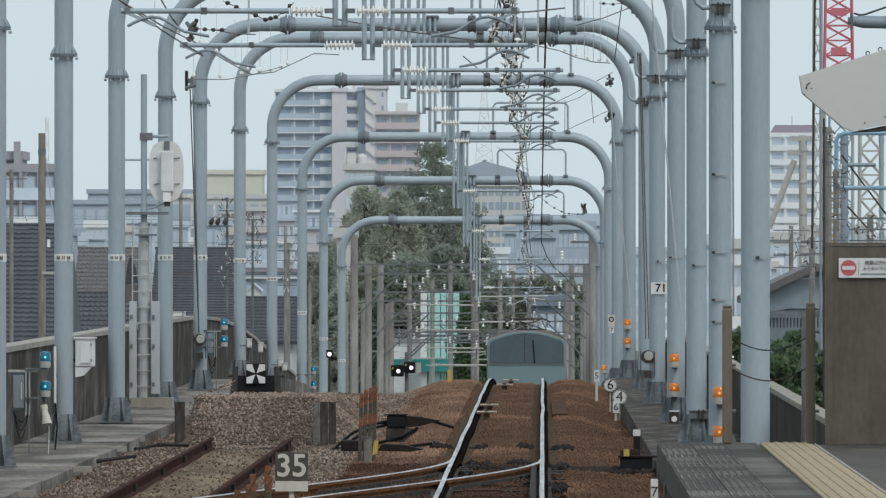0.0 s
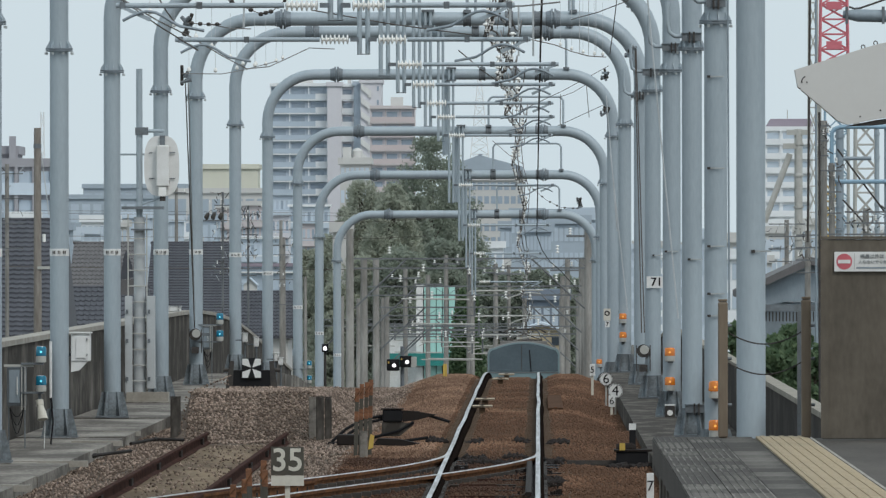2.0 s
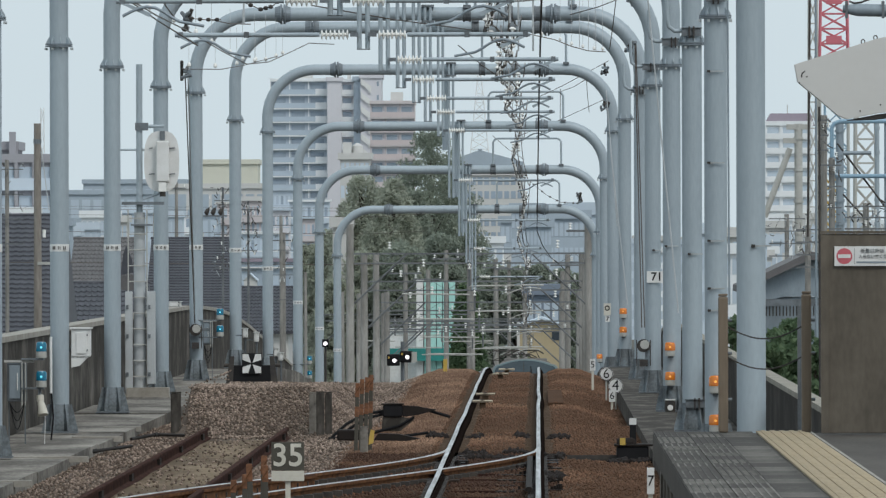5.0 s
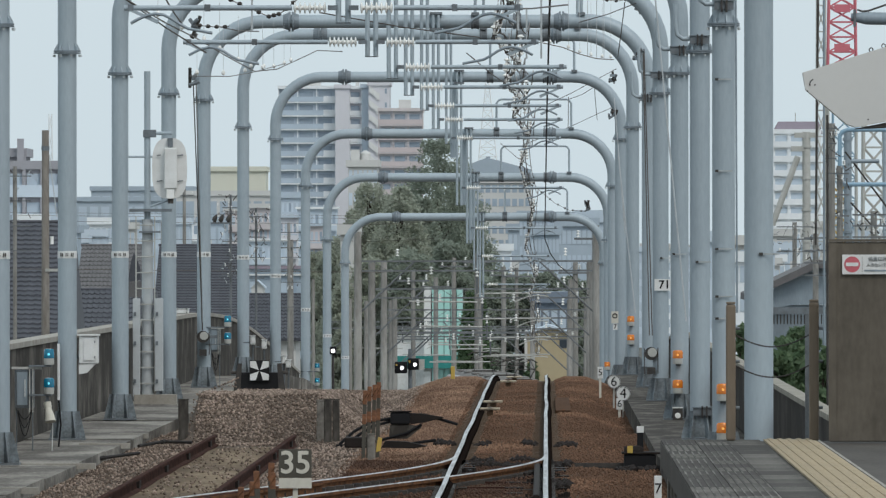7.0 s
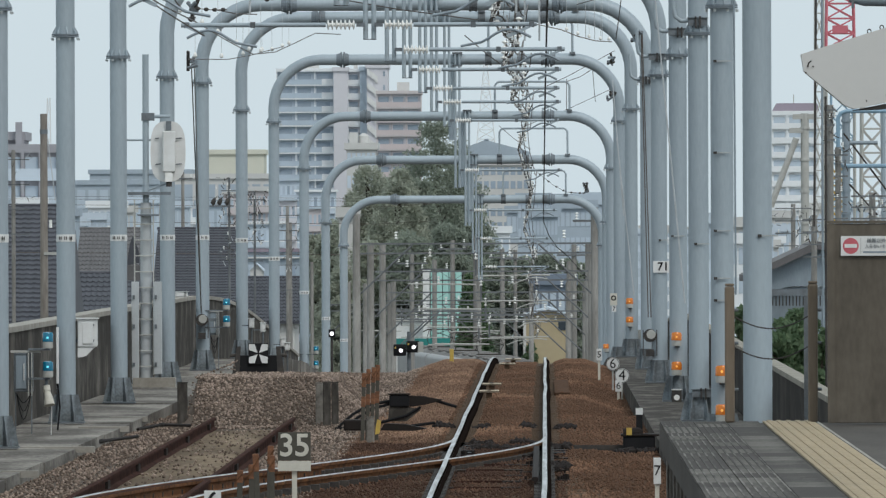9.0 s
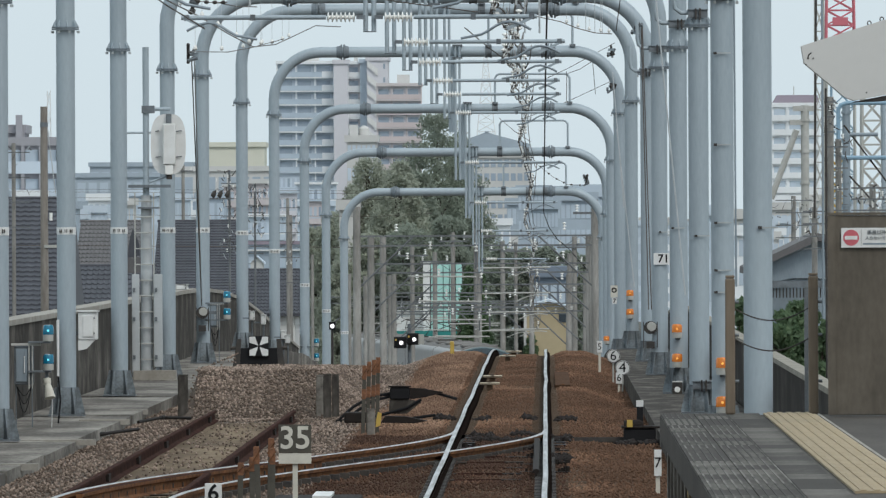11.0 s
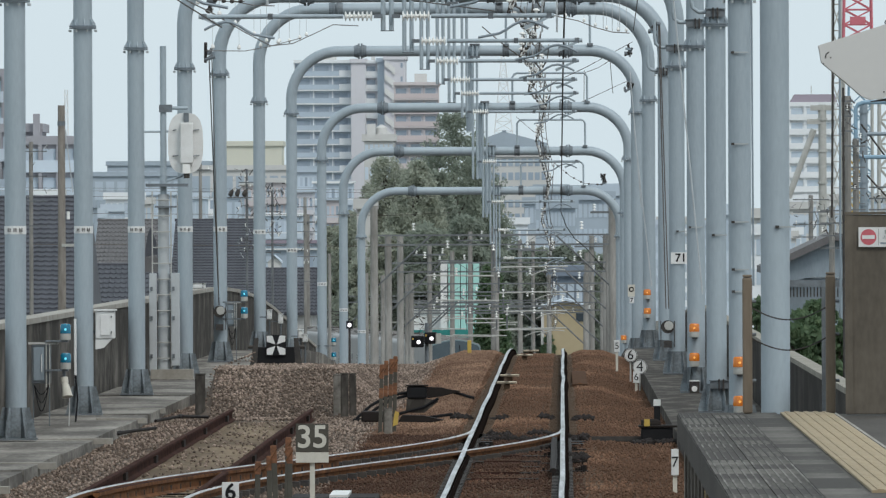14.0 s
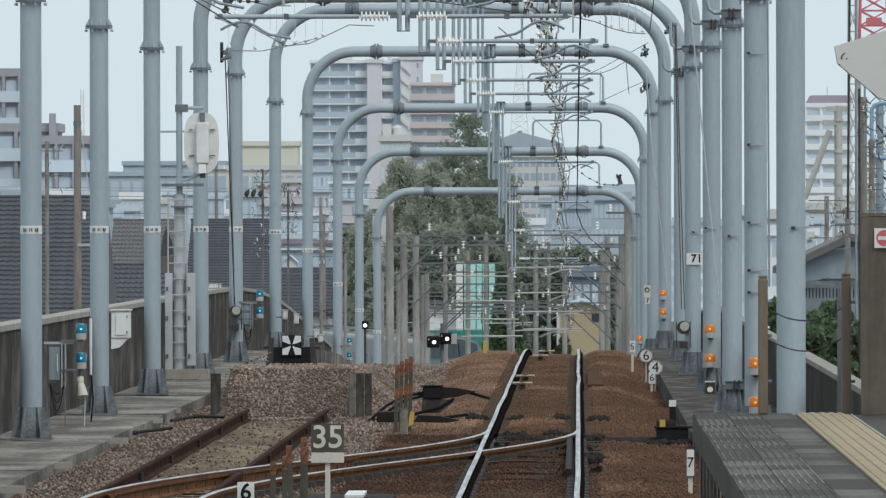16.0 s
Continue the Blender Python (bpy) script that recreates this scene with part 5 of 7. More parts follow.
# canopy wing and the pipe above it
YC = 80
wing = thing("canopy_panel", 2.152, YC, 3.740, "light grey sheet-metal canopy panel with eyebolts", "canopy")
q = lambda x, z: ((x - 1500) * 0.004, -(z - 160) * 0.004)
part("front_sheet", prism(bmesh.new(), [q(1415, 135), q(1560, 90), q(1800, 40), q(1800, 190), q(1560, 222), q(1508, 232), q(1492, 226), q(1428, 172), q(1420, 165)], -0.02, 0.25), M_PANEL, wing)
part("under_edge", prism(bmesh.new(), [q(1508, 234), q(1560, 224), q(1800, 192), q(1800, 205), q(1560, 232)], 0.0, 0.6), M_DARK, wing, "dark underside")
for x, z in ((1536, 95), (1558, 88)):
    X, Z = q(x, z)
    part("eyebolt", tube(bmesh.new(), [(X + 0.013 * math.cos(a), 0.05, Z + 0.016 * math.sin(a)) for a in [i * math.pi / 6 for i in range(13)]], 0.004, 6), M_DARK, wing)
X, Z = q(1430, 152)
part("slot", tube(bmesh.new(), ((X - 0.015, -0.022, Z - 0.02), (X - 0.008, -0.022, Z + 0.005), (X + 0.012, -0.022, Z + 0.02)), 0.004, 5), M_BLACK, wing)
for x, z in ((1423, 168), (1427, 157), (1436, 157), (1530, 218), (1566, 207)):
    X, Z = q(x, z)
    part("rivet", tube(bmesh.new(), ((X, -0.026, Z), (X, -0.018, Z)), 0.006, 8), M_DARK, wing)
part("hanger", boxed(0.8, 0.86, 0.1, 0.16, 0.1, 2.560 + 2.5 - 3.740), M_PALE, wing)
pp = thing("stay_pipe", 2.421, 90, 4.441, "grey stay pipe with clamps and a turnbuckle", "pipe")
part("tube", tube(bmesh.new(), ((0, 0, 0), (0.12, 0, -0.01), (1.5, 0, -0.04)), [0.03, 0.05, 0.05], 14), M_PIPE2, pp, "", True)
for x in (0.02, 0.31):
    part("clamp", boxed(x, x + 0.02, -0.06, 0.06, -0.075, 0.06), M_FLANGE, pp)
part("support_post", tube(bmesh.new(), ((1.2, 0.08, -4.89), (1.2, 0.08, 0.0)), 0.06, 12), M_PIPE2, pp, "", True)
part("turnbuckle", tube(bmesh.new(), ((0.05, 0, 0.06), (0.09, 0, 0.045), (0.14, 0, 0.05), (0.4, 0, 0.14)), 0.008, 6), M_DARK, pp)


# ---- overhead line equipment ----
def ribbed(bm, a, b, r0=0.022, r1=0.062, ribs=7):
    """A porcelain insulator between two points: sheds on a core."""
    a, b = Vector(a), Vector(b)
    pts, rs = [], []
    for i in range(ribs):
        for u, r in ((0.15, r0), (0.35, r1), (0.55, r1 * 0.9), (0.75, r0)):
            pts.append(a.lerp(b, (i + u) / ribs))
            rs.append(r)
    return tube(bm, pts, rs, 10)


def hanger(y, low, left=False, right=0.25, hoop=False, arm=True):
    """The support set on one portal: a pair of drop pipes, insulated booms, a bent steady arm and a hoop on the beam."""
    g = fall(y)
    x0 = -2.12
    top = {118: 7.3, 137: 7.3, 155.3: 7.3, 174: 7.3, 196: 7.25, 216: 7.0, 244: 7.35, 273: 7.35, 307: 7.33, 337: 7.27, 367: 7.11}[y]
    ob = thing("wire_support", x0, y - 0.32, g, "grey drop-pipe support with porcelain insulators and boom for the contact wire", "wire support", "supports under the portals")
    z = 5.12 if y < 250 else low + 0.42
    for s in (-0.05, 0.05):
        part("drop_pipe", tube(bmesh.new(), ((s, 0, low), (s, 0, top + 0.12)), 0.03, 10), M_PIPE, ob, "", True)
    if 260 < y < 340:
        part("heavy_drop_pipe", tube(bmesh.new(), ((-0.14, 0.32, 5.4), (-0.14, 0.32, top)), 0.08, 12), M_PIPE, ob, "", True)
    part("foot_tie", boxed(-0.08, 0.08, -0.01, 0.01, low - 0.012, low - 0.001), M_FLANGE, ob)
    part("beam_clamp", boxed(-0.12, 0.12, -0.04, 0.34, top - 0.17, top - 0.13), M_FLANGE, ob)
    part("beam_clamp", boxed(-0.12, 0.12, -0.04, 0.34, top + 0.13, top + 0.17), M_FLANGE, ob)
    for s, far in ((1, right - x0),) + (((-1, 2.28),) if left else ()):
        yy = -0.07
        part("pivot", boxed(min(s * 0.06, s * 0.16), max(s * 0.06, s * 0.16), -0.1, -0.04, z - 0.025, z + 0.025), M_FLANGE, ob)
        part("insulator", ribbed(bmesh.new(), (s * 0.17, yy, z), (s * 0.53, yy, z)), M_CHINA, ob, "white ribbed porcelain insulator", True)
        boom = part("boom", tube(bmesh.new(), ((s * 0.53, yy, z), (s * far, yy, z)), 0.028, 10), M_PIPE, ob, "", True)
        for u in (0.62, 0.97):
            part("clamp", boxed(s * far * u - 0.03, s * far * u + 0.03, yy - 0.036, yy + 0.036, z - 0.036, z + 0.036), M_FLANGE, boom)
        if arm:
            e = s * (far - 0.05)
            part("arm_bracket", prism(bmesh.new(), [(e, z - 0.03), (e - s * 0.08, z - 0.03), (e - s * 0.32, z - 0.13), (e - s * 0.30, z - 0.17)] if s < 0 else [(e - s * 0.30, z - 0.17), (e - s * 0.32, z - 0.13), (e - s * 0.08, z - 0.03), (e, z - 0.03)], yy - 0.05, yy - 0.03), M_PIPE, ob)
            pts = [(e - s * (0.02 + 0.85 * u), yy - 0.06, z - 0.16 + 0.10 * math.sin(math.pi * min(1, u * 1.5)) - 0.16 * max(0, u - 0.35)) for u in [i / 10 for i in range(11)]]
            part("steady_arm", tube(bmesh.new(), pts, 0.016, 8), M_PIPE2, ob, "bent steady arm", True)
    if hoop:
        a, b = 0.75, 2.78
        pts = [(a, 0.32, top), (a, 0.32, top + 0.82), (a + 0.05, 0.32, top + 0.9), (a + 0.12, 0.32, top + 0.93), (b - 0.12, 0.32, top + 0.93), (b - 0.05, 0.32, top + 0.9), (b, 0.32, top + 0.82), (b, 0.32, top)]
        part("hoop", tube(bmesh.new(), pts, 0.03, 10), M_PIPE, ob, "", True)
        for x in (a, b):
            part("hoop_clamp", boxed(x - 0.07, x + 0.07, 0.16, 0.48, top + 0.11, top + 0.17), M_FLANGE, ob)
        part("insulator", ribbed(bmesh.new(), (1.52, 0.32, top + 0.88), (1.52, 0.32, top + 0.52), 0.02, 0.06, 4), M_CHINA, ob, "white ribbed porcelain insulator", True)
    for x in (0.75, 1.55, 2.1):
        rb = 0.166 if y == 118 else 0.146
        sd = tube(bmesh.new(), [(x + u, 0.32, top) for u in (-0.08, -0.075, -0.04, -0.035, 0.035, 0.04, 0.075, 0.08)], [rb - 0.01, rb + 0.008, rb + 0.008, rb - 0.006, rb - 0.006, rb + 0.008, rb + 0.008, rb - 0.01], 18)
        part("beam_saddle", sd, M_FLANGE, ob)
    return ob


hanger(118, 4.97, True, -0.25)
hanger(137, 4.95, True, -0.1)
hanger(155.3, 4.97, False, 0.27)
hanger(174, 5.0, False, 0.25)
hanger(196, 5.05, False, 0.25, True)
hanger(216, 4.95, False, 0.3, True)
hanger(244, 5.0, False, 0.3, True)
hanger(273, 4.25, False, 0.4, True)
hanger(307, 4.35, False, 0.3, True)
hanger(337, 4.5, False, 0.1, True)
hanger(367, 4.5, False, 0.1, True)


WIRING = thing("overhead_wiring", 0, 118, 7.3, "dark overhead contact, span and stay wires strung between the portals", "overhead wires")


def local(pts):
    return [Vector(p) - Vector((0, 118, 7.3)) for p in pts]


def wire(name, pts, r, mat, label):
    return part(name, tube(bmesh.new(), local(pts), r, 5), mat, WIRING, label)


SPAN = [90, 118, 137, 155.3, 174, 196, 216, 244, 273, 307, 337, 367, 400, 432, 464, 500, 545]


def catenary():
    """The main track's contact and messenger wires in zigzag from support to support, with droppers and clips."""
    con, mes = [], []
    off = lambda i: 0.13 * (1 if i % 2 else -1)
    for i, (a, b) in enumerate(zip(SPAN, SPAN[1:])):
        for k in range(8):
            u = k / 8
            y = a + (b - a) * u
            x = TRACK + 0.06 + off(i) + (off(i + 1) - off(i)) * u
            z = fall(a) + (fall(b) - fall(a)) * u
            con.append((x, y, z + 5.17))
            mes.append((x * 0.8 - 0.06, y, z + 5.95 - 0.4 * 4 * u * (1 - u)))
    con, mes = local(con), local(mes)
    ob = part("contact_wire", tube(bmesh.new(), con, 0.012, 5), M_WIRE, WIRING, "zigzag contact wire with droppers")
    part("contact_wire", tube(bmesh.new(), [(x + 0.05 + 0.03 * math.sin(y * 0.8), y, z + 0.09 + 0.05 * math.cos(y * 0.55)) for x, y, z in con], 0.013, 5), M_WIRE, WIRING)
    part("messenger_wire", tube(bmesh.new(), mes, 0.012, 5), M_WIRE, WIRING)
    part("feeder_wire", tube(bmesh.new(), [(x + 0.14, y, z - 0.12 + 0.1 * math.sin(y * 0.3)) for x, y, z in mes], 0.009, 5), M_WIRE, WIRING)
    for i in range(1, len(con), 2):
        part("dropper", tube(bmesh.new(), (con[i], mes[i]), 0.005, 4), M_WIRE, ob)
        c = Vector(con[i])
        part("clip", boxed(c.x - 0.022, c.x + 0.022, c.y - 0.03, c.y + 0.03, c.z - 0.01, c.z + 0.035), M_BOLT, ob, "bright dropper clip")
        m = Vector(mes[i])
        part("clip", boxed(m.x - 0.02, m.x + 0.02, m.y - 0.03, m.y + 0.03, m.z - 0.02, m.z + 0.02), M_BOLT if i % 4 == 1 else M_DARK, ob)
    for i in range(8, len(con), 8):
        c = Vector(con[i])
        part("strain_insulator", ribbed(bmesh.new(), c + Vector((0.02, 0, 0.1)), c + Vector((0.04, 0, 0.42)), 0.018, 0.05, 4), M_CHINA, ob, "white strain insulator")
        part("tie", tube(bmesh.new(), (c, c + Vector((0.06, 0, 0.34))), 0.016, 6), M_DARK, ob)
        part("tie", tube(bmesh.new(), (c + Vector((0.12, 0, 0.3)), c + Vector((0.02, 0, 0.1))), 0.012, 6), M_DARK, ob)
    beads, dark = bmesh.new(), bmesh.new()
    for i in range(96):
        for u in (0.08, 0.25, 0.42, 0.58, 0.75, 0.92):
            c = con[i].lerp(con[i + 1], u) + Vector((0.025, 0, 0.04)) * (i % 2)
            k = 0.024 if (i + int(u * 10)) % 3 else 0.017
            box(beads if (i * 5 + int(u * 7)) % 4 else dark, c.x - k, c.x + k, c.y - k, c.y + k, c.z - k * 0.8, c.z + k * 0.8)
    tagged(part("bead", beads, M_CHINA, ob, "many bright wire clips"), kind="stuff")
    tagged(part("bead", dark, M_DARK, ob, "many dark wire clips"), kind="stuff")


catenary()


def hung(name, pts, tops, label, r=0.009, bright=True):
    """A slack wire with droppers that end in white insulators."""
    pts = local(pts)
    fine = []
    for a, b in zip(pts, pts[1:]):
        for k in range(6):
            fine.append(Vector(a).lerp(Vector(b), k / 6))
    fine.append(Vector(pts[-1]))
    ob = part(name, tube(bmesh.new(), fine, r, 5), M_WIRE, WIRING, label)
    for i, (u, h) in enumerate(tops):
        p = fine[min(len(fine) - 1, int(u * len(fine)))]
        part("dropper", tube(bmesh.new(), (p, p + Vector((0, 0, h))), 0.004, 4), M_LIGHTWIRE, ob)
        q = p + Vector((0, 0, 0.02))
        part("insulator", tube(bmesh.new(), (q, q + Vector((0, 0, 0.02)), q + Vector((0, 0, 0.05)), q + Vector((0, 0, 0.07))), [0.012, 0.030, 0.026, 0.010], 8), M_CHINA, ob, "small white insulator")
    return ob


hung("siding_wire", [(-4.587, 122, 5.335), (-4.570, 135, 5.328), (-4.628, 150, 5.410), (-4.636, 165, 5.423), (-4.601, 178, 5.435), (-4.484, 188, 5.634), (-4.287, 194, 5.887), (-4.060, 200, 6.160), (-3.729, 206, 6.247)],
     [(0.12, 0.5), (0.2, 0.6), (0.27, 0.6), (0.34, 0.7), (0.42, 0.7), (0.48, 0.8), (0.54, 0.8), (0.6, 0.8), (0.66, 0.7), (0.7, 0.6)], "slack dark siding wire with insulated droppers")
hung("siding_wire", [(-4.740, 150, 4.922), (-4.636, 165, 5.151), (-4.646, 178, 5.417), (-4.389, 190, 5.761)], [(0.1, 0.6), (0.3, 0.7), (0.55, 0.6), (0.75, 0.5)], "slack dark siding wire with insulated droppers", 0.007)
hung("cross_wire", [(-0.174, 205, 6.404), (0.287, 205, 6.301), (0.595, 205, 6.178), (0.902, 205, 6.096), (1.210, 205, 6.076)], [(0.15, 0.9), (0.33, 0.95), (0.5, 1.0), (0.66, 1.0), (0.8, 1.0), (0.92, 1.0)], "sagging span wire with insulated droppers")
for (x1, z1, x2, z2, y) in ((1120, 12, 1020, 37, 190), (1085, 128, 925, 205, 300), (1080, 195, 920, 260, 330), (1100, 10, 1090, 100, 200), (1046, 160, 1052, 215, 300), (870, 22, 1000, 0, 120), (560, 28, 840, 62, 150), (1046, 160, 1002, 178, 300), (380, 53, 440, 52, 170), (210, 0, 340, 88, 130), (285, 0, 300, 40, 130), (820, 100, 905, 160, 170), (880, 260, 935, 300, 330), (1000, 178, 1000, 230, 300)):
    wire("span_wire", [((x1 - 962) * y / 20000, y, EYE - (z1 - 455) * y / 20000), (((x1 + x2) / 2 - 962) * y / 20000, y + 2, EYE - ((z1 + z2) / 2 + 3 - 455) * y / 20000), ((x2 - 962) * y / 20000, y + 4, EYE - (z2 - 455) * y / 20000)], 0.009, M_WIRE, "thin dark span wire between the portals")

wire("power_cable", [(0.039, 130, 5.582), (0.024, 160, 5.480), (0.000, 190, 4.982), (-0.025, 250, 4.248), (-0.064, 320, 2.992), (0.101, 335, 2.560), (0.345, 345, 2.215), (0.720, 360, 1.894), (1.387, 380, 1.135)], 0.014, M_BLACK, "thick black power cable hanging along the line")
for x, zt, zb, y in ((952, -10, 110, 150), (926, 20, 110, 165), (911, -10, 60, 130), (1063, 0, 110, 205), (1020, 0, 45, 170), (440, -10, 60, 150), (1034, -10, 105, 205), (1050, -10, 110, 205)):
    wire("hanging_rod", [((x - 962) * y / 20000, y, EYE - (zt - 455) * y / 20000), ((x - 962) * y / 20000, y, EYE - (zb - 455) * y / 20000)], 0.006 if x > 1000 else 0.014, M_LIGHTWIRE, "thin grey hanging rod under the portals")
for (x1, z1, x2, z2, y1, y2, r, m) in ((1153, -5, 1208, 575, 150, 150, 0.011, M_LIGHTWIRE), (1088, 280, 1118, 560, 212, 212, 0.011, M_LIGHTWIRE), (1081, 180, 1100, 420, 212, 212, 0.010, M_LIGHTWIRE), (1132, 100, 1143, 600, 190, 190, 0.010, M_WIRE), (1134, 100, 1148, 600, 190, 190, 0.010, M_WIRE), (336, 150, 352, 590, 196, 214, 0.011, M_WIRE), (341, 150, 352, 590, 196, 214, 0.010, M_LIGHTWIRE), (1296, -5, 1298, 560, 128, 128, 0.012, M_PIPE2), (1442, -10, 1437, 440, 100, 100, 0.011, M_DARK)):
    wire("stay_wire", [((x1 - 962) * y1 / 20000, y1, EYE - (z1 - 455) * y1 / 20000), ((x2 - 962) * y2 / 20000, y2, EYE - (z2 - 455) * y2 / 20000)], r, m, "straight steel stay wire running down to its anchor")


def beaded(pts, n, label):
    pts = local(pts)
    ob = part("beaded_wire", tube(bmesh.new(), pts, 0.006, 5), M_WIRE, WIRING, label)
    for i in range(n):
        u = (i + 0.5) / n * (len(pts) - 1)
        k = int(u)
        p = Vector(pts[k]).lerp(Vector(pts[k + 1]), u - k)
        part("bead", tube(bmesh.new(), (p - Vector((0.03, 0, 0)), p - Vector((0.012, 0, 0)), p + Vector((0.012, 0, 0)), p + Vector((0.03, 0, 0))), [0.014, 0.026, 0.026, 0.014], 8), M_DARK, ob)


def px_line(pts, y):
    return [((x - 962) * y / 20000, y, EYE - (z - 455) * y / 20000) for x, z in pts]


beaded(px_line([(395, 2), (430, 18), (470, 35), (490, 30), (520, 5)], 140), 9, "dark wire with round weights under the portals")
beaded(px_line([(340, 50), (370, 53), (400, 53)], 150), 4, "dark wire with round weights under the portals")
beaded(px_line([(1060, 6), (1085, 8), (1110, 5)], 205), 3, "dark wire with round weights under the portals")
beaded(px_line([(920, 300), (945, 340), (975, 365), (1000, 378), (1030, 380)], 320), 8, "dark wire with round weights under the portals")


# strain sets on the columns by the main track
def strain(x, z, y, s=1.35):
    ob = thing("strain_clamp", (x - 962) * y / 20000, y, EYE - (z - 455) * y / 20000, "cluster of metal strain clamps on a column", "clamp", "strain clamps")
    rng = random.Random(int(x * 7 + z))
    for i in range(6):
        a, b = Vector((rng.uniform(-0.08, 0.08), rng.uniform(-0.1, 0.1), rng.uniform(-0.14, 0.14))) * s, Vector((rng.uniform(-0.08, 0.08), rng.uniform(-0.1, 0.1), rng.uniform(-0.14, 0.14))) * s
        part("lug", tube(bmesh.new(), (a, b), 0.022 * s, 6), M_DARK if i % 2 else M_FLANGE, ob)
    part("eye_plate", boxed(-0.05 * s, 0.05 * s, -0.02, 0.02, -0.03, 0.03), M_PIPE2, ob)


for x, z, y in ((1127, 15, 200), (1124, 110, 215), (1078, 140, 272), (1079, 205, 272), (340, 55, 170), (340, 145, 196), (1033, 371, 366)):
    strain(x, z, y)


def tension_wheel(px, pz, y):
    ob = thing("tension_wheel", (px - 962) * y / 20000, y, EYE - (pz - 455) * y / 20000, "dark grooved tensioning wheel with pale hub on a column", "pulley", "tensioning wheels")
    part("wheel", tube(bmesh.new(), ((0, -0.05, 0), (0, 0.05, 0)), 0.115, 20), M_DARK, ob)
    part("hub", tube(bmesh.new(), ((0.02, -0.07, 0.02), (0.02, -0.051, 0.02)), 0.08, 16), M_PALE, ob, "pale hub")
    part("guard", boxed(-0.125, -0.11, -0.05, 0.05, -0.35, 0.1), M_DARK, ob)
    part("guard", boxed(0.11, 0.125, -0.05, 0.05, -0.35, 0.1), M_DARK, ob)
    part("wall_bracket", boxed(-0.05, 0.28, 0.051, 0.12, -0.03, 0.03), M_FLANGE, ob)
    part("weight", boxed(-0.07, 0.07, -0.06, 0.06, -0.36, -0.24), M_DARK, ob)


tension_wheel(1146, 632, 195.9)
tension_wheel(353, 602, 215.75)

# brackets and bands on the near columns
for x, z, w, y in ((1275, 17, 34, 137), (1232, 78, 34, 155.3), (1200, 96, 40, 174), (1163, 140, 36, 196), (1240, 735, 40, 155.3), (1143, 180, 26, 216)):
    k = y / 20000
    ob = thing("column_bracket", (x - 962) * k, y, EYE - (z - 455) * k, "bolted steel bracket clamped round a column", "bracket", "column brackets")
    part("band", boxed(-w * k / 2, w * k / 2, -0.18, -0.135, -0.05, 0.05), M_FLANGE, ob)
    part("band", boxed(-w * k / 2 - 0.01, w * k / 2 + 0.01, -0.2, 0.2, 0.056, 0.066), M_FLANGE, ob)
    for s in (-0.03, 0.03):
        part("bolt", boxed(s - 0.012, s + 0.012, -0.215, -0.182, -0.08, 0.08), M_DARK, ob)
    if z < 500:
        part("elbow", tube(bmesh.new(), ((-w * k / 2, -0.1, 0.02), (-w * k / 2 - 0.1, -0.1, 0.02), (-w * k / 2 - 0.18, -0.1, 0.08), (-w * k / 2 - 0.2, -0.1, 0.2), (-w * k / 2 - 0.2, -0.1, 0.5)), 0.03, 10), M_PIPE, ob, "", True)
for x, zs, y in ((1262, (147, 309, 447, 531, 570), 137), (1227, (470,), 155.3), (1340, (456,), 118), (1186, (456,), 174), (1164, (463,), 196)):
    k = y / 20000
    for z in zs:
        ob = thing("band_clamp", (x - 962) * k, y, EYE - (z - 455) * k, "thin bright steel band clamp round a column", "clamp", "band clamps")
        part("buckle", boxed(-0.02, 0.02, -0.18, -0.135, -0.015, 0.015), M_DARK, ob)
        part("strap", boxed(0.02, 0.19, -0.165, -0.158, -0.008, 0.008), M_BOLT, ob)
# small white lamp box
ob = thing("lamp_box", 2.007, 173.8, -0.021, "small black and white lens box under the amber beacons", "lamp")
part("case", boxed(-0.075, 0.075, -0.06, 0.06, 0, 0.2), M_DARK, ob)
part("lens", tube(bmesh.new(), ((0, -0.075, 0.09), (0, -0.061, 0.09)), 0.045, 14), M_CHINA, ob)
part("rim", boxed(-0.08, 0.08, -0.07, 0.07, 0.202, 0.22), M_WHITE, ob)


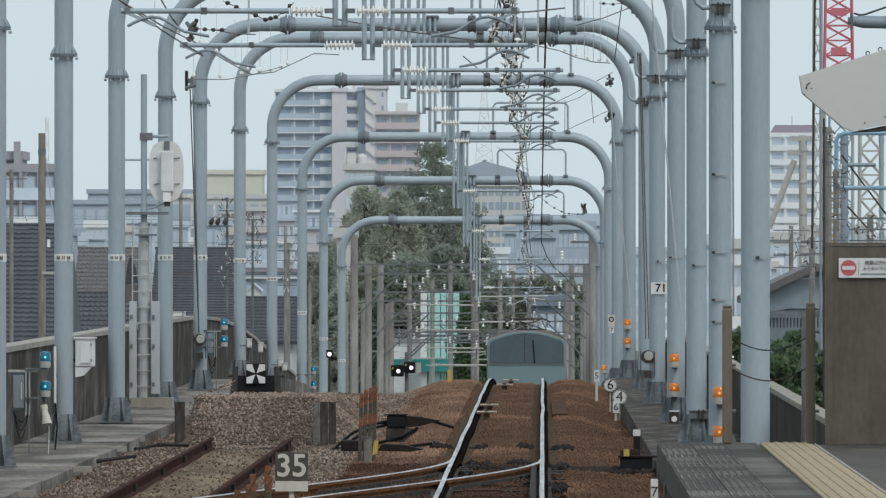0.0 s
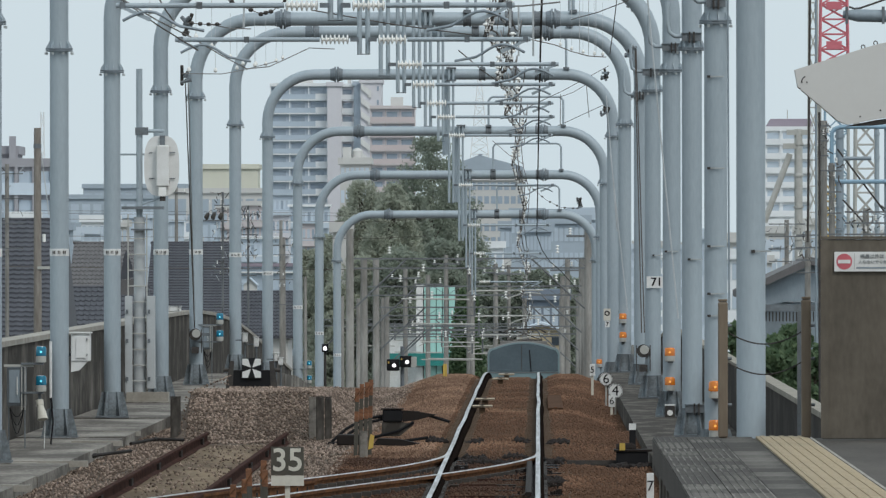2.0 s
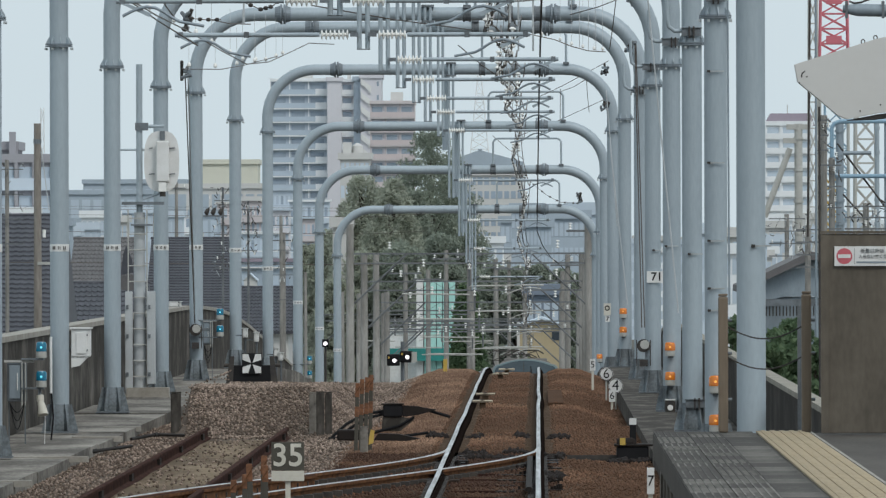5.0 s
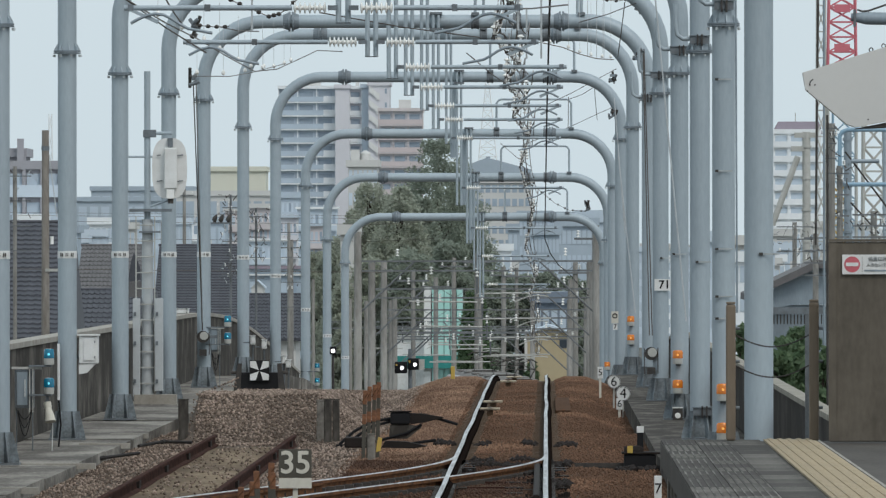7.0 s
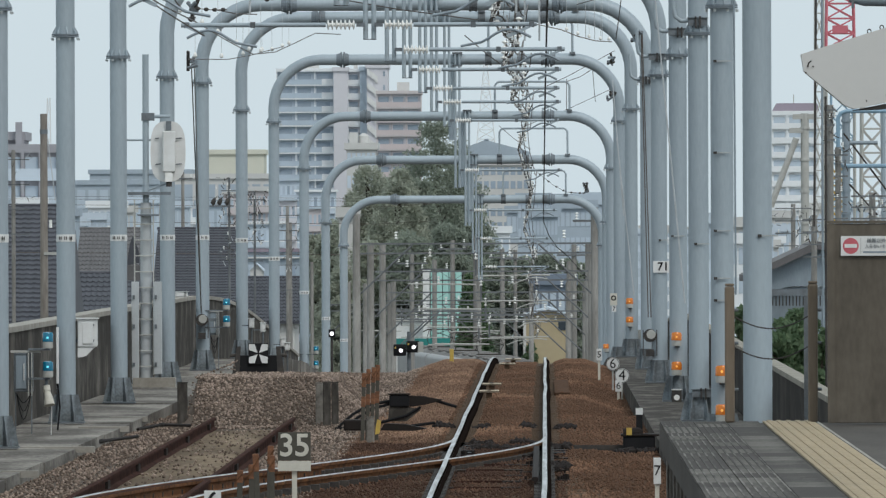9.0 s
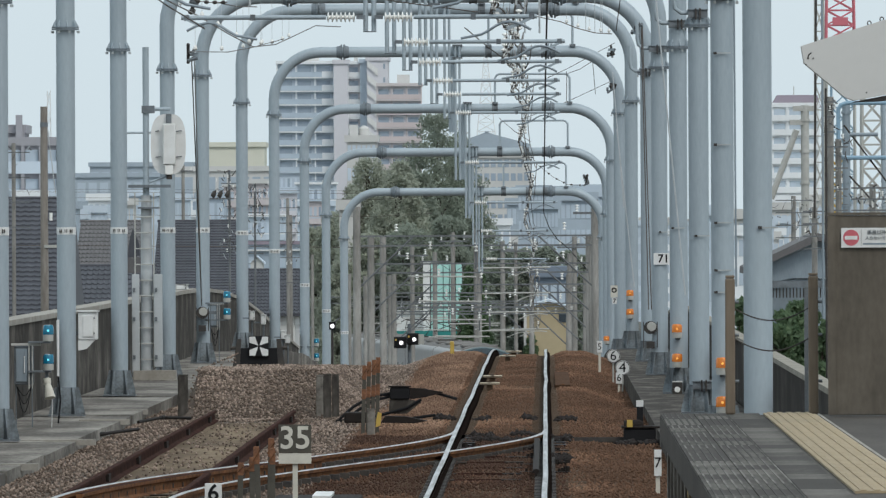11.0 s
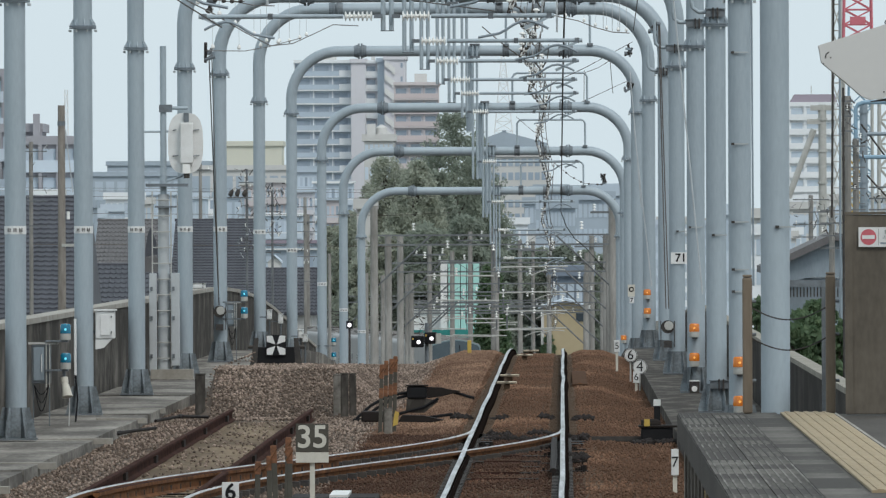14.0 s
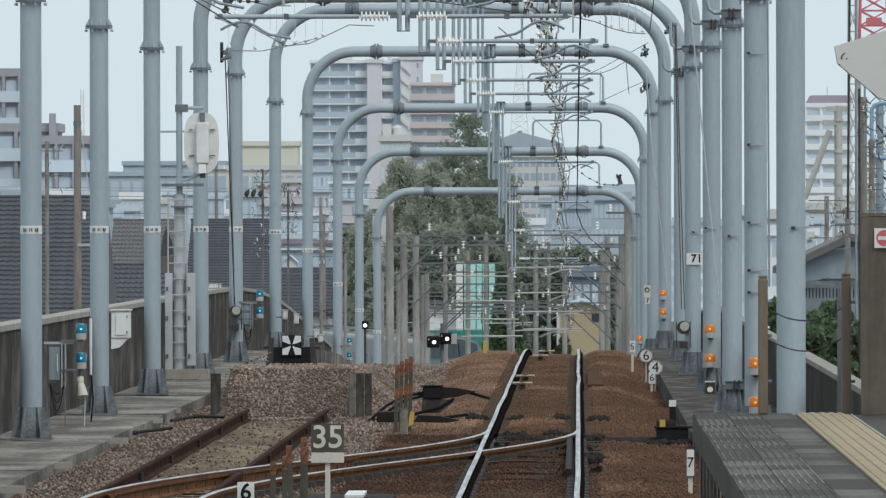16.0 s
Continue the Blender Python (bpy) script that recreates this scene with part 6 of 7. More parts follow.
# ---- concrete-mast portals beyond the crest ----
def far_portal(y, xl, xr, top, beam, rl=0.15):
    g = fall(y)
    ob = thing("mast_portal", xl, y, g, "old concrete-mast line portal with a thin lattice beam", "line portal", "portals beyond the crest")
    w = xr - xl
    for x in (0, w):
        part("mast", tube(bmesh.new(), ((x, 0, -1.0), (x, 0, top)), [rl * 1.1, rl * 0.85], 12), M_OLDCONC, ob, "", True)
    for dz in (0, -0.34):
        part("chord", boxed(-0.1, w + 0.1, -0.03, 0.03, beam + dz - 0.03, beam + dz + 0.03), M_STEELFAR, ob)
    n = 16
    for i in range(n):
        a, b = w * i / n, w * (i + 1) / n
        part("lacing", tube(bmesh.new(), ((a, 0, beam if i % 2 else beam - 0.34), (b, 0, beam - 0.34 if i % 2 else beam)), 0.012, 4), M_STEELFAR, ob)
    part("knee_brace", tube(bmesh.new(), ((0, 0, beam - 1.9), (2.0, 0, beam - 0.02)), 0.036, 6), M_STEELFAR, ob)
    part("knee_brace", tube(bmesh.new(), ((w, 0, beam - 1.9), (w - 2.0, 0, beam - 0.02)), 0.036, 6), M_STEELFAR, ob)
    for x, h in ((1.4, 0.45), (2.6, -0.5), (w * 0.5, -0.6), (w * 0.5 + 1.2, -0.5), (w - 2.1, -0.55), (w - 1.1, 0.5), (w - 0.6, -0.3)):
        part("insulator", ribbed(bmesh.new(), (x, -0.05, beam + h * 0.35), (x, -0.05, beam + h), 0.02, 0.07, 3), M_CHINA, ob, "white insulator")
    z = beam - 1.15
    part("cantilever", tube(bmesh.new(), ((w * 0.5, 0, beam - 0.1), (w * 0.5, 0, z)), 0.04, 6), M_STEELFAR, ob)
    part("boom", tube(bmesh.new(), ((w * 0.5, 0, z), (w - 1.6, 0, z + 0.03)), 0.03, 6), M_PALE, ob)
    part("boom", tube(bmesh.new(), ((w * 0.5, 0, z - 0.3), (w * 0.5 - 2.4, 0, z - 0.27)), 0.03, 6), M_PALE, ob)
    part("steady_arm", tube(bmesh.new(), [(w - 1.7 - 1.2 * u, -0.05, z - 0.1 + 0.12 * math.sin(math.pi * u) - 0.2 * u) for u in (0, 0.2, 0.4, 0.6, 0.8, 1)], 0.022, 6), M_PALE, ob)


for i, y in enumerate((400, 432, 464, 498, 535, 575, 615)):
    bend = max(0.0, (y - 490)) ** 2 / 2900
    far_portal(y, -6.7 - bend, 1.75 - bend, (7.6, 7.4, 8.2, 7.6, 7.8, 7.6, 7.6)[i], (6.55, 6.3, 6.2, 6.3, 6.3, 6.3, 6.3)[i], 0.155 if i < 3 else 0.14)
for x, zt, y, r in ((613, 535, 420, 0.09), (725, 485, 560, 0.13), (765, 497, 600, 0.14), (797, 462, 640, 0.15), (838, 455, 640, 0.16), (885, 478, 660, 0.16), (908, 480, 640, 0.12), (1012, 470, 520, 0.14), (1048, 405, 420, 0.15), (1003, 500, 600, 0.15), (548, 500, 350, 0.06), (508, 430, 700, 0.2), (320, 340, 900, 0.15)):
    k = y / 20000
    ob = thing("concrete_mast", (x - 962) * k, y, -12, "plain weathered concrete line mast", "mast", "concrete masts")
    part("shaft", tube(bmesh.new(), ((0, 0, -0.5), (0, 0, EYE - (zt - 455) * k + 12)), [r * 1.15, r * 0.85], 10), M_OLDCONC, ob, "", True)
    for j in range(1 if r > 0.1 else 0):
        z = EYE - (zt - 455) * k + 12 - 0.5 - 0.9 * j
        part("crossarm", boxed(-0.8, 0.8, -r - 0.06, -r, z - 0.04, z + 0.04), M_STEELFAR, ob)
        for s in (-0.65, 0.65):
            part("insulator", ribbed(bmesh.new(), (s, -r, z + 0.04), (s, -r, z + 0.34), 0.02, 0.07, 3), M_CHINA, ob, "white insulator")


# ---- trees ----
def leaves(clumps, n, size, seed):
    """Small leaf blades scattered over the skins of many clumps; one mesh of separate blades."""
    rng = np.random.default_rng(seed)
    c = np.array([k[:3] for k in clumps], float)
    r = np.array([k[3:] for k in clumps], float)
    w = (r[:, 0] * r[:, 1]) / (r[:, 0] * r[:, 1]).sum()
    pick = rng.choice(len(c), n, p=w)
    d = rng.normal(size=(n, 3))
    d /= np.linalg.norm(d, axis=1)[:, None]
    rad = (rng.uniform(0.08, 1.1, n) ** 0.6)[:, None]
    p = c[pick] + d * np.stack([r[pick, 0], r[pick, 0], r[pick, 1]], 1) * rad
    a = rng.normal(size=(n, 3))
    a /= np.linalg.norm(a, axis=1)[:, None]
    b = np.cross(a, d + 0.6 * rng.normal(size=(n, 3)))
    b /= np.linalg.norm(b, axis=1)[:, None] + 1e-6
    s = (size * rng.uniform(0.6, 1.4, n))[:, None]
    v = np.stack([p - a * s, p + b * s * 0.55, p + a * s, p - b * s * 0.55], 1).reshape(-1, 3)
    f = np.arange(4 * n).reshape(-1, 4)
    me = bpy.data.meshes.new("crown")
    me.from_pydata(v.tolist(), [], f.tolist())
    return me


def tree(x, y, z0, h, r, mat, label, seed, conifer=False, n=9000, size=0.3):
    rng = random.Random(seed)
    ob = thing("tree", x, y, z0, label, "tree", "trees behind the line")
    part("trunk", tube(bmesh.new(), ((0, 0, -0.5), (0.1, 0, h * 0.4), (0, 0, h * 0.9)), [r * 0.09 + 0.1, r * 0.06 + 0.06, 0.05], 8), M_BARK, ob)
    clumps = []
    for i in range(340 if conifer else 90):
        u = rng.random()
        if conifer:
            z = h * (0.10 + 0.88 * u)
            R = r * (1.02 - u) ** 0.5 * rng.random() ** 0.4
            k = 0.4 + r * 0.16 * (1.1 - u)
        else:
            z = h * (0.10 + 0.82 * u)
            R = r * math.sqrt(max(0.05, 1 - (1.7 * u - 0.75) ** 2)) * rng.uniform(0.45, 0.95)
            k = r * rng.uniform(0.26, 0.44)
        a = rng.random() * 6.283
        clumps.append((R * math.cos(a) * 0.8, R * math.sin(a) * 0.8, z, k, k * (1.2 if conifer else 0.75)))
        if i < 12:
            part("limb", tube(bmesh.new(), ((0, 0, z * 0.8), (R * math.cos(a) * 0.7, R * math.sin(a) * 0.7, z)), [0.12, 0.04], 5), M_BARK, ob)
    if conifer:
        clumps.append((0, 0, h * 0.965, 0.3, h * 0.035))
    me = leaves(clumps, n, size, seed)
    me.materials.append(mat)
    cr = new("crown", me)
    cr.parent = ob
    return ob


GZ = -12
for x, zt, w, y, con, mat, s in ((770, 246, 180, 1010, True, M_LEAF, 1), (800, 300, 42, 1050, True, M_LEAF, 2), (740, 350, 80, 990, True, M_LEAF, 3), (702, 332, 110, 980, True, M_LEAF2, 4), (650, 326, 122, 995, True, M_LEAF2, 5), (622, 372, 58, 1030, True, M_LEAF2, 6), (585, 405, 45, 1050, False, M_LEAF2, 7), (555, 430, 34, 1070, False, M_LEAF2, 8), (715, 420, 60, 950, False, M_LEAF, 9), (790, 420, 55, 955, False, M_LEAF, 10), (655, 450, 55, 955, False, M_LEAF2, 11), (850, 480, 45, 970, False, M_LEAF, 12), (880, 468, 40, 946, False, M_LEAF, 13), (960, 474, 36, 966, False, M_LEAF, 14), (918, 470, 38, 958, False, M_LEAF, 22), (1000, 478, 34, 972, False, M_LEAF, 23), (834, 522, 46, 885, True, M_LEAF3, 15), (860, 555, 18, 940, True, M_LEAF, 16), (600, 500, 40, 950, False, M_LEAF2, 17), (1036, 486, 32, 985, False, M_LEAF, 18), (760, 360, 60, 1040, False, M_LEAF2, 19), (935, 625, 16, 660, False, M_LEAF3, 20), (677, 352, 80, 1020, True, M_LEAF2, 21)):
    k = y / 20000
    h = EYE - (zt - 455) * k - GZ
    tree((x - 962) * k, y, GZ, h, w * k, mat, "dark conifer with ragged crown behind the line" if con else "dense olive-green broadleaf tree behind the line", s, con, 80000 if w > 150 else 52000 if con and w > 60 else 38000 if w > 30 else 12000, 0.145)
for x, zt, w, y, s in ((1365, 575, 40, 168, 38), (1402, 562, 42, 172, 39), (1378, 560, 36, 190, 31), (1415, 545, 40, 200, 32), (1450, 575, 34, 185, 33), (1480, 560, 40, 195, 34), (1390, 640, 30, 180, 35), (1300, 600, 20, 230, 36), (1312, 548, 24, 226, 40), (1435, 640, 30, 178, 37)):
    k = y / 20000
    tree((x - 962) * k, y, -4.5, EYE - (zt - 455) * k + 4.5, w * k * 1.3, M_LEAF3, "green leafy bush beyond the parapet", s, False, 20000, 0.06)


# ---- tiled houses beside the viaduct ----
def tiled_house(x0, x1, y, z_eave, z_ridge, depth, mat, label, rows, wave=0.27, lip=0.028, amp=0.013):
    """A house with a pitched roof towards the line; every course of tiles is a stepped, waved strip."""
    ob = thing("house", (x0 + x1) / 2, y, -12, label, "house", "tiled houses")
    w = (x1 - x0) / 2
    ze, zr = z_eave + 12, z_ridge + 11.84
    part("wall", boxed(-w + 0.4, w - 0.4, 0.5, depth * 2 - 0.5, 0, ze + 0.1), M_CREAM, ob)
    part("roof_slab", roof_slab(w, depth, ze, zr), M_TILE, ob)
    n = int(2 * w / wave * 4)
    bm = bmesh.new()
    dy, dz = depth / rows, (zr - ze) / rows
    lo, hi, un = [], [], []
    for i in range(n + 1):
        x = -w + 2 * w * i / n
        a = amp * math.cos(2 * math.pi * x / wave) + amp * 0.35 * math.cos(4 * math.pi * x / wave)
        lo.append(bm.verts.new((x, -0.01, lip + a)))
        hi.append(bm.verts.new((x, dy, dz + a * 0.5)))
        un.append(bm.verts.new((x, -0.01, lip + a - lip - 0.012)))
    for i in range(n):
        bm.faces.new((lo[i], lo[i + 1], hi[i + 1], hi[i]))
        bm.faces.new((un[i], un[i + 1], lo[i + 1], lo[i]))
    course = mesh_of("tile_course", bm, mat)
    for r in range(rows):
        o = new("tile_course", course)
        o.parent = ob
        o.location = (0, r * dy, ze + r * dz + 0.03)
    part("ridge", tube(bmesh.new(), ((-w - 0.05, depth, zr + 0.05), (w + 0.05, depth, zr + 0.05)), 0.08, 8), mat, ob, "rounded ridge tiles")
    return ob


def roof_slab(w, depth, ze, zr):
    bm = bmesh.new()
    v = [bm.verts.new(p) for p in ((-w, 0, ze), (w, 0, ze), (w, depth, zr), (-w, depth, zr), (-w, 2 * depth, ze), (w, 2 * depth, ze), (-w, 0, ze - 0.12), (w, 0, ze - 0.12), (-w, 2 * depth, ze - 0.12), (w, 2 * depth, ze - 0.12))]
    for q in ((0, 1, 2, 3), (3, 2, 5, 4), (0, 6, 7, 1), (4, 5, 9, 8), (0, 3, 4, 8, 6), (1, 7, 9, 5, 2), (6, 8, 9, 7)):
        bm.faces.new([v[i] for i in q])
    return bm


tiled_house(-26.208, -20.664, 480, -1.880, 4.072, 14.0, M_TILE, "house roof of dark blue-grey wave tiles beyond the parapet", 29, 0.36, 0.07, 0.019)
tiled_house(-26.688, -23.104, 640, 0.480, 3.168, 8.3, M_TILE2, "house roof of weathered grey wave tiles", 11, 0.235, 0.055, 0.036)
tiled_house(-25.260, -21.000, 600, -2.390, 0.760, 8.6, M_TILE, "lower house roof of dark grey wave tiles", 12, 0.3, 0.06, 0.034)
tiled_house(-24.150, -18.975, 690, -2.097, 3.216, 13.8, M_TILE, "house roof of fine dark tile courses", 31, 0.27, 0.07, 0.012)
tiled_house(-19.332, -15.624, 720, -2.876, 0.076, 7.0, M_TILE, "low dark tiled roof behind the columns", 13, 0.24, 0.06, 0.04)
ob = thing("roof_vane", -8.260, 226, 1.995, "dark ornamental ridge-end tile", "ridge tile")
part("gable_tile", prism(bmesh.new(), [(-0.12, 0), (0.14, 0.05), (0.12, 0.3), (0.0, 0.6), (-0.06, 0.42)], -0.05, 0.05), M_TILE, ob)
part("base_tile", boxed(-0.16, 0.18, -0.1, 0.1, -0.3, 0.0), M_TILE2, ob)

# grey gabled roof right of the line
gr = thing("house", 5.889, 260, -12, "grey house with a shallow gable roof beyond the parapet", "house")
gx = lambda x: (x - 1415) * 0.013
gz = lambda z: EYE + 12 - (z - 455) * 0.013
part("wall", boxed(gx(1340), gx(1470), 0.2, 8, 0, gz(548)), M_PIPE2, gr)
part("fascia", prism(bmesh.new(), [(gx(1320), gz(562)), (gx(1320), gz(536)), (gx(1440), gz(480)), (gx(1470), gz(487)), (gx(1470), gz(545)), (gx(1400), gz(545))], 0.0, 0.18), M_PIPE2, gr, "pale grey gable wall")
part("barge_board", prism(bmesh.new(), [(gx(1315), gz(538)), (gx(1315), gz(526)), (gx(1442), gz(466)), (gx(1480), gz(474)), (gx(1480), gz(486)), (gx(1442), gz(480))], -0.35, 8.2), M_TILE2, gr, "dark roof edge")
part("gutter", boxed(gx(1345), gx(1480), -0.5, -0.36, gz(562), gz(550)), M_FLANGE, gr)
for i in range(16):
    part("slat", boxed(gx(1362 + 6 * i), gx(1364 + 6 * i), -0.2, -0.15, gz(580), gz(563)), M_DARK, gr)

# mint hall beyond the crest
hall = thing("hall_building", -9.900, 900, -13, "mint-green and white clad hall with a teal base band", "building")
hx = lambda x: (x - 742) * 0.045
hz = lambda z: EYE + 13 - (z - 455) * 0.045
part("low_wing", boxed(hx(689), hx(756), 3.0, 15, 0, hz(607)), M_WHITE, hall, "white low wing")
part("white_tower", boxed(hx(744), hx(756), 1.0, 9, 0, hz(514)), M_WHITE, hall)
for i in range(5):
    part("cladding_panel", boxed(hx(758 + 11 * i), hx(757 + 11 * i + 10.6), 1.2, 9, 0, hz(519)), M_MINT, hall)
part("teal_band", boxed(hx(688), hx(812.5), 0.2, 0.9, hz(658), hz(636)), M_TEAL, hall, "teal base band")
part("low_roof", boxed(hx(688), hx(745), 2.8, 15.2, hz(607) + 0.02, hz(602)), M_PALE, hall)
# beige house
bh = thing("house", 0.099, 660, -13, "beige rendered house with a shallow gable", "house")
hx = lambda x: (x - 965) * 0.033
hz = lambda z: EYE + 13 - (z - 455) * 0.033
part("wall", prism(bmesh.new(), [(hx(922), 0), (hx(1007), 0), (hx(1007), hz(598)), (hx(966), hz(586)), (hx(922), hz(598))], 0, 8), M_BEIGE, bh)
part("roof", prism(bmesh.new(), [(hx(917), hz(599)), (hx(966), hz(585)), (hx(1012), hz(599)), (hx(1012), hz(596)), (hx(966), hz(581)), (hx(917), hz(596))], -0.4, 8.4), M_TOWER, bh)
part("corner_pilaster", boxed(hx(922), hx(927), -0.08, -0.01, 0, hz(590)), M_CREAM, bh)
part("window", boxed(hx(984), hx(997), -0.06, 0.02, hz(622), hz(606)), M_GLASS_D, bh)
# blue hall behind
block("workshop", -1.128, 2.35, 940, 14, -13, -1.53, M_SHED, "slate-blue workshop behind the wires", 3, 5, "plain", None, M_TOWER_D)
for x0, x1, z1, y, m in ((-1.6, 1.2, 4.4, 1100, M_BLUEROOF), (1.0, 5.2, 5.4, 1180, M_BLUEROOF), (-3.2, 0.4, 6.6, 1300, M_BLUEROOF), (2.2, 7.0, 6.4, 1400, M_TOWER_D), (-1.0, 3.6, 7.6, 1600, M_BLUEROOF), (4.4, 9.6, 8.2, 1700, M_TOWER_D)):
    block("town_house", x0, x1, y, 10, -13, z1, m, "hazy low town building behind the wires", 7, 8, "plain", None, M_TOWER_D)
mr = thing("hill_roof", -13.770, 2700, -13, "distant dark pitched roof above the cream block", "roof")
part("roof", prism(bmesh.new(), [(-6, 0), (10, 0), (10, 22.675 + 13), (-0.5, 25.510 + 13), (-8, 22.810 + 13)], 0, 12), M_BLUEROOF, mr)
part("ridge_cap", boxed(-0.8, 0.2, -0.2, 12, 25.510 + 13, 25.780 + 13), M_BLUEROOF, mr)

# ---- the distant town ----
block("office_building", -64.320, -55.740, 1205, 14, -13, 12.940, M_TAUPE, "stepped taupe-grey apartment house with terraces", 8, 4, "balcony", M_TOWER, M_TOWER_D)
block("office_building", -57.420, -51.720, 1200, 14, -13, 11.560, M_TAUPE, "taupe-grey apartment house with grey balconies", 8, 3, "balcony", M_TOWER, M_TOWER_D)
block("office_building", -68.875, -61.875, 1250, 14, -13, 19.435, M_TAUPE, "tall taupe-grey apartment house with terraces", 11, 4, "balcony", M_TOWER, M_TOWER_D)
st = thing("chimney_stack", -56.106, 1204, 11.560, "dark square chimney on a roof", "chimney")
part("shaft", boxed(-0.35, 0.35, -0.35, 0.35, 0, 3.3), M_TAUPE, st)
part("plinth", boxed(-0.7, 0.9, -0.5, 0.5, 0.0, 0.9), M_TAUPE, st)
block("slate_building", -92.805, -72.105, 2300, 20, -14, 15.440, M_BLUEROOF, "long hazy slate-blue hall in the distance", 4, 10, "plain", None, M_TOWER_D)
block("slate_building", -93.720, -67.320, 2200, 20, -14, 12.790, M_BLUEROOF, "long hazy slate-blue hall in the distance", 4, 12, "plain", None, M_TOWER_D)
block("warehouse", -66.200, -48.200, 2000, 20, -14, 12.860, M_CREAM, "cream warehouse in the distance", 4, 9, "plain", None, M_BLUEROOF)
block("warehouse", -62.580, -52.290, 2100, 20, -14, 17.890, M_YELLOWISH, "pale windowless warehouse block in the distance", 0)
# mid-distance houses that show between the columns
def mid_house(a, b, zt, zb, y, wall, roof, label, bays, eave=4):
    k = y / 20000
    ob = thing("town_house", ((a + b) / 2 - 962) * k, y, -13, label, "building", "houses of the near town")
    w, h = (b - a) / 2 * k, EYE - (zt - 455) * k + 13
    part("wall", boxed(-w, w, 0, 9, 0, h - eave * k), wall, ob)
    part("roof", boxed(-w - 0.3, w + 0.3, -0.6, 9.4, h - eave * k + 0.004, h), roof, ob)
    low = EYE - (zb - 455) * k + 13
    n = max(1, int((h - low) / 2.9))
    for f in range(n):
        z = h - eave * k - 2.6 - 2.9 * f
        part("balcony", boxed(-w, w, -0.8, -0.02, z - 1.0, z - 0.15), wall, ob)
        part("eaves_rail", boxed(-w, w, -0.85, -0.81, z - 0.12, z + 0.06), roof, ob)
        for i in range(bays):
            x = -w + 2 * w * (i + 0.5) / bays
            part("window", boxed(x - w / bays * 0.55, x + w / bays * 0.5, -0.05, 0.03, z + 0.2, z + 1.7), M_TOWER_D if (i + f) % 3 else M_TOWER_W, ob)


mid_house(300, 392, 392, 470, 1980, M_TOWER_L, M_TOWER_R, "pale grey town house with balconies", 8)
mid_house(392, 442, 375, 480, 1950, M_PINK, M_CREAM, "haze-paled pink town house with balconies", 5)
mid_house(436, 476, 366, 450, 1900, M_PINK, M_CREAM, "haze-paled pink town house with balconies", 5, 8)
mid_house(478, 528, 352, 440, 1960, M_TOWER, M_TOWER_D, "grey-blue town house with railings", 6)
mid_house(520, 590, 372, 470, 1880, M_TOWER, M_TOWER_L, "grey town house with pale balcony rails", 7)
mid_house(534, 566, 402, 470, 1800, M_PINK, M_TOWER_D, "haze-paled pink town house with dark balcony rails", 4)
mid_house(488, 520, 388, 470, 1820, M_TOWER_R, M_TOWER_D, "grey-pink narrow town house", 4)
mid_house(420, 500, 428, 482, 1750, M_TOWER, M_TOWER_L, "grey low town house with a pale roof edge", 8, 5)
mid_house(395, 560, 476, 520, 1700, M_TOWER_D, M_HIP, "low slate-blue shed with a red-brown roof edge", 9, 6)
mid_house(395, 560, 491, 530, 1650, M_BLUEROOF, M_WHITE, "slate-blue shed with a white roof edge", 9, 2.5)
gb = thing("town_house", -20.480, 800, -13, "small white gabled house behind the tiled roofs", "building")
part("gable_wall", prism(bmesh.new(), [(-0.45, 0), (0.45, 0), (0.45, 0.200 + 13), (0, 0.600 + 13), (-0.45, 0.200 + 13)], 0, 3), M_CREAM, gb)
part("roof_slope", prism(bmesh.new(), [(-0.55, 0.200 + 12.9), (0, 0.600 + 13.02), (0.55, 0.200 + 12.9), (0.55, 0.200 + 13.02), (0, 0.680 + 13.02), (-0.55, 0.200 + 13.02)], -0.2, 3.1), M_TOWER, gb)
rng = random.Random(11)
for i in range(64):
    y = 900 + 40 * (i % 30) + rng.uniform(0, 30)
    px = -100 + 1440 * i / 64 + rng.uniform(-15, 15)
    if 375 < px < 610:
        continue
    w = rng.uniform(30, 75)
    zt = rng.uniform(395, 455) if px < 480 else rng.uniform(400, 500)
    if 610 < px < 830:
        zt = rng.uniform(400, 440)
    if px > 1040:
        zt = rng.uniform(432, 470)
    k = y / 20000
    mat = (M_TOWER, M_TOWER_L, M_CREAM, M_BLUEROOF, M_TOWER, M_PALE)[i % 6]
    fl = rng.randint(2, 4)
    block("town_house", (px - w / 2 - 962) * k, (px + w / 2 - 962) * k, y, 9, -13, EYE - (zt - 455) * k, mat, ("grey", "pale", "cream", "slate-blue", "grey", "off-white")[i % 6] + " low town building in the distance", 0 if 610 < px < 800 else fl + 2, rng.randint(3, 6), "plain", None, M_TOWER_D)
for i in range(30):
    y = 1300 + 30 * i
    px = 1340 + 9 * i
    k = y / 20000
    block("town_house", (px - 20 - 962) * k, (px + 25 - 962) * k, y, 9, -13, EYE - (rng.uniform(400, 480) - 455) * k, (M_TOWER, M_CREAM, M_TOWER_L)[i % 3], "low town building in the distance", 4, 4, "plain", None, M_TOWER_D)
rf = thing("hip_roof", 51.056, 2305, 26.940, "purple-brown hip roof of an apartment block", "roof")
part("roof", prism(bmesh.new(), [(45.770 - 50.945, 0), (56.120 - 50.945, 0), (55.315 - 50.945, 2.5), (47.150 - 50.945, 2.5)], -0.5, 12), M_HIP, rf)
part("aerial", tube(bmesh.new(), ((-0.4, 0, 2.5), (-0.4, 0, 4.3)), 0.09, 5), M_PALE, rf)


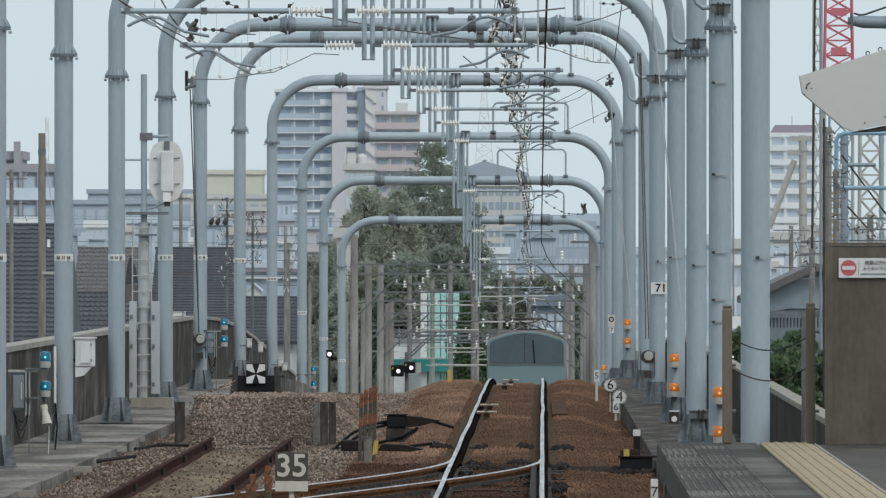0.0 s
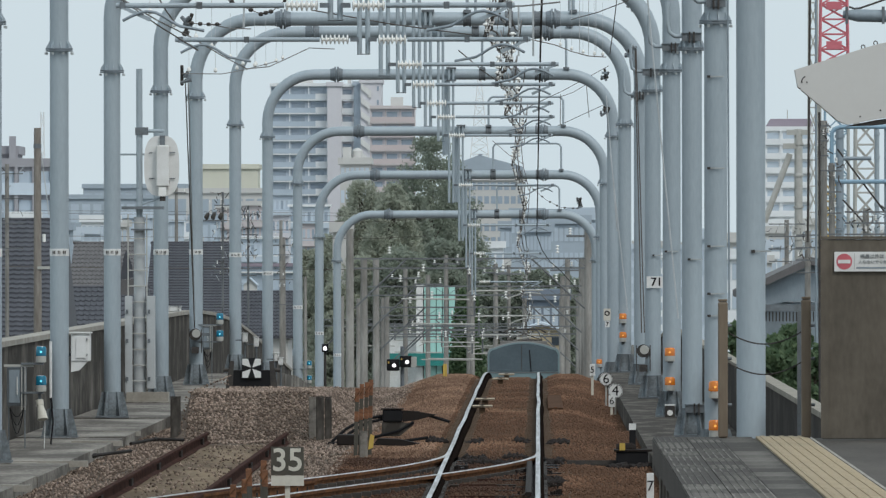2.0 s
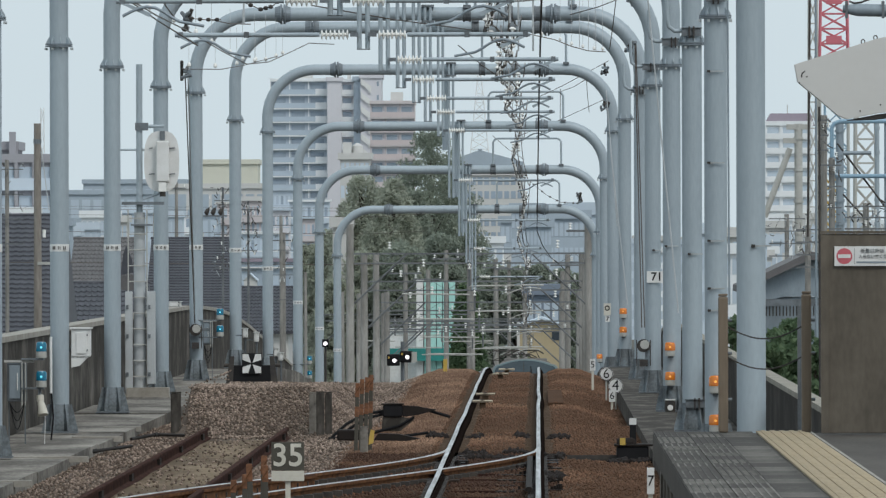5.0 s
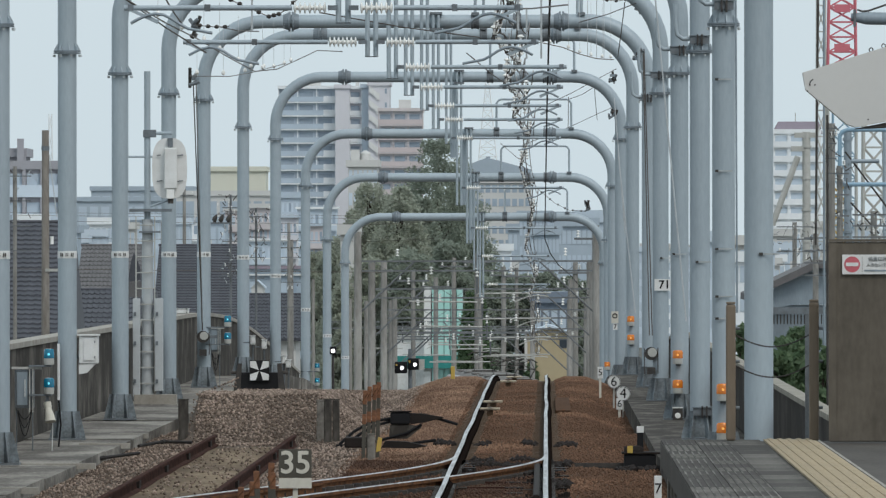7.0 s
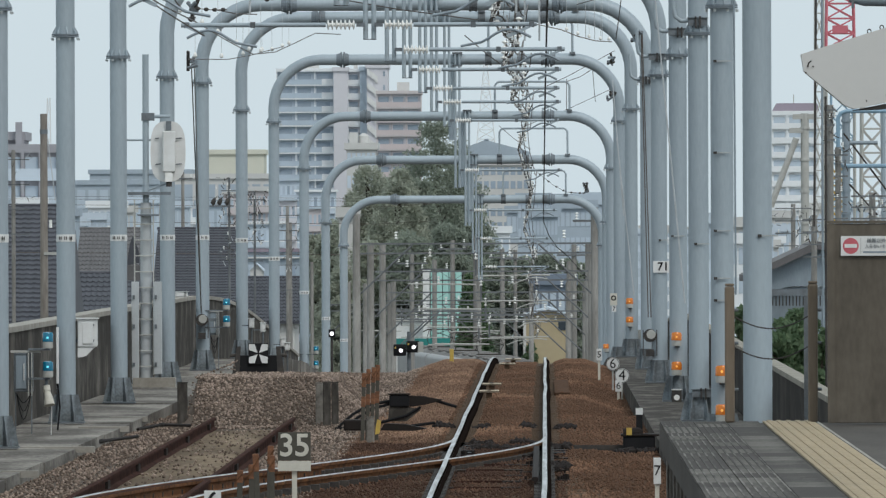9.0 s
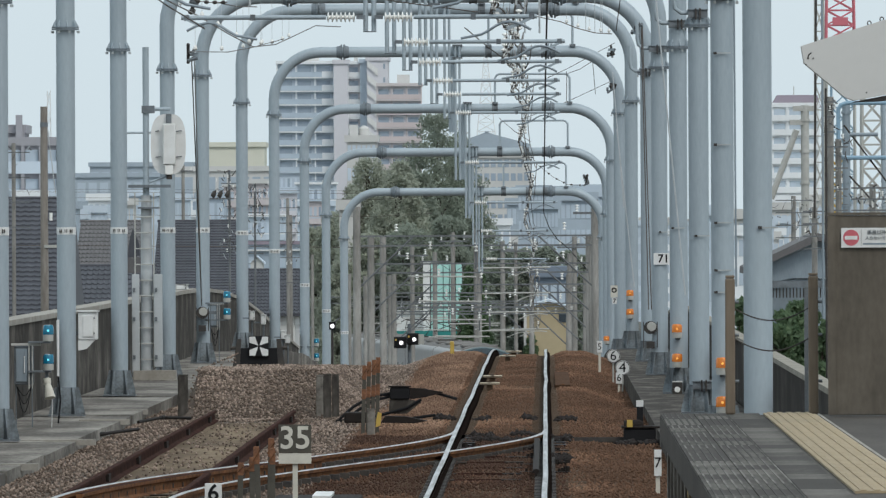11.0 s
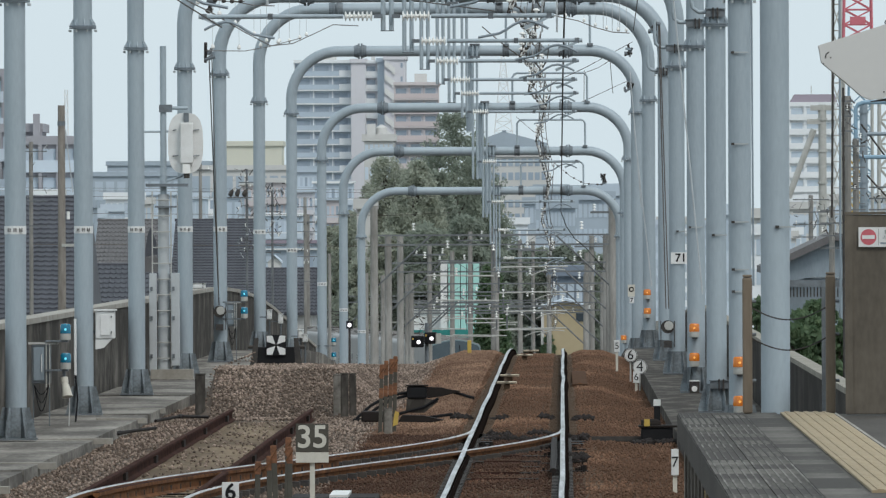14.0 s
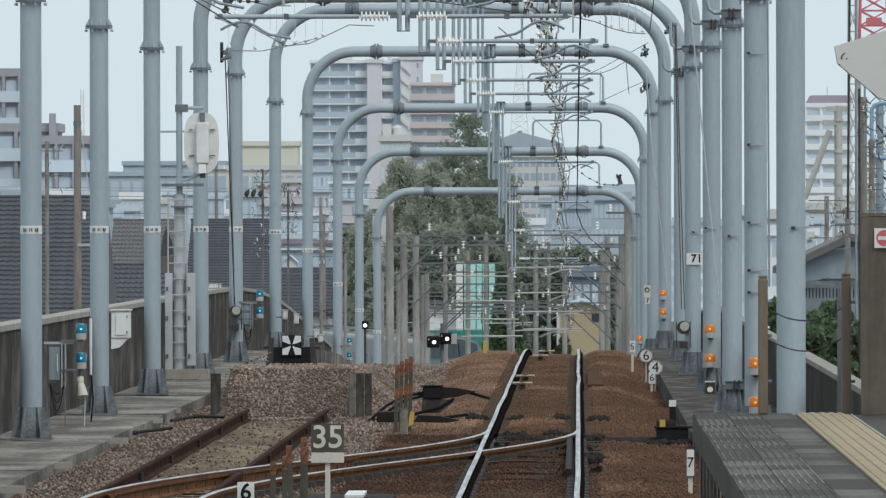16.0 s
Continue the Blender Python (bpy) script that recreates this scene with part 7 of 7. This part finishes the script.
def lattice(name, x, y, z0, z1, w0, w1, mat, label, category, bays, r=0.05, rungs=True, base=None):
    """A four-legged lattice tower with braces on each bay."""
    ob = thing(name, x, y, z0, label, category)
    h = z1 - z0
    at = lambda i, a, b: Vector((a * (w0 + (w1 - w0) * i / bays) / 2, b * (w0 + (w1 - w0) * i / bays) / 2, h * i / bays))
    for a in (-1, 1):
        for b in (-1, 1):
            part("leg", tube(bmesh.new(), (at(0, a, b), at(bays, a, b)), r * 1.4, 5), mat, ob)
            part("lower_leg", tube(bmesh.new(), (at(0, a, b) - Vector((0, 0, z0 + 14)), at(0, a, b) - Vector((0, 0, 0.01))), r * 1.4, 5), base or mat, ob)
    for i in range(bays):
        for (a, b), (c, d) in (((-1, -1), (1, -1)), ((1, -1), (1, 1)), ((1, 1), (-1, 1)), ((-1, 1), (-1, -1))):
            part("brace", tube(bmesh.new(), (at(i, a, b), at(i + 1, c, d)), r, 4), mat, ob)
            part("brace", tube(bmesh.new(), (at(i, c, d), at(i + 1, a, b)), r, 4), mat, ob)
            if rungs:
                part("strut", tube(bmesh.new(), (at(i, a, b), at(i, c, d)), r, 4), mat, ob)
    return ob


lattice("transmission_tower", -16.800, 3200, 27.360, 51.040, 5.440, 0.960, M_TOWER_L, "pale lattice transmission tower in the haze", "pylon", 9, 0.12)
lattice("transmission_tower", -131.850, 3000, 10.810, 39.610, 1.500, 0.750, M_TOWER_L, "thin pale lattice tower in the haze", "pylon", 6, 0.1)
cr = lattice("crane_boom", 10.962, 420, 9.490, 13.375, 1.050, 0.924, M_RED, "red lattice crane boom at a building site", "crane", 7, 0.035, True, M_PALE)
for z in (15, 85):
    part("sign_panel", boxed(-0.3, 0.28, -0.58, -0.54, 9.490 * -1 + EYE - (z - 441) * 0.021, 9.490 * -1 + EYE - (z - 455) * 0.021), M_RED, cr, "bright red panel")
lattice("site_tower", 10.428, 430, 2.022, 12.988, 0.387, 0.301, M_PALE, "pale lattice hoist mast at a building site", "mast", 11, 0.03)
lattice("site_tower", 11.572, 440, 2.010, 8.060, 1.012, 0.880, M_BLUE, "blue lattice site tower", "mast", 7, 0.028)
lattice("site_tower", 10.320, 400, 2.060, 5.060, 0.680, 0.600, M_YELLOW, "yellow lattice piling rig", "rig", 4, 0.035)
lattice("site_tower", 13.005, 450, 1.998, 7.735, 0.900, 0.810, M_PALE, "cream lattice site tower", "mast", 6, 0.05)


def frame_mast(px, y, zt, zb, r, mat, label):
    k = y / 20000
    ob = thing("steel_mast", (px - 962) * k, y, EYE - (zb - 455) * k, label, "mast", "site masts")
    h = (zb - zt) * k
    part("shaft", tube(bmesh.new(), ((0, 0, -(EYE - (zb - 455) * k) - 12.5), (0, 0, h)), r, 10), mat, ob, "", True)
    for j in range(5):
        part("collar", tube(bmesh.new(), ((0, 0, h * (j + 0.5) / 5), (0, 0, h * (j + 0.5) / 5 + 0.06)), r * 1.25, 10), mat, ob)
    return ob


m = frame_mast(1421, 330, 240, 520, 0.12, M_PALE, "cream steel mast with a raking strut")
part("raking_strut", tube(bmesh.new(), ((-1.0, 0, 1.9), (-0.25, 0, 3.9)), 0.09, 8), M_PALE, m)
part("head_beam", boxed(-0.35, 0.35, -0.1, 0.1, 4.45, 4.6), M_PALE, m)
part("head_beam", boxed(-0.45, 0.0, -0.1, 0.1, 4.05, 4.2), M_PALE, m)
frame_mast(1494, 250, 235, 440, 0.09, M_PIPE2, "grey steel mast with fittings")
frame_mast(1560, 240, 230, 440, 0.05, M_PIPE, "thin blue-grey steel mast with collars")
frame_mast(1458, 150, 210, 470, 0.016, M_DARK, "thin dark service pole with clips")
frame_mast(1452, 200, -10, 330, 0.02, M_PIPE2, "thin grey stay tube")
hf = thing("guard_hoop", 6.474, 230, 2.732, "pale blue rounded pipe frame behind the barrier", "frame")
k = 230 / 20000
pts = [((x - 1525) * k, 0, (440 - z) * k) for x, z in ((1600, 236), (1495, 236), (1484, 240), (1480, 248), (1480, 322), (1484, 330), (1495, 333), (1600, 333))]
part("hoop", tube(bmesh.new(), pts, 0.045, 8), M_BLUE, hf, "", True)
part("post", tube(bmesh.new(), ((0.6, 0.06, -15.3), (0.6, 0.06, (440 - 236) * k)), 0.05, 8), M_PIPE2, hf)
part("crossbar", tube(bmesh.new(), (((1500 - 1525) * k, 0, (440 - 292) * k), ((1550 - 1525) * k, 0, (440 - 292) * k)), 0.04, 8), M_PIPE2, hf)
part("diagonal", tube(bmesh.new(), (((1490 - 1525) * k, 0.1, (440 - 275) * k), ((1580 - 1525) * k, 0.1, (440 - 395) * k)), 0.02, 6), M_DARK, hf)
part("diagonal", tube(bmesh.new(), (((1500 - 1525) * k, 0.2, (440 - 365) * k), ((1550 - 1525) * k, 0.2, (440 - 420) * k)), 0.02, 6), M_DARK, hf)


# overhead service poles with fittings in front of the houses
def service_cluster(px, y, zt, zb, n, spread, seed):
    k = y / 20000
    rng = random.Random(seed)
    ob = thing("service_pole", (px - 962) * k, y, EYE - (zb - 455) * k, "utility pole crowded with cables, clamps and insulators", "utility pole", "service poles")
    h = (zb - zt) * k
    part("shaft", tube(bmesh.new(), ((0, 0, -(EYE - (zb - 455) * k) - 12.5), (0, 0, h)), 0.035 if n > 50 else 0.06, 8), M_STEELFAR if n > 50 else M_OLDCONC, ob, "", True)
    for i in range(n):
        a = Vector((rng.uniform(-spread, spread), -0.15, h * (1 - 0.55 * rng.random() ** 1.3)))
        b = a + Vector((rng.uniform(-0.12, 0.12), 0, rng.uniform(-0.2, 0.08)))
        part("fitting", tube(bmesh.new(), (a, b), rng.choice((0.007, 0.010, 0.014)), 5), rng.choice((M_DARK, M_DARK, M_WIRE, M_FLANGE, M_LIGHTWIRE)), ob)
        if i % 5 == 0:
            part("insulator", ribbed(bmesh.new(), b, b + Vector((0, 0, 0.11)), 0.010, 0.025, 3), M_CHINA, ob, "white insulator")
    for j in range(4):
        z = h * (0.25 + 0.22 * j)
        part("crossarm", boxed(-spread * 0.8, spread * 0.8, -0.2, -0.16, z, z + 0.03), M_STEELFAR, ob)


service_cluster(402, 330, 350, 620, 74, 0.3, 1)
service_cluster(447, 340, 375, 540, 74, 0.32, 2)
fc = thing("fuse_cutouts", -9.45, 329.7, 3.60, "three black fuse cut-outs hung on a pole crossarm", "fuse cut-out")
part("crossarm", boxed(-0.35, 0.35, -0.03, 0.03, -0.16, -0.12), M_STEELFAR, fc)
for x in (-0.24, -0.05, 0.16):
    part("cut_out", tube(bmesh.new(), ((x, 0, -0.12), (x - 0.02, 0, -0.05), (x + 0.02, 0, 0.04), (x + 0.06, 0, 0.10)), [0.03, 0.075, 0.06, 0.015], 10), M_DARK, fc, "", True)
    part("lead", tube(bmesh.new(), ((x + 0.06, 0, 0.10), (x + 0.12, 0, 0.16), (x + 0.2, 0, 0.08)), 0.008, 5), M_DARK, fc)
service_cluster(505, 420, 400, 600, 40, 0.6, 3)
service_cluster(20, 330, 300, 500, 16, 0.6, 4)
service_cluster(1400, 300, 400, 500, 26, 0.6, 5)
service_cluster(1540, 210, 380, 470, 26, 0.5, 6)
service_cluster(1437, 230, 420, 520, 16, 0.3, 7)
service_cluster(1466, 205, 225, 345, 20, 0.1, 8)
service_cluster(1480, 215, 300, 470, 22, 0.22, 9)
for z, y in ((380, 900), (395, 700), (425, 600), (480, 430), (385, 800)):
    wire("town_wire", [(-54.100 * y / 1000, y, EYE - (z - 455) * y / 20000), (-15 * y / 1000, y, EYE - (z + 8 - 455) * y / 20000), (-20 * y / 1000 + 0.01 * y, y, EYE - (z + 3 - 455) * y / 20000)], 0.012, M_WIRE, "thin town cable strung over the roofs")


# ---- movement ----
def line_at(d):
    """A place on the train's way d metres up the line: straight over the crest, then bending away to the left, downhill."""
    R, start = 1350.0, 488.0
    if d < start:
        return TRACK, d, 0.0
    a = (d - start) / R
    return TRACK - R * (1 - math.cos(a)), start + R * math.sin(a), a


def motions():
    L = 20.0
    run = [(0, 391), (4, 454), (8, 519), (10, 556), (11.4, 579), (12.5, 591), (13.5, 602), (14.5, 612), (15.2, 616), (16, 618)]  # seconds, metres: fitted to where the rear end stands in the camera's view
    for k, car in enumerate(train):
        rows = []
        for i in range(33):
            t = i * 0.5
            d = float(np.interp(t, [r[0] for r in run], [r[1] for r in run])) + L * k
            x, y, a = line_at(d)
            x2, y2, a2 = line_at(d + 10)
            slope = math.degrees(math.atan((fall(y + 10) - fall(y)) / 10))
            rows.append((t, pose(x, y, fall(y), slope, 0, math.degrees(a2))))
        walk(car, rows)


motions()
